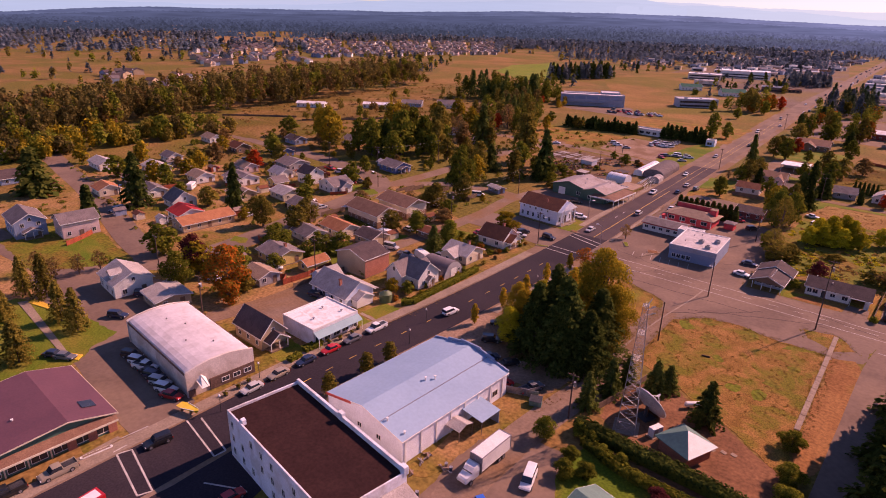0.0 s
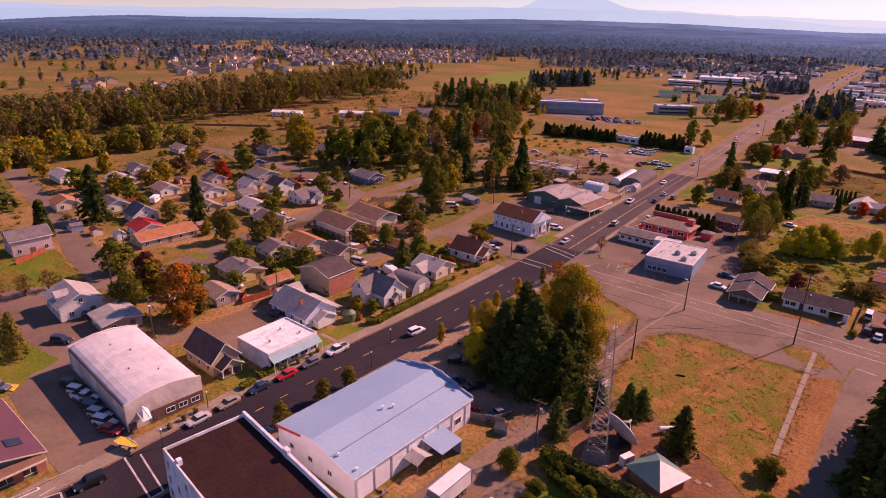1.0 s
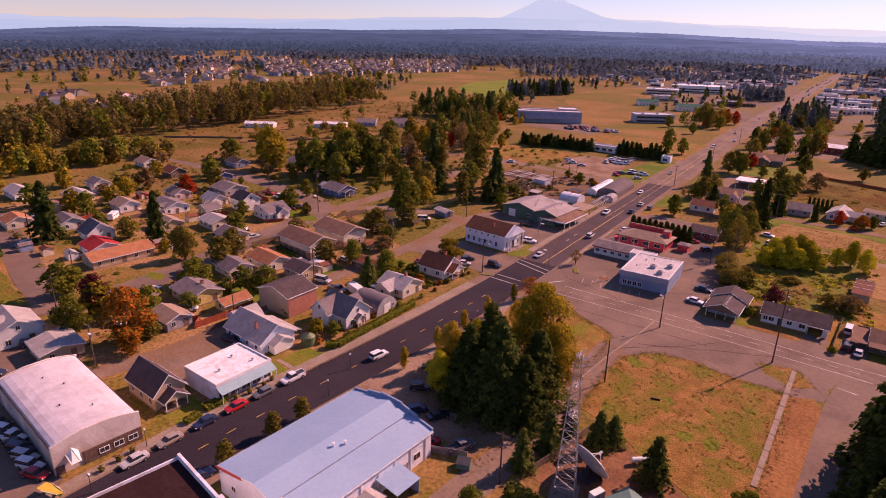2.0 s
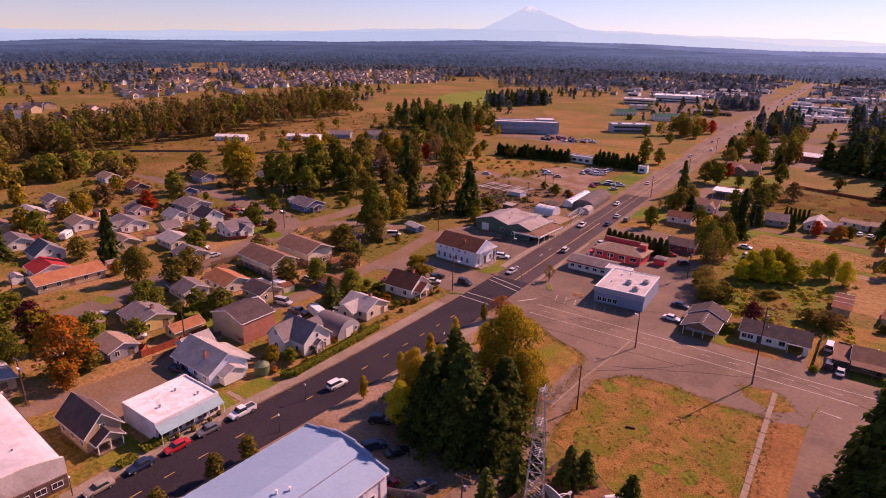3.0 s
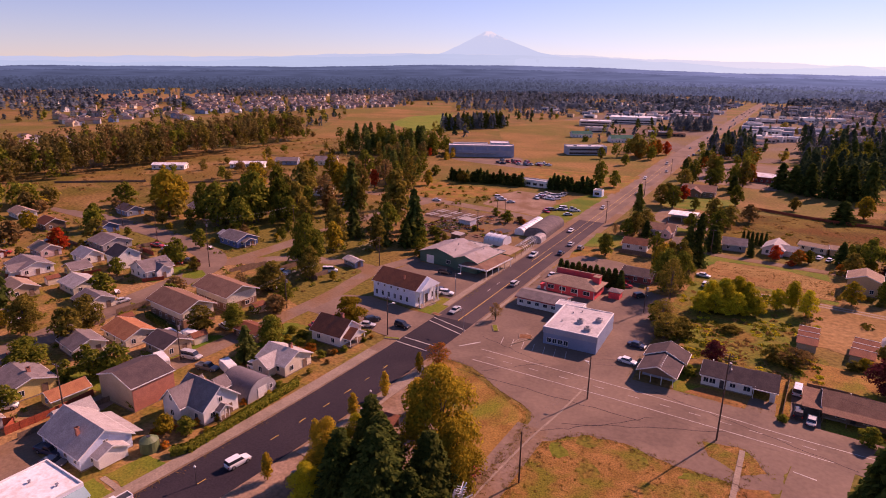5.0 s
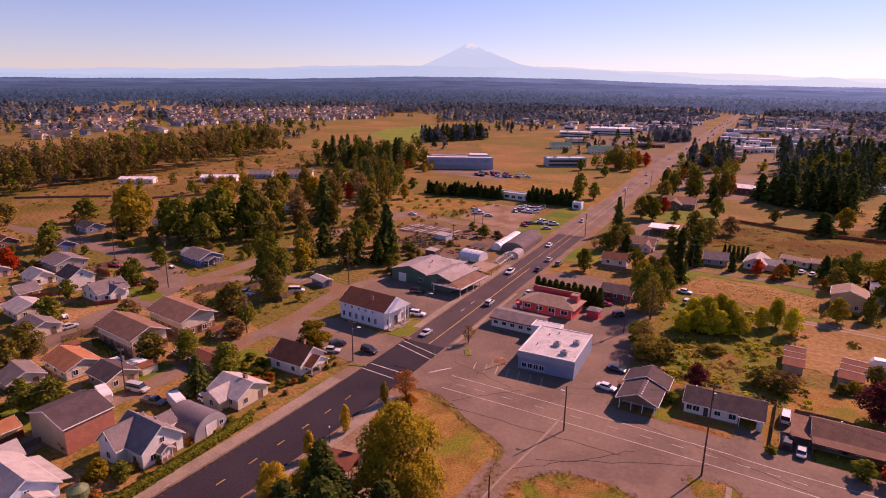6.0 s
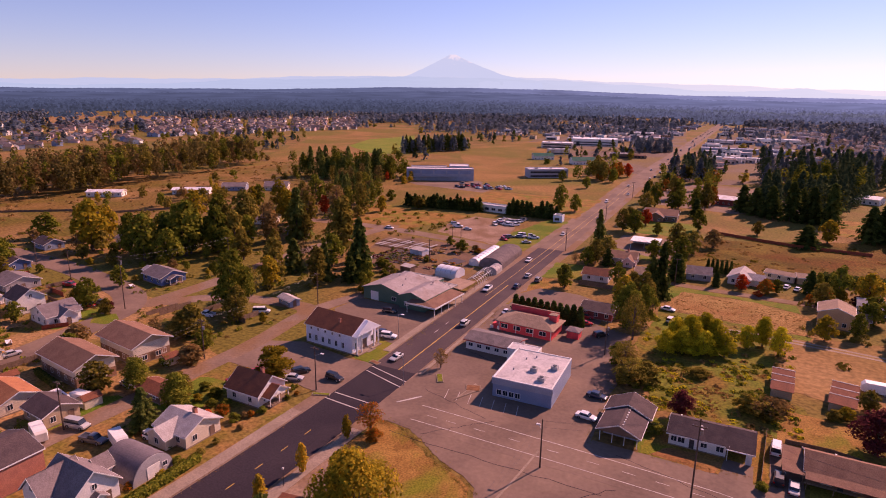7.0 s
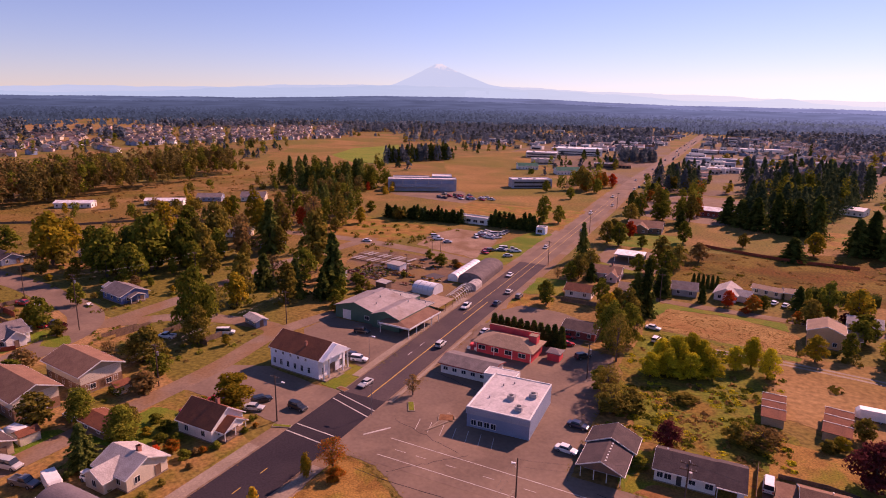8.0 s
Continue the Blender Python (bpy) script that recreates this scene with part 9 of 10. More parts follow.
for k in range(3):
    a = 2 * math.pi * k / 3 + 0.5
    part("feed_arm", Build().beam(tilt @ Vector((2.6 * math.cos(a), 2.6 * math.sin(a), 0.5)), tilt @ Vector((0, 0, 3.0)), 0.12), "trim", o)
part("feed_horn", Build().beam(tilt @ Vector((0, 0, 2.7)), tilt @ Vector((0, 0, 3.4)), 0.6, 0.35, 8), "trim", o)
part("mount", Build().beam((0, 0, 0), (0, 0, 2.4), 0.9, 0.6, 8).box(-1.4, 1.4, -1.4, 1.4, 0, 0.25), "dark_metal", o)

# ---- small things in the yards ----
o = thing("water_tank", "squat round green plastic tank beside a house", "tank", pose(-19.6, -73.6, 0))
part("shell", Build().beam((0, 0, 0), (0, 0, 2.2), 3.4, 3.4, 18).beam((0, 0, 2.2), (0, 0, 2.9), 3.4, 1.2, 18), "tank_green", o)
part("cap", Build().beam((0, 0, 2.9), (0, 0, 3.05), 0.8, 0.7, 12), "dark_metal", o)
o = thing("canoe", "yellow canoe lying upside down behind the tank", "canoe", pose(-22.4, -71.2, 0.0, 0, 0, 70))
part("hull", loft([(-2.3, 0.06, 0.02, 0.02, 0.22), (-1.3, 0.36, 0.16, 0.02, 0.42), (0.0, 0.46, 0.22, 0.02, 0.46), (1.3, 0.36, 0.16, 0.02, 0.42), (2.3, 0.06, 0.02, 0.02, 0.22)]), "paint_yellow", o)
o = thing("storage_tank", "white horizontal tank on short legs", "tank", pose(58.2, -69.6, 0, 0, 0, -50))
part("shell", Build().beam((0, -1.6, 0.9), (0, 1.6, 0.9), 1.0, sides=14).beam((0, 1.6, 0.9), (0, 1.85, 0.9), 1.0, 0.5, 14).beam((0, -1.6, 0.9), (0, -1.85, 0.9), 1.0, 0.5, 14), "trim", o)
part("leg", Build().box(-0.35, 0.35, -1.1, -0.95, 0, 0.5), "dark_metal", o)
part("leg", Build().box(-0.35, 0.35, 0.95, 1.1, 0, 0.5), "dark_metal", o)
o = thing("utility_box", "white electrical cabinet on a concrete pad", "cabinet", pose(55.2, -82.8, 0, 0, 0, -24))
part("body", Build().box(-0.6, 0.6, -1.2, 1.2, 0.15, 1.9), "trim", o)
part("pad", Build().box(-0.9, 0.9, -1.5, 1.5, 0, 0.15), "concrete", o)
part("door", Build().box(0.6, 0.63, -1.0, 0.0, 0.25, 1.8), "roof_light", o)
o = thing("dumpster", "green steel dumpster with a sloped lid", "dumpster", pose(33.6, -88.6, 0, 0, 0, 20))
part("body", Build().prism([(-0.8, 0.1), (0.8, 0.1), (0.9, 1.5), (-0.9, 1.2)], "x", -1.2, 1.2), "roof_green", o)
part("lid", Build().plate((-1.22, -0.95, 1.24), (1.22, -0.95, 1.24), (1.22, 0.95, 1.56), (-1.22, 0.95, 1.56), 0.05), "dark_metal", o)
for k, (x, y, col) in enumerate(((34.4, -47.4, "paint_red"), (36.4, -49.4, "red_wood"), (31.8, -46.2, "roof_dark"))):
    o = thing("scrap_pile", "heap of rusty red scrap and boards", "scrap", pose(x, y, 0, 0, 0, 40 * k), group="scrap by the grove")
    for j in range(5):
        part("board", Build().beam((-1.6 + 0.5 * j, -1.0, 0.2 + 0.15 * j), (0.8 - 0.3 * j, 1.2, 0.3 + 0.2 * j), 0.3), col, o)
o = thing("log", "short dark log lying on the grass", "log", pose(54.6, -47.9, 0, 0, 0, 10))
part("trunk", Build().beam((-0.9, 0, 0.2), (0.9, 0.1, 0.22), 0.42, 0.34, 8), "pole_wood", o)
rs = random.Random(77)
for k in range(12):
    x, y = rs.uniform(25.5, 32.5), rs.uniform(-126, -113)
    if k % 3 == 0:
        o = thing("barrel", "dark upright steel barrel behind the white block", "barrel", pose(x, y, 0), group="barrels behind the white block")
        part("shell", Build().beam((0, 0, 0), (0, 0, 0.9), 0.6, sides=12), rs.choice(("dark_metal", "paint_navy", "roof_rust")), o)
        part("rim", Build().beam((0, 0, 0.88), (0, 0, 0.95), 0.66, sides=12), "steel", o)
    else:
        o = thing("junk", "small heap of discarded boards and scrap metal", "junk", pose(x, y, 0, 0, 0, rs.uniform(0, 180)), group="junk behind the white block")
        for q in range(4):
            part("board", Build().beam((-0.9 + 0.3 * q, -0.5, 0.08 + 0.08 * q), (0.7 - 0.2 * q, 0.5 + 0.1 * q, 0.12 + 0.1 * q), rs.uniform(0.12, 0.3)), rs.choice(("wood", "steel", "roof_light", "roof_rust")), o)


def fence(line, h, material, label, board=2.4):
    o = thing("fence", label, "fence")
    for (x0, y0), (x1, y1) in zip(line, line[1:]):
        far = math.hypot(x1 - x0, y1 - y0)
        n = max(1, int(far / board))
        for k in range(n):
            a, c = k / n, (k + 0.97) / n
            m = Matrix.Translation((x0 + (x1 - x0) * a, y0 + (y1 - y0) * a, 0)) @ Matrix.Rotation(math.atan2(y1 - y0, x1 - x0), 4, "Z")
            L_ = far * (c - a)
            key = (round(L_, 2), h, material)
            if key not in WIN:
                WIN[key] = Build().box(0, L_, -0.03, 0.03, 0.05, h).box(-0.06, 0.06, -0.06, 0.06, 0, h + 0.1).mesh("fence_panel", M[material])
            part("fence_panel", WIN[key], material, o, m=m)
    return o


fence([(-121, -109.5), (-123.5, -104), (-127, -98.5)], 1.6, "red_wood", "red-stained wooden fence round a garden")
fence([(-47.6, -84.5), (-46.8, -76.5), (-47.2, -67)], 1.7, "red_wood", "red-brown wooden fence along the alley")
fence([(-57, -88.6), (-50, -81.6), (-47.6, -84.5)], 1.7, "red_wood", "red-brown wooden fence of a back garden")
fence([(-103.5, -15.5), (-99.5, -10)], 1.3, "red_wood", "red wooden fence by the street corner")
fence([(-128.5, -26), (-124, -16.5)], 1.4, "red_wood", "red wooden fence between gardens")
fence([(-146, -36), (-136, -33.5)], 1.4, "red_wood", "red wooden fence between gardens")
fence([(24, 104), (40, 103)], 1.6, "wood", "weathered grey wooden board fence")
fence([(66, 223), (88, 214.5), (106, 209), (131, 208)], 1.5, "red_wood", "long red-brown fence of the meadow")
fence([(83.2, -1), (84.6, 19.5)], 1.5, "wood", "board fence beside the bungalow")
fence([(-306, 70), (-288, 85), (-265, 102)], 1.2, "wood", "weathered rail fence across the pasture")
fence([(-252, 96), (-226, 130), (-212, 160)], 1.2, "wood", "weathered rail fence across the pasture")
fence([(88, 17.4), (96, 17.4), (101, 16)], 1.0, "wood", "low wooden fence of a back yard")
fence([(-44, -84), (-42.2, -66)], 1.3, "wood", "grey board fence along the alley")
fence([(43.8, -82.5), (46, -74), (47.5, -66)], 1.5, "wood", "board fence along the alley")
fence([(33, -86.5), (26.5, -88.8)], 1.6, "steel", "wire fence behind the metal building")
# nursery beds and stock
rs = random.Random(41)
setting("ground_cloth", Build().slab([(-66, 101), (-52, 97), (-46, 112), (-60, 116)], 0.0, 0.07), "bed_cloth", "dark woven cloth under potted stock", "ground cloth")
setting("pond_liner", Build().slab([(-34, 108), (-27, 107), (-25.6, 113), (-32, 115)], 0.0, 0.09), "bed_cloth", "dark sheet over a sunken plant bed", "ground cloth")


def nursery_bed(x, y, rot, L_, W_, frame_, leaves, k):
    o = thing("nursery_bed", "low bed of potted nursery plants", "plant bed", pose(x, y, 0.05, 0, 0, rot), group="nursery beds")
    part("frame", Build().box(-L_ / 2, L_ / 2, -W_ / 2, W_ / 2, 0, 0.2), frame_, o)
    p = np.array([(rs.uniform(-L_ / 2, L_ / 2), rs.uniform(-W_ / 2, W_ / 2), rs.uniform(0.3, 0.9)) for _ in range(k)])
    stock = part("potted_plant", quads("potted_plant", p, np.array([(rs.uniform(-1, 1), rs.uniform(-1, 1), 1.0) for _ in range(k)]), 0.42, "leaf_" + leaves), "leaf_green", o)
    tagged(stock, kind="stuff")


for i in range(7):
    for j in range(6):
        nursery_bed(-63 + 2.5 * i + 0.35 * j, 99.5 + 2.5 * j - 0.55 * i, -14, 2.0, 1.6, rs.choice(("bed_cloth", "wood")), rs.choice(("green", "olive", "maroon", "bare", "fir")), 16)
for i in range(8):
    for j in range(7):
        x, y = -45 + 2.7 * i + rs.uniform(-0.8, 0.8), 96 + 5.0 * j + rs.uniform(-1.6, 1.6)
        if rs.random() < 0.35 or (x > -28 and y < 98) or (-35 < x < -25 and 106 < y < 116):
            continue
        nursery_bed(x, y, rs.uniform(-30, 30), rs.uniform(1.8, 4), 1.3, rs.choice(("wood", "steel", "concrete", "bed_cloth")), rs.choice(("green", "olive", "maroon", "bare", "fir", "orange")), 22)
# bare slatted benches in rows
for i in range(11):
    for j in range(2):
        x, y = -74 + 2.55 * i + 1.4 * j, 129 - 0.2 * i - 8.2 * j + rs.uniform(-0.3, 0.3)
        o = thing("potting_bench", "pale weathered slatted potting bench", "bench", pose(x, y, 0, 0, 0, -12 + rs.uniform(-3, 3)), group="potting benches")
        for k in range(4):
            part("slat", Build().box(-0.8 + 0.42 * k, -0.5 + 0.42 * k, -3.2, 3.2, 0.72, 0.78), "roof_light" if (i + j) % 3 else "wood", o)
        for px in (-0.7, 0.7):
            for py in (-3.0, 3.0):
                part("leg", Build().box(px - 0.05, px + 0.05, py - 0.05, py + 0.05, 0, 0.72), "wood", o)
for x, y, w_, d_, mat_ in ((-48.6, 113.6, 7, 4.5, "film"), (-62, 92, 4, 3, "trim"), (-40, 88, 5, 3.2, "wood")):
    o = thing("shed", "small pale nursery shed", "shed", pose(x, y, 0, 0, 0, -12))
    part("wall", Build().box(-w_ / 2, w_ / 2, -d_ / 2, d_ / 2, 0, 2.2), mat_, o)
    part("roof", Build().plate((-w_ / 2 - 0.2, -d_ / 2 - 0.2, 2.3), (w_ / 2 + 0.2, -d_ / 2 - 0.2, 2.3), (w_ / 2 + 0.2, d_ / 2 + 0.2, 2.7), (-w_ / 2 - 0.2, d_ / 2 + 0.2, 2.7), 0.1), "roof_light", o)
for x, y, h, r, kind in ((-33.6, 126, 6.0, 3.2, "broad:green"), (-43.9, 135.2, 4.4, 2.4, "bush:green"), (-38, 131, 3.0, 2.2, "bush:bare"), (-29, 130, 3.0, 2.4, "bush:bare"), (-26, 127, 2.6, 2.2, "bush:orange"), (-40, 104, 2.6, 1.8, "bush:green"), (-55, 92, 3.2, 2.0, "bush:olive"),
                         (-52, 88, 4.0, 2.6, "bush:green"), (-48, 85, 4.6, 2.6, "bush:green"), (-58, 86, 5.0, 3.0, "broad:green"), (-43, 82, 3.6, 2.2, "bush:olive"), (-62, 81, 5.6, 3.2, "broad:green"), (-45, 78, 3.0, 2.0, "bush:green"), (-66, 88, 6.0, 3.4, "broad:olive")):
    tree(x, y, h, r, kind, "mid", group="shrubs round the nursery")
for x, y in ((-49.0, 148.6), (-44.7, 148.9)):
    o = thing("post", "bare dark wooden post beside the track", "post", pose(x, y, 0), group="posts beside the track")
    part("shaft", Build().beam((0, 0, -0.2), (0, 0, 6.4), 0.26, 0.2, 8), "pole_wood", o)
# kerb islands, signs, garden bits
for x, y, w_, d_, rot in ((-6.4, 10.8, 3.0, 1.6, -14), (-8.2, -9.6, 4.2, 1.2, 20), (12.6, 10.6, 4.5, 1.6, -60), (22, 9.5, 3.5, 3.0, 20)):
    o = thing("kerb_island", "low pale concrete kerb island", "kerb", pose(x, y, 0, 0, 0, rot))
    part("kerb", Build().box(-w_ / 2, w_ / 2, -d_ / 2, d_ / 2, 0, 0.2), "concrete", o)
    part("bed", Build().box(-w_ / 2 + 0.2, w_ / 2 - 0.2, -d_ / 2 + 0.2, d_ / 2 - 0.2, 0.2, 0.24), "dirt" if w_ < 4 else "lawn", o)
o = thing("kerb_island", "long pale concrete island with yellow ends", "kerb", pose(-17.8, -147.6, 0, 0, 0, 4))
part("kerb", Build().box(-0.5, 0.5, -3.6, 3.6, 0, 0.2), "concrete", o)
o = thing("kerb_edge", "yellow painted kerb ends of a footpath", "kerb", pose(0, 0, 0))
part("kerb", Build().slab([(-49.5, -137.2), (-51.0, -135.6), (-54.5, -137.4), (-53, -139)], 0, 0.22), "kerb_yellow", o)
part("kerb", Build().slab([(-79, -131.2), (-80.2, -129.8), (-88, -131.4), (-87, -133)], 0, 0.22), "kerb_yellow", o)
b = Build().slab([(-52.6, -138.6), (-54.2, -137.2), (-88, -132.6), (-89, -134.6)], 0.0, 0.16)
setting("footpath", b, "concrete", "pale straight footpath across the lawn", "footpath")
for x, y in ((-14.2, -98.5), (-13.6, -95.5), (-13.4, -92), (-14.0, -89.5), (-14.6, -125), (-14.8, -122), (-15.0, -119.4)):
    o = thing("planter", "round dark planter with a small shrub", "planter", pose(x, y, 0.14), group="planters on the pavement")
    part("pot", Build().beam((0, 0, 0), (0, 0, 0.6), 0.7, 0.9, 10), "dark_metal", o)
    p = np.random.default_rng(int(-y)).normal(size=(60, 3)) * [0.3, 0.3, 0.2] + [0, 0, 0.85]
    part("shrub", quads("shrub", p, p - [0, 0, 0.4], 0.2, "leaf_olive"), "leaf_green", o)
for x, y in ((64.6, -80.4), (66.4, -79.8), (68.0, -79.4)):
    o = thing("paving_slab", "pale concrete slab lying in the dirt yard", "slab", pose(x, y, 0, 0, 0, -20), group="slabs in the dirt yard")
    part("slab", Build().box(-0.5, 0.5, -0.4, 0.4, 0, 0.12), "concrete", o)


# ---- clutter of the gardens ----
rs = random.Random(404)


def garden_spot(r):
    while True:
        x, y = rs.uniform(-200, -48), rs.uniform(-96, 26)
        if clear(x, y, r) and off_road(x, y, 5.5):
            TAKEN.append((x, y, r * 0.8))
            return x, y


SHEDS = []
for wall, roof in (("white", "roof_light"), ("red_wood", "roof_rust"), ("slate", "roof_grey"), ("cream", "roof_red")):
    x, y = garden_spot(2.2)
    o = thing("garden_shed", "small wooden garden shed with a pitched roof", "shed", pose(x, y, 0, 0, 0, -8), group="garden sheds")
    gable(o, -1.5, 1.5, -1.9, 1.9, -0.05, 2.0, 0.8, "y", wall, roof, 0.2, names=("wall", "roof", ""))
    door(o, 0, -1.9, 0.0, 0, 0.9, 1.8, "trim", "plain shed door")
    SHEDS.append(o)
for k in range(15):
    x, y = garden_spot(2.0)
    copy_thing(rs.choice(SHEDS), pose(x, y, 0, 0, 0, -8 + rs.choice((0, 90, 180, 270))))
for k in range(10):
    x, y = garden_spot(2.4)
    car(rs.choice(("sedan", "suv", "pickup", "van")), rs.choice(("white", "white", "red", "silver", "navy")), x, y, rs.choice((80, 170, 260)) + rs.uniform(-10, 10))
o = None
for k in range(9):
    x, y = garden_spot(1.6)
    if o is None:
        o = thing("wood_stack", "loose stack of boards under a pale tarpaulin", "stack", pose(x, y, 0, 0, 0, 20), group="stacks in the gardens")
        part("board", Build().box(-1.4, 1.4, -0.6, 0.6, 0, 0.7), "wood", o)
        part("tarpaulin", Build().plate((-1.5, -0.7, 0.6), (1.5, -0.75, 0.7), (1.45, 0.75, 0.85), (-1.55, 0.7, 0.72), 0.06), "film", o)
    else:
        copy_thing(o, pose(x, y, 0, 0, 0, rs.uniform(0, 180)))
made = 0
while made < 22:
    x, y = rs.uniform(-190, -50), rs.uniform(-92, 20)
    far, a = rs.uniform(7, 13), radians(-8 + rs.choice((0, 90)))
    ends = [(x + far * s * math.cos(a), y + far * s * math.sin(a)) for s in (0, 0.5, 1)]
    if not all(clear(px, py, 0.6) and off_road(px, py, 5.2) for px, py in ends):
        continue
    fence([ends[0], ends[2]], rs.uniform(1.3, 1.8), rs.choice(("red_wood", "wood", "wood", "pole_wood")), "weathered board fence between two gardens")
    made += 1

o = thing("lean_to", "low lean-to with a rusty red metal roof", "lean-to", pose(13.2, -45.6, 0, 0, 0, 8))
part("roof", Build().plate((-3.2, -2.2, 1.5), (3.2, -2.2, 1.5), (3.2, 2.2, 2.2), (-3.2, 2.2, 2.2), 0.1), "roof_red", o)
for px in (-2.9, 2.9):
    for py, h in ((-1.9, 1.5), (1.9, 2.1)):
        part("post", Build().beam((px, py, 0), (px, py, h), 0.14), "wood", o)
part("back_wall", Build().box(-3.0, 3.0, 1.95, 2.05, 0, 2.05), "wood", o)
o = thing("traffic_island", "low triangular concrete island on the parking lot", "island", pose(0, 0, 0))
part("kerb_stone", Build().slab([(20.3, 2.4), (24.3, 10.2), (21.6, 12.0)], 0.0, 0.2), "concrete", o)
part("gravel_bed", Build().slab([(20.9, 4.2), (23.6, 10.0), (21.8, 11.1)], 0.2, 0.23), "gravel", o)
o = thing("kerb_island", "narrow pale concrete kerb island before the shops", "kerb", pose(-17.1, -148.3, 0, 0, 0, -8))
part("kerb_stone", Build().box(-0.35, 0.35, -2.2, 2.2, 0.0, 0.32).beam((0, 2.2, 0), (0, 2.2, 0.32), 0.7, sides=10).beam((0, -2.2, 0), (0, -2.2, 0.32), 0.7, sides=10), "trim", o)
part("planting", Build().box(-0.22, 0.22, -2.1, 2.1, 0.32, 0.36), "gravel", o)


# ---- far woods, joined ----
def wood(name, spots, label, per, seed, lift=0.0):
    """Many far trees in one mesh: spots of (x, y, height, radius, leaf)."""
    rg = np.random.default_rng(seed)
    by = {}
    for s in spots:
        by.setdefault(s[4], []).append(s[:4])
    top = None
    for leaf, rows in by.items():
        a = np.array(rows)
        n = len(a)
        if leaf in ("fir", "dark_fir", "lightfir", "blue_fir", "haze_fir"):
            t = rg.random((n, per)) ** 0.8
            ang = rg.uniform(0, 2 * np.pi, (n, per))
            rad = a[:, 3:4] * (1 - t) ** 0.58 * rg.uniform(0.40, 1.06, (n, per)) * (0.90 + 0.14 * np.sin(t * 24 + 2 * ang + a[:, 0:1]))
            p = np.stack([a[:, 0:1] + rad * np.cos(ang), a[:, 1:2] + rad * np.sin(ang), a[:, 2:3] * (0.05 + 0.95 * t)], -1).reshape(-1, 3)
            nn = np.stack([np.cos(ang), np.sin(ang), np.full_like(ang, 0.6)], -1).reshape(-1, 3) + rg.normal(size=(n * per, 3)) * 0.4
        else:
            lumps = 8
            t = rg.uniform(0.22, 0.90, (n, lumps))
            ang = rg.uniform(0, 2 * np.pi, (n, lumps))
            out = a[:, 3:4] * 0.62 * np.sin(np.pi * t) * rg.uniform(0.5, 1.0, (n, lumps))
            c = np.stack([a[:, 0:1] + out * np.cos(ang), a[:, 1:2] + out * np.sin(ang), a[:, 2:3] * t], -1)
            pick = rg.integers(0, lumps, (n, per))
            way = rg.normal(size=(n, per, 3))
            way /= np.linalg.norm(way, axis=2, keepdims=True)
            lr = (a[:, 3:4] * rg.uniform(0.36, 0.52, (n, per)))[..., None]
            p = (np.take_along_axis(c, pick[..., None], 1) + way * lr * [1, 1, 1.25]).reshape(-1, 3)
            p[:, 2] = np.maximum(p[:, 2], 0.3)
            nn = way.reshape(-1, 3) + rg.normal(size=(n * per, 3)) * 0.4 + [0, 0, 0.3]
        size = np.repeat(a[:, 3] * 0.36 * math.sqrt(60 / per), per)
        me = quads(name, p, nn + [0, 0, lift], size, "leaf_" + leaf, 1.1)
        o = new(name, me)
        if top is None:
            top = tagged(o, label, "woods", "", "stuff")
        else:
            tagged(o, label, "woods", "", "stuff")


rs = random.Random(91)


def inside(x, y, poly):
    hit = False
    for (x0, y0), (x1, y1) in zip(poly, poly[1:] + poly[:1]):
        if (y0 > y) != (y1 > y) and x < x0 + (x1 - x0) * (y - y0) / (y1 - y0):
            hit = not hit
    return hit


# open ground that the far trees leave free
OPEN = [[(-70, 226), (-12, 226), (-12, 440), (-60, 470), (-118, 460), (-129, 609), (-196, 807), (-235, 702), (-252, 597), (-160, 392), (-95, 300)],
        [(-276, 504), (-304, 478), (-390, 554), (-431, 664), (-418, 784), (-340, 640)],
        [(-501, 607), (-618, 754), (-544, 1006), (-410, 790), (-300, 476), (-268, 420), (-300, 300), (-345, 315), (-407, 433)],
        [(-809, 436), (-1008, 559), (-953, 641), (-802, 535)], [(-1137, 616), (-1400, 775), (-1480, 930), (-1180, 1010), (-1011, 786), (-1031, 691)],
        [(-30, 440), (30, 440), (36, 1500), (-24, 1500)], [(54, 146), (190, 146), (170, 360), (124, 254), (60, 205)], [(-700, 500), (-590, 860), (-860, 1280), (-1090, 800)],
        [(126, 256), (152, 262), (170, 228), (260, 330), (210, 420), (134, 330)]]


def free(x, y):
    return not any(inside(x, y, poly) for poly in OPEN)


spots = []
line = [(-420, -250), (-350, -160), (-304, -90), (-282, -45), (-292, -8), (-314, 35), (-316, 80), (-322, 150), (-326, 210), (-334, 290), (-352, 350)]
for k in range(880):
    t = rs.random() * (len(line) - 1)
    i = int(t)
    (x0, y0), (x1, y1) = line[i], line[i + 1]
    h = rs.uniform(14, 25) if i < 6 else rs.uniform(19, 30)
    spots.append((x0 + (x1 - x0) * (t - i) - rs.uniform(-2, 74), y0 + (y1 - y0) * (t - i) + rs.uniform(-16, 16), h, rs.uniform(3.0, 5.2), rs.choice(("belt", "belt", "olive", "green", "belt", "belt", "bare"))))
wood("tree_belt", spots, "tall dense belt of olive-brown trees across the pasture", 210, 1)
spots = []
for k in range(74):
    t = rs.random()
    spots.append((-250 - 14 * math.sin(3.1 * t) + rs.uniform(-16, 12), 34 - 130 * t + rs.uniform(-10, 10), rs.uniform(6, 13), rs.uniform(3.4, 5.8), rs.choice(("gold", "gold", "green", "green", "gold", "olive", "belt"))))
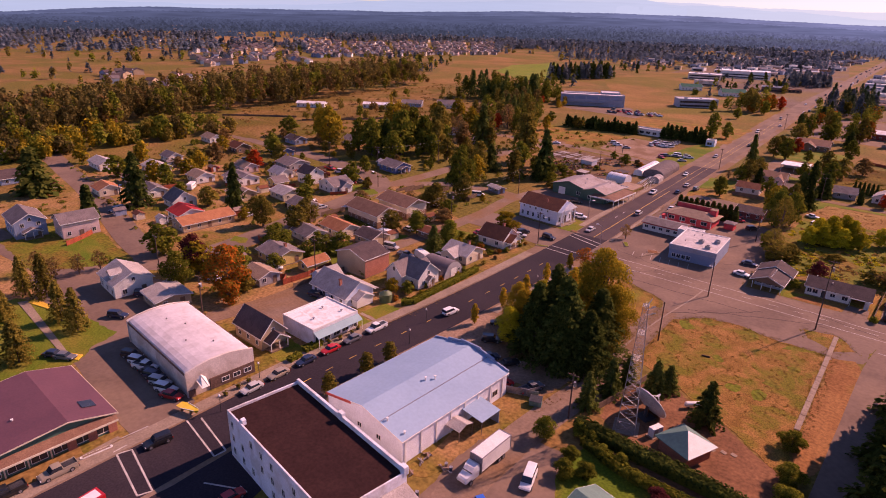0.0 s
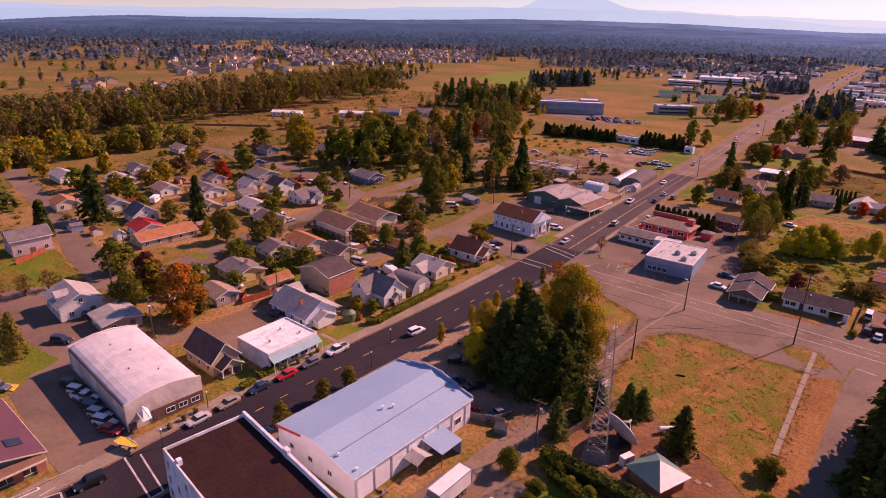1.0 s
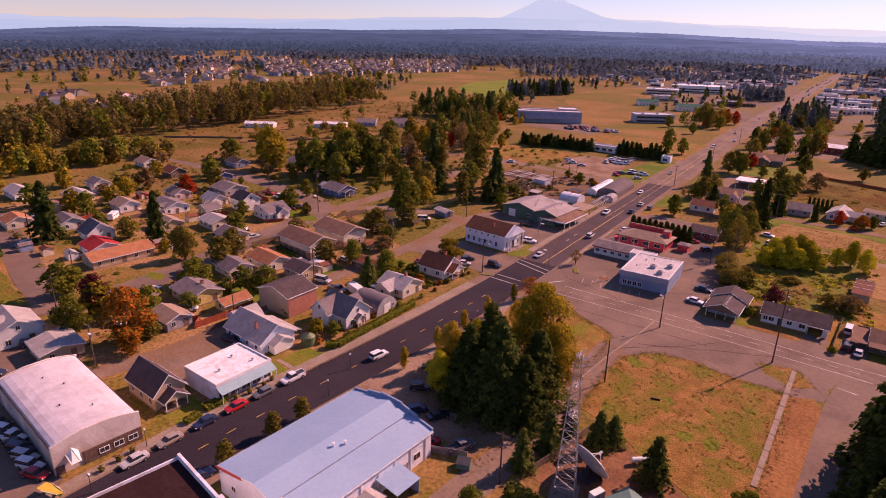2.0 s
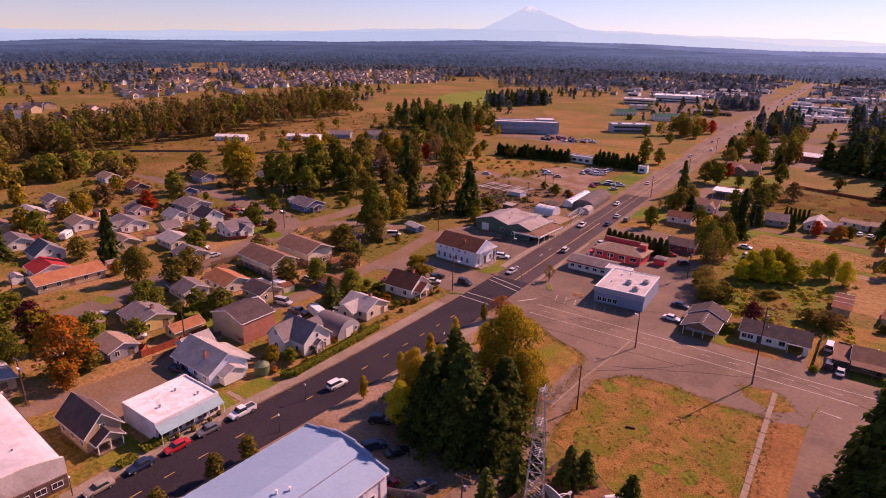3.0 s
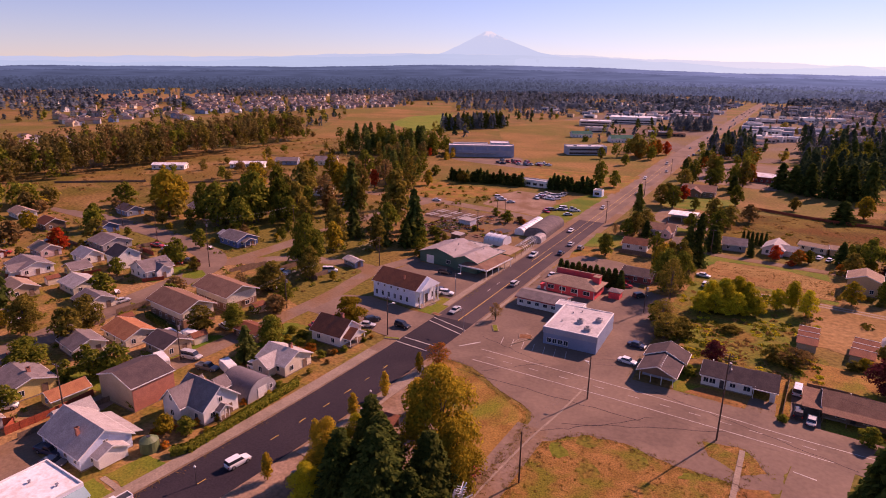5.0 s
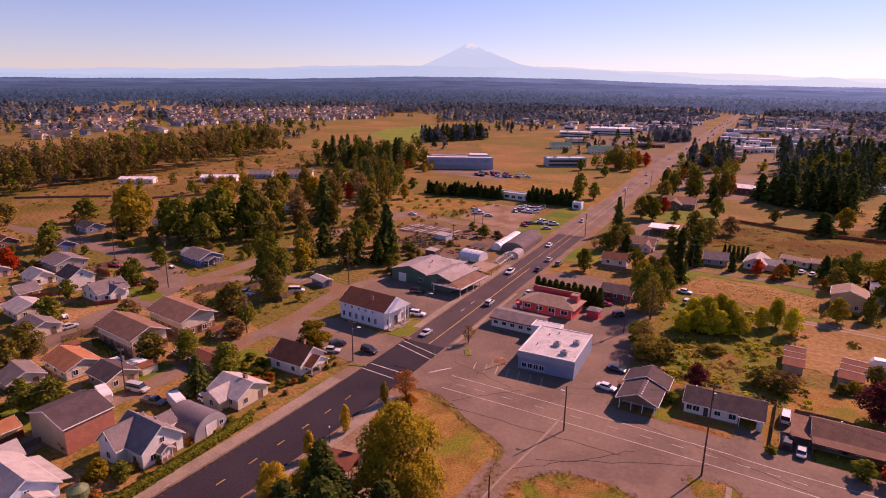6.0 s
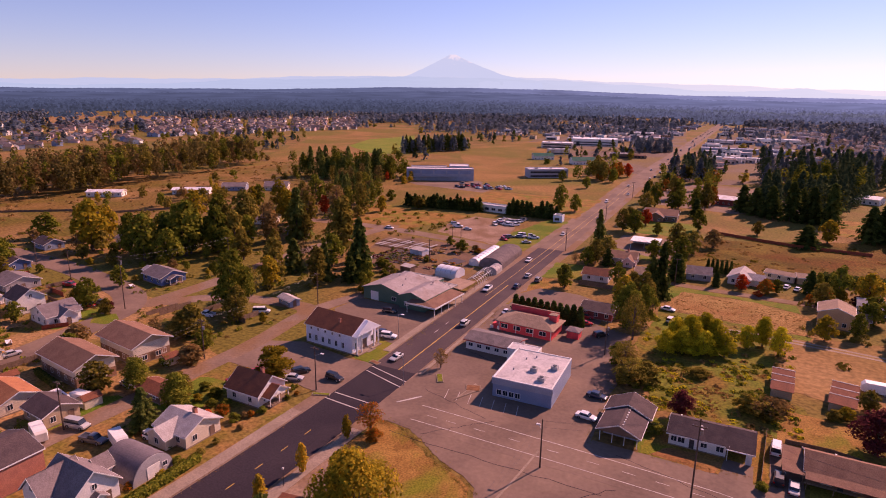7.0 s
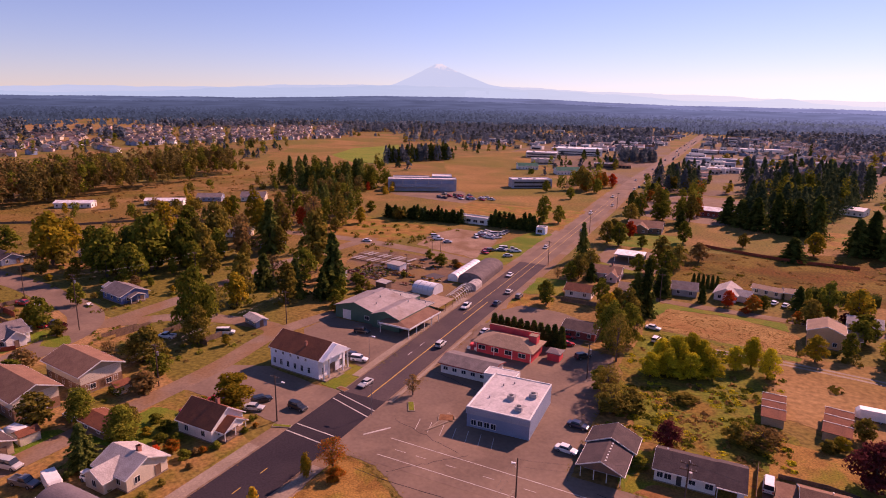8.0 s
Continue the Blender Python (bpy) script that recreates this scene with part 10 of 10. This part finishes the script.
for k in range(70):
    x, y = rs.uniform(-420, -215), rs.uniform(60, 380)
    if x < -285 and y < 360:
        continue
    spots.append((x, y, rs.uniform(4, 9), rs.uniform(2.0, 4.0), rs.choice(("green", "olive", "bare", "gold"))))
wood("pasture_trees", spots, "mixed autumn trees round the dry pasture", 300, 2)
spots = []
for k in range(56):
    t = rs.random()
    spots.append((-252 + 70 * t + rs.uniform(-12, 12), 286 + 22 * t + rs.uniform(-16, 26), rs.uniform(14, 25), rs.uniform(5.0, 7.2), rs.choice(("fir", "green", "green", "lightfir", "fir"))))
for k in range(34):
    t = rs.random()
    spots.append((-190 + 62 * t + rs.uniform(-14, 14), 270 - 90 * t + rs.uniform(-18, 18), rs.uniform(12, 22), rs.uniform(3.6, 5.8), rs.choice(("fir", "green", "lightfir", "olive", "belt"))))
wood("dark_grove", spots, "dark mixed grove of firs before the school", 420, 5)
spots = [(-196 + rs.uniform(0, 40), 300 + rs.uniform(-6, 46), rs.uniform(5, 8), rs.uniform(2.2, 3.2), rs.choice(("yellow", "orange", "scarlet", "gold"))) for k in range(24)]
for k in range(26):
    spots.append((rs.uniform(16, 60), rs.uniform(300, 440), rs.uniform(8, 16), rs.uniform(3.4, 5.4), rs.choice(("green", "green", "olive", "fir", "orange"))))
for k in range(18):
    spots.append((-36 + rs.uniform(-14, 18), 400 + rs.uniform(-24, 50), rs.uniform(8, 17), rs.uniform(3.6, 5.6), rs.choice(("green", "olive", "green", "orange"))))
wood("autumn_trees", spots, "bright autumn trees beside the school and road", 300, 6)
spots = []
for k in range(84):
    a, b_ = rs.random(), rs.random()
    spots.append((76 + 46 * a + 46 * b_, 292 + 150 * b_ - 6 * a, rs.uniform(15, 27), rs.uniform(5.0, 7.5), rs.choice(("dark_fir", "dark_fir", "dark_fir", "fir", "dark_fir", "green"))))
for k in range(70):
    a, b_ = rs.random(), rs.random()
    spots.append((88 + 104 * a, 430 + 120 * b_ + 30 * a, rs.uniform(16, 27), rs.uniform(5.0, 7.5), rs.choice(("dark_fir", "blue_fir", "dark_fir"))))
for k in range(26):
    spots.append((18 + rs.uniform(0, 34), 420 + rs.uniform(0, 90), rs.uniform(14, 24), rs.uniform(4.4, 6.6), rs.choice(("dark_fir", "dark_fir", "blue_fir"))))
wood("fir_wood", spots, "dark wood of firs and broad trees behind the meadow", 420, 7)
spots = []
for k in range(60):
    t = k / 59
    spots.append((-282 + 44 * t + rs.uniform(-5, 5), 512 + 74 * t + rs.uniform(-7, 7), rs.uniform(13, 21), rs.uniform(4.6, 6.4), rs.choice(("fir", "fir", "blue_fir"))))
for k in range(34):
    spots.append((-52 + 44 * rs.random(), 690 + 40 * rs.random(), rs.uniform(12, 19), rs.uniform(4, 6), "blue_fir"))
wood("windbreak", spots, "dark row of firs between the fields", 160, 8)
spots = []
for k in range(1500):
    x, y = rs.uniform(-620, 520), 440 + 1250 * rs.random()
    if not free(x, y) or noise.noise(Vector((x * 0.008, y * 0.006, 2))) < -0.12:
        continue
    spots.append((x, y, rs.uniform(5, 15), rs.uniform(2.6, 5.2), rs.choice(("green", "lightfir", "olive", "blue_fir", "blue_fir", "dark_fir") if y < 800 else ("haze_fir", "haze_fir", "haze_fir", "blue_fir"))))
for k in range(1500):
    x, y = rs.uniform(-1500, -420), rs.uniform(-200, 1500)
    if not free(x, y) or (noise.noise(Vector((x * 0.006, y * 0.006, 5))) < -0.10):
        continue
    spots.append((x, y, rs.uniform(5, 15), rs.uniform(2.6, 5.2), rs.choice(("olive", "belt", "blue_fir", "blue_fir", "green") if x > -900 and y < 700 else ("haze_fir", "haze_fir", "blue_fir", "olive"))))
for k in range(150):
    u, v = rs.random(), rs.random()
    x, y = (-700 + 110 * u) * (1 - v) + (-1090 + 230 * u) * v, (500 + 360 * u) * (1 - v) + (800 + 480 * u) * v
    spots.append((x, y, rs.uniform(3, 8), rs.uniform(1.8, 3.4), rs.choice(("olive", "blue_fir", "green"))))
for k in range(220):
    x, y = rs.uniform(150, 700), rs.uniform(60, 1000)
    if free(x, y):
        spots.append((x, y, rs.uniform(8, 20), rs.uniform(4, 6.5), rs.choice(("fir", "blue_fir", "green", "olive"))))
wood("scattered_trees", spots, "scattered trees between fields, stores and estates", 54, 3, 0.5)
spots = []
for k in range(6500):
    az = rs.uniform(-88, 34)
    d = 1080 + 690 * rs.random() ** 0.7
    x, y = 70 + d * math.sin(radians(az)), -100 + d * math.cos(radians(az))
    if abs(x - 8) < 60 or not free(x, y):
        continue
    if noise.noise(Vector((x * 0.0045, y * 0.0045, 8))) > -0.02 or d > 1600:
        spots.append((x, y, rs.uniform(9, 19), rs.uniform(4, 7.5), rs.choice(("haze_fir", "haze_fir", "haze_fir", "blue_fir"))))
wood("far_forest", spots, "conifer forest spreading to the horizon, blue haze in its leaf colour", 30, 4, 1.4)


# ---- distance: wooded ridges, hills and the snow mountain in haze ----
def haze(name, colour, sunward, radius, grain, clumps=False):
    """Haze put into a glowing colour: one tone, turning to another towards the sun, with faint streaks of woods."""
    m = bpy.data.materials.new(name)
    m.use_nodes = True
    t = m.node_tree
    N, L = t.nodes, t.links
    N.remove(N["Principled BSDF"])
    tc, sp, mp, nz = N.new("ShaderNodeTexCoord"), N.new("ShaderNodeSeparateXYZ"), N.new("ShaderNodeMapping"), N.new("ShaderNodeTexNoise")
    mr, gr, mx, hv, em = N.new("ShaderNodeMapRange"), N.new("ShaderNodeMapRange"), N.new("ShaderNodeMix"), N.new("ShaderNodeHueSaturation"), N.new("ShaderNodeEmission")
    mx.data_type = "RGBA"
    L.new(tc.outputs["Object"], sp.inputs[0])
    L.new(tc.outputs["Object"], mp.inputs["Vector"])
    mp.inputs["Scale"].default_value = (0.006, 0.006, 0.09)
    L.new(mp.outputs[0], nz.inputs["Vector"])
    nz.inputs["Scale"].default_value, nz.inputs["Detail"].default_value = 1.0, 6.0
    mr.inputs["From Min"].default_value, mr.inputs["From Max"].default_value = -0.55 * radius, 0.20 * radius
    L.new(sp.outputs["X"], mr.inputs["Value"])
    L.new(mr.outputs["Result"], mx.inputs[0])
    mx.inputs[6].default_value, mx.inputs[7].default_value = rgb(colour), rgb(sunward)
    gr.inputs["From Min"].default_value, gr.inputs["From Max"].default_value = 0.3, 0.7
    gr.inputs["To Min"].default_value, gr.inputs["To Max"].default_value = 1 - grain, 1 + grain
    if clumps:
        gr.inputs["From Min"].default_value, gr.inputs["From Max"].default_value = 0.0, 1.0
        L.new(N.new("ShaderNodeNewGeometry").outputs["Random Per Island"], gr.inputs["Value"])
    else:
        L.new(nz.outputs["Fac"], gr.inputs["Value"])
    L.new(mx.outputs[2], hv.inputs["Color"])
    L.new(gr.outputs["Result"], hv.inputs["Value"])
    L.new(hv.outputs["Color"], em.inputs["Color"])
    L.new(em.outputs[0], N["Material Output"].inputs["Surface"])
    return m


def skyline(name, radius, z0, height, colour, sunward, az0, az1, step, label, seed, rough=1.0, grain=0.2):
    """A long ridge far away, as an upright band glowing in haze tones, with an uneven top given by height(azimuth)."""
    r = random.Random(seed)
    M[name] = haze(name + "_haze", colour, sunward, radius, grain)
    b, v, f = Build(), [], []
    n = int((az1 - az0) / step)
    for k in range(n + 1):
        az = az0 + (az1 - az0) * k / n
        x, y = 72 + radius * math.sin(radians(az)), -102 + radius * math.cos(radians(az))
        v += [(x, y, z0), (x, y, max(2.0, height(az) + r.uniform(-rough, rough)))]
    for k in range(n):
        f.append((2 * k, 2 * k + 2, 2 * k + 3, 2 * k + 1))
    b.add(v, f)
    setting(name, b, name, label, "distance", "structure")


def waves(*rows):
    return lambda az: sum(a * math.sin(radians(az * w) + p) for a, w, p in rows)


def bump_at(az, at, wide, high):
    return high * math.exp(-((az - at) / wide) ** 2)


def rise(az):
    """How far the horizon is raised or lowered to fit the camera's view, in metres at the farthest ridge."""
    return bump_at(az, -24, 16, 36) - 55 / (1 + math.exp((az + 68) / 2.5))


# wooded ridges that glow in haze tones, paler towards the sun
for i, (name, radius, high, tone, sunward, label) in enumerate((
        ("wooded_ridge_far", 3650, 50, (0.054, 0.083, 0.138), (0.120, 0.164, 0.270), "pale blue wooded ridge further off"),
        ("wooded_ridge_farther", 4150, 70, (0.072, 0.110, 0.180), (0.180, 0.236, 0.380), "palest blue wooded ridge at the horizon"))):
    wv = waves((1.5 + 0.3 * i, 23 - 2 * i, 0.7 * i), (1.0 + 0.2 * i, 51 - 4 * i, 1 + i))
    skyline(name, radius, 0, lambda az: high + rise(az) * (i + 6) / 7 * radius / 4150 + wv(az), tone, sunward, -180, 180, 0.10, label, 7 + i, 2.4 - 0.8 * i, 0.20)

# the woods between, far behind everything that shifts: clumps that glow in the painted tones of the haze before them
wr = np.random.default_rng(17)
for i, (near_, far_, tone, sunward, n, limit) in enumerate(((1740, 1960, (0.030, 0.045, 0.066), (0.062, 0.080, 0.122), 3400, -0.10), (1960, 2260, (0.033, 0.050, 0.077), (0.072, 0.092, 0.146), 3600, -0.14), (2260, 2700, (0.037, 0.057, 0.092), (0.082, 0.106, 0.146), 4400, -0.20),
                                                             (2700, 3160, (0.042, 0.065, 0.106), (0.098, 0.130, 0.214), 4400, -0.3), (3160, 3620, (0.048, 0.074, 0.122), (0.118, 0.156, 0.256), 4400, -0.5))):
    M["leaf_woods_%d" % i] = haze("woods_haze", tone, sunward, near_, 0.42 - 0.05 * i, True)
    a_, d_ = wr.uniform(-92, 38, n), wr.uniform(near_, far_, n)
    x_, y_ = 72 + d_ * np.sin(np.radians(a_)), -102 + d_ * np.cos(np.radians(a_))
    keep = np.array([noise.noise(Vector((px * 0.0035, py * 0.0035, 3))) > limit for px, py in zip(x_, y_)])
    c_ = np.repeat(np.stack([x_, y_, np.zeros(n)], 1)[keep], 9, 0)
    high_ = np.repeat((wr.uniform(9, 20, n) + np.array([max(-8.0, rise(q) * 0.4 * i / 4) for q in a_]))[keep], 9)
    up_ = wr.random(len(c_))
    c_ = c_ + np.stack([wr.normal(size=len(c_)) * 5.0 * (1.1 - up_), wr.normal(size=len(c_)) * 5.0 * (1.1 - up_), high_ * up_], 1)
    toward_ = np.stack([72 - c_[:, 0], -102 - c_[:, 1], np.full(len(c_), 300.0)], 1)
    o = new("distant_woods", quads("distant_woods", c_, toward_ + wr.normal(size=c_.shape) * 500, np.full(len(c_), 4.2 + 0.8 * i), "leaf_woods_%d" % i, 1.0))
    tagged(o, "conifer woods towards the horizon, painted in blue haze", "woods", "", "stuff")

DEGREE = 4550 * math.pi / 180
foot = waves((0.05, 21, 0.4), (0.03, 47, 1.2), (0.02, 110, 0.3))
skyline("foothills_far", 4640, 0, lambda az: 70 + DEGREE * (0.55 + bump_at(az, -25, 24, 0.95) + foot(az + 40)), (0.335, 0.470, 0.560), (0.560, 0.650, 0.640), -100, 50, 0.25, "hills beyond the foothills, painted in palest lilac haze", 5, 1.5, 0.015)
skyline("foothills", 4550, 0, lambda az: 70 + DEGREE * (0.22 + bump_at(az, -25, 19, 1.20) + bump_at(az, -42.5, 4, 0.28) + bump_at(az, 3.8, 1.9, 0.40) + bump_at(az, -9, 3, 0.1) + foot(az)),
        (0.300, 0.445, 0.545), (0.470, 0.590, 0.620), -100, 50, 0.25, "foothills under the mountain, painted in faint lilac haze", 4, 2.0, 0.02)
# the mountain: a flattened ridged cone glowing in painted haze tones, more snow tone on its sunny flank
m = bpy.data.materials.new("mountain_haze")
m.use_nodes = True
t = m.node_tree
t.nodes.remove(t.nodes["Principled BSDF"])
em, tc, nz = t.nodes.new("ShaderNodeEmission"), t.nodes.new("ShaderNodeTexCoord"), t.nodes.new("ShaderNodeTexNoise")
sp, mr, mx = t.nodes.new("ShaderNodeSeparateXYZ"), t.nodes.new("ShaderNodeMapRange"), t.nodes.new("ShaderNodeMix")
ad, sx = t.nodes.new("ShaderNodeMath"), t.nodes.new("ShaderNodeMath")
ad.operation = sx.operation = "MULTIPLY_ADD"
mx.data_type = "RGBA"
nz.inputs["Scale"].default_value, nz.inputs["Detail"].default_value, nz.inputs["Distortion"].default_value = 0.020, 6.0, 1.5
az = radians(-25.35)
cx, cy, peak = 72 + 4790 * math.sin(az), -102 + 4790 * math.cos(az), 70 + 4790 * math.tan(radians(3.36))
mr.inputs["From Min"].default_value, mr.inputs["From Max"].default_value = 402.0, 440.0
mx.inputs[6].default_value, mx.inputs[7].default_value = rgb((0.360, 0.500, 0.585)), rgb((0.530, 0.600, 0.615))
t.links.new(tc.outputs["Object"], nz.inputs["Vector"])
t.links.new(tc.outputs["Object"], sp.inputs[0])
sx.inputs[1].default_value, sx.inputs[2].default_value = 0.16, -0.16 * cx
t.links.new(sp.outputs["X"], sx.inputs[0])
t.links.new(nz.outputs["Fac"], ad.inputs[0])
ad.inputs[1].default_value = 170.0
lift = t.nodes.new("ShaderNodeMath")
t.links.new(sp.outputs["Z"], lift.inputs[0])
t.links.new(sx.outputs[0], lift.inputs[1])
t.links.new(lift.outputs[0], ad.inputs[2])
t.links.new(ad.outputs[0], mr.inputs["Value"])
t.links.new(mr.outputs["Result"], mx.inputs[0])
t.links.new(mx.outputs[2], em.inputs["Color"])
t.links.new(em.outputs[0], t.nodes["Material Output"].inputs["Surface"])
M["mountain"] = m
v, f = [], []
rings, seg = 26, 96
for i in range(rings + 1):
    s = i / rings
    for k in range(seg):
        a = 2 * math.pi * k / seg
        r = 26 + 620 * s
        ridge = 1 + 0.10 * math.sin(5 * a + 1.1) * s + 0.05 * math.sin(11 * a) * s
        z = 150 + (peak - 150) * (1 - s) ** 1.5 + 7 * noise.noise(Vector((3 * math.cos(a), 3 * math.sin(a), 6 * s))) * min(1, 4 * s) + 4 * noise.noise(Vector((2 * math.cos(a), 2 * math.sin(a), 9))) * (1 - s)
        v.append((cx + r * ridge * math.cos(a), cy + 0.22 * r * ridge * math.sin(a), z if i < rings else 0.0))
for i in range(rings):
    for k in range(seg):
        f.append((i * seg + k, i * seg + (k + 1) % seg, (i + 1) * seg + (k + 1) % seg, (i + 1) * seg + k))
f.append(tuple(range(seg)))
setting("mountain", Build().add(v, f), "mountain", "snow-capped mountain painted in pale haze", "mountain")
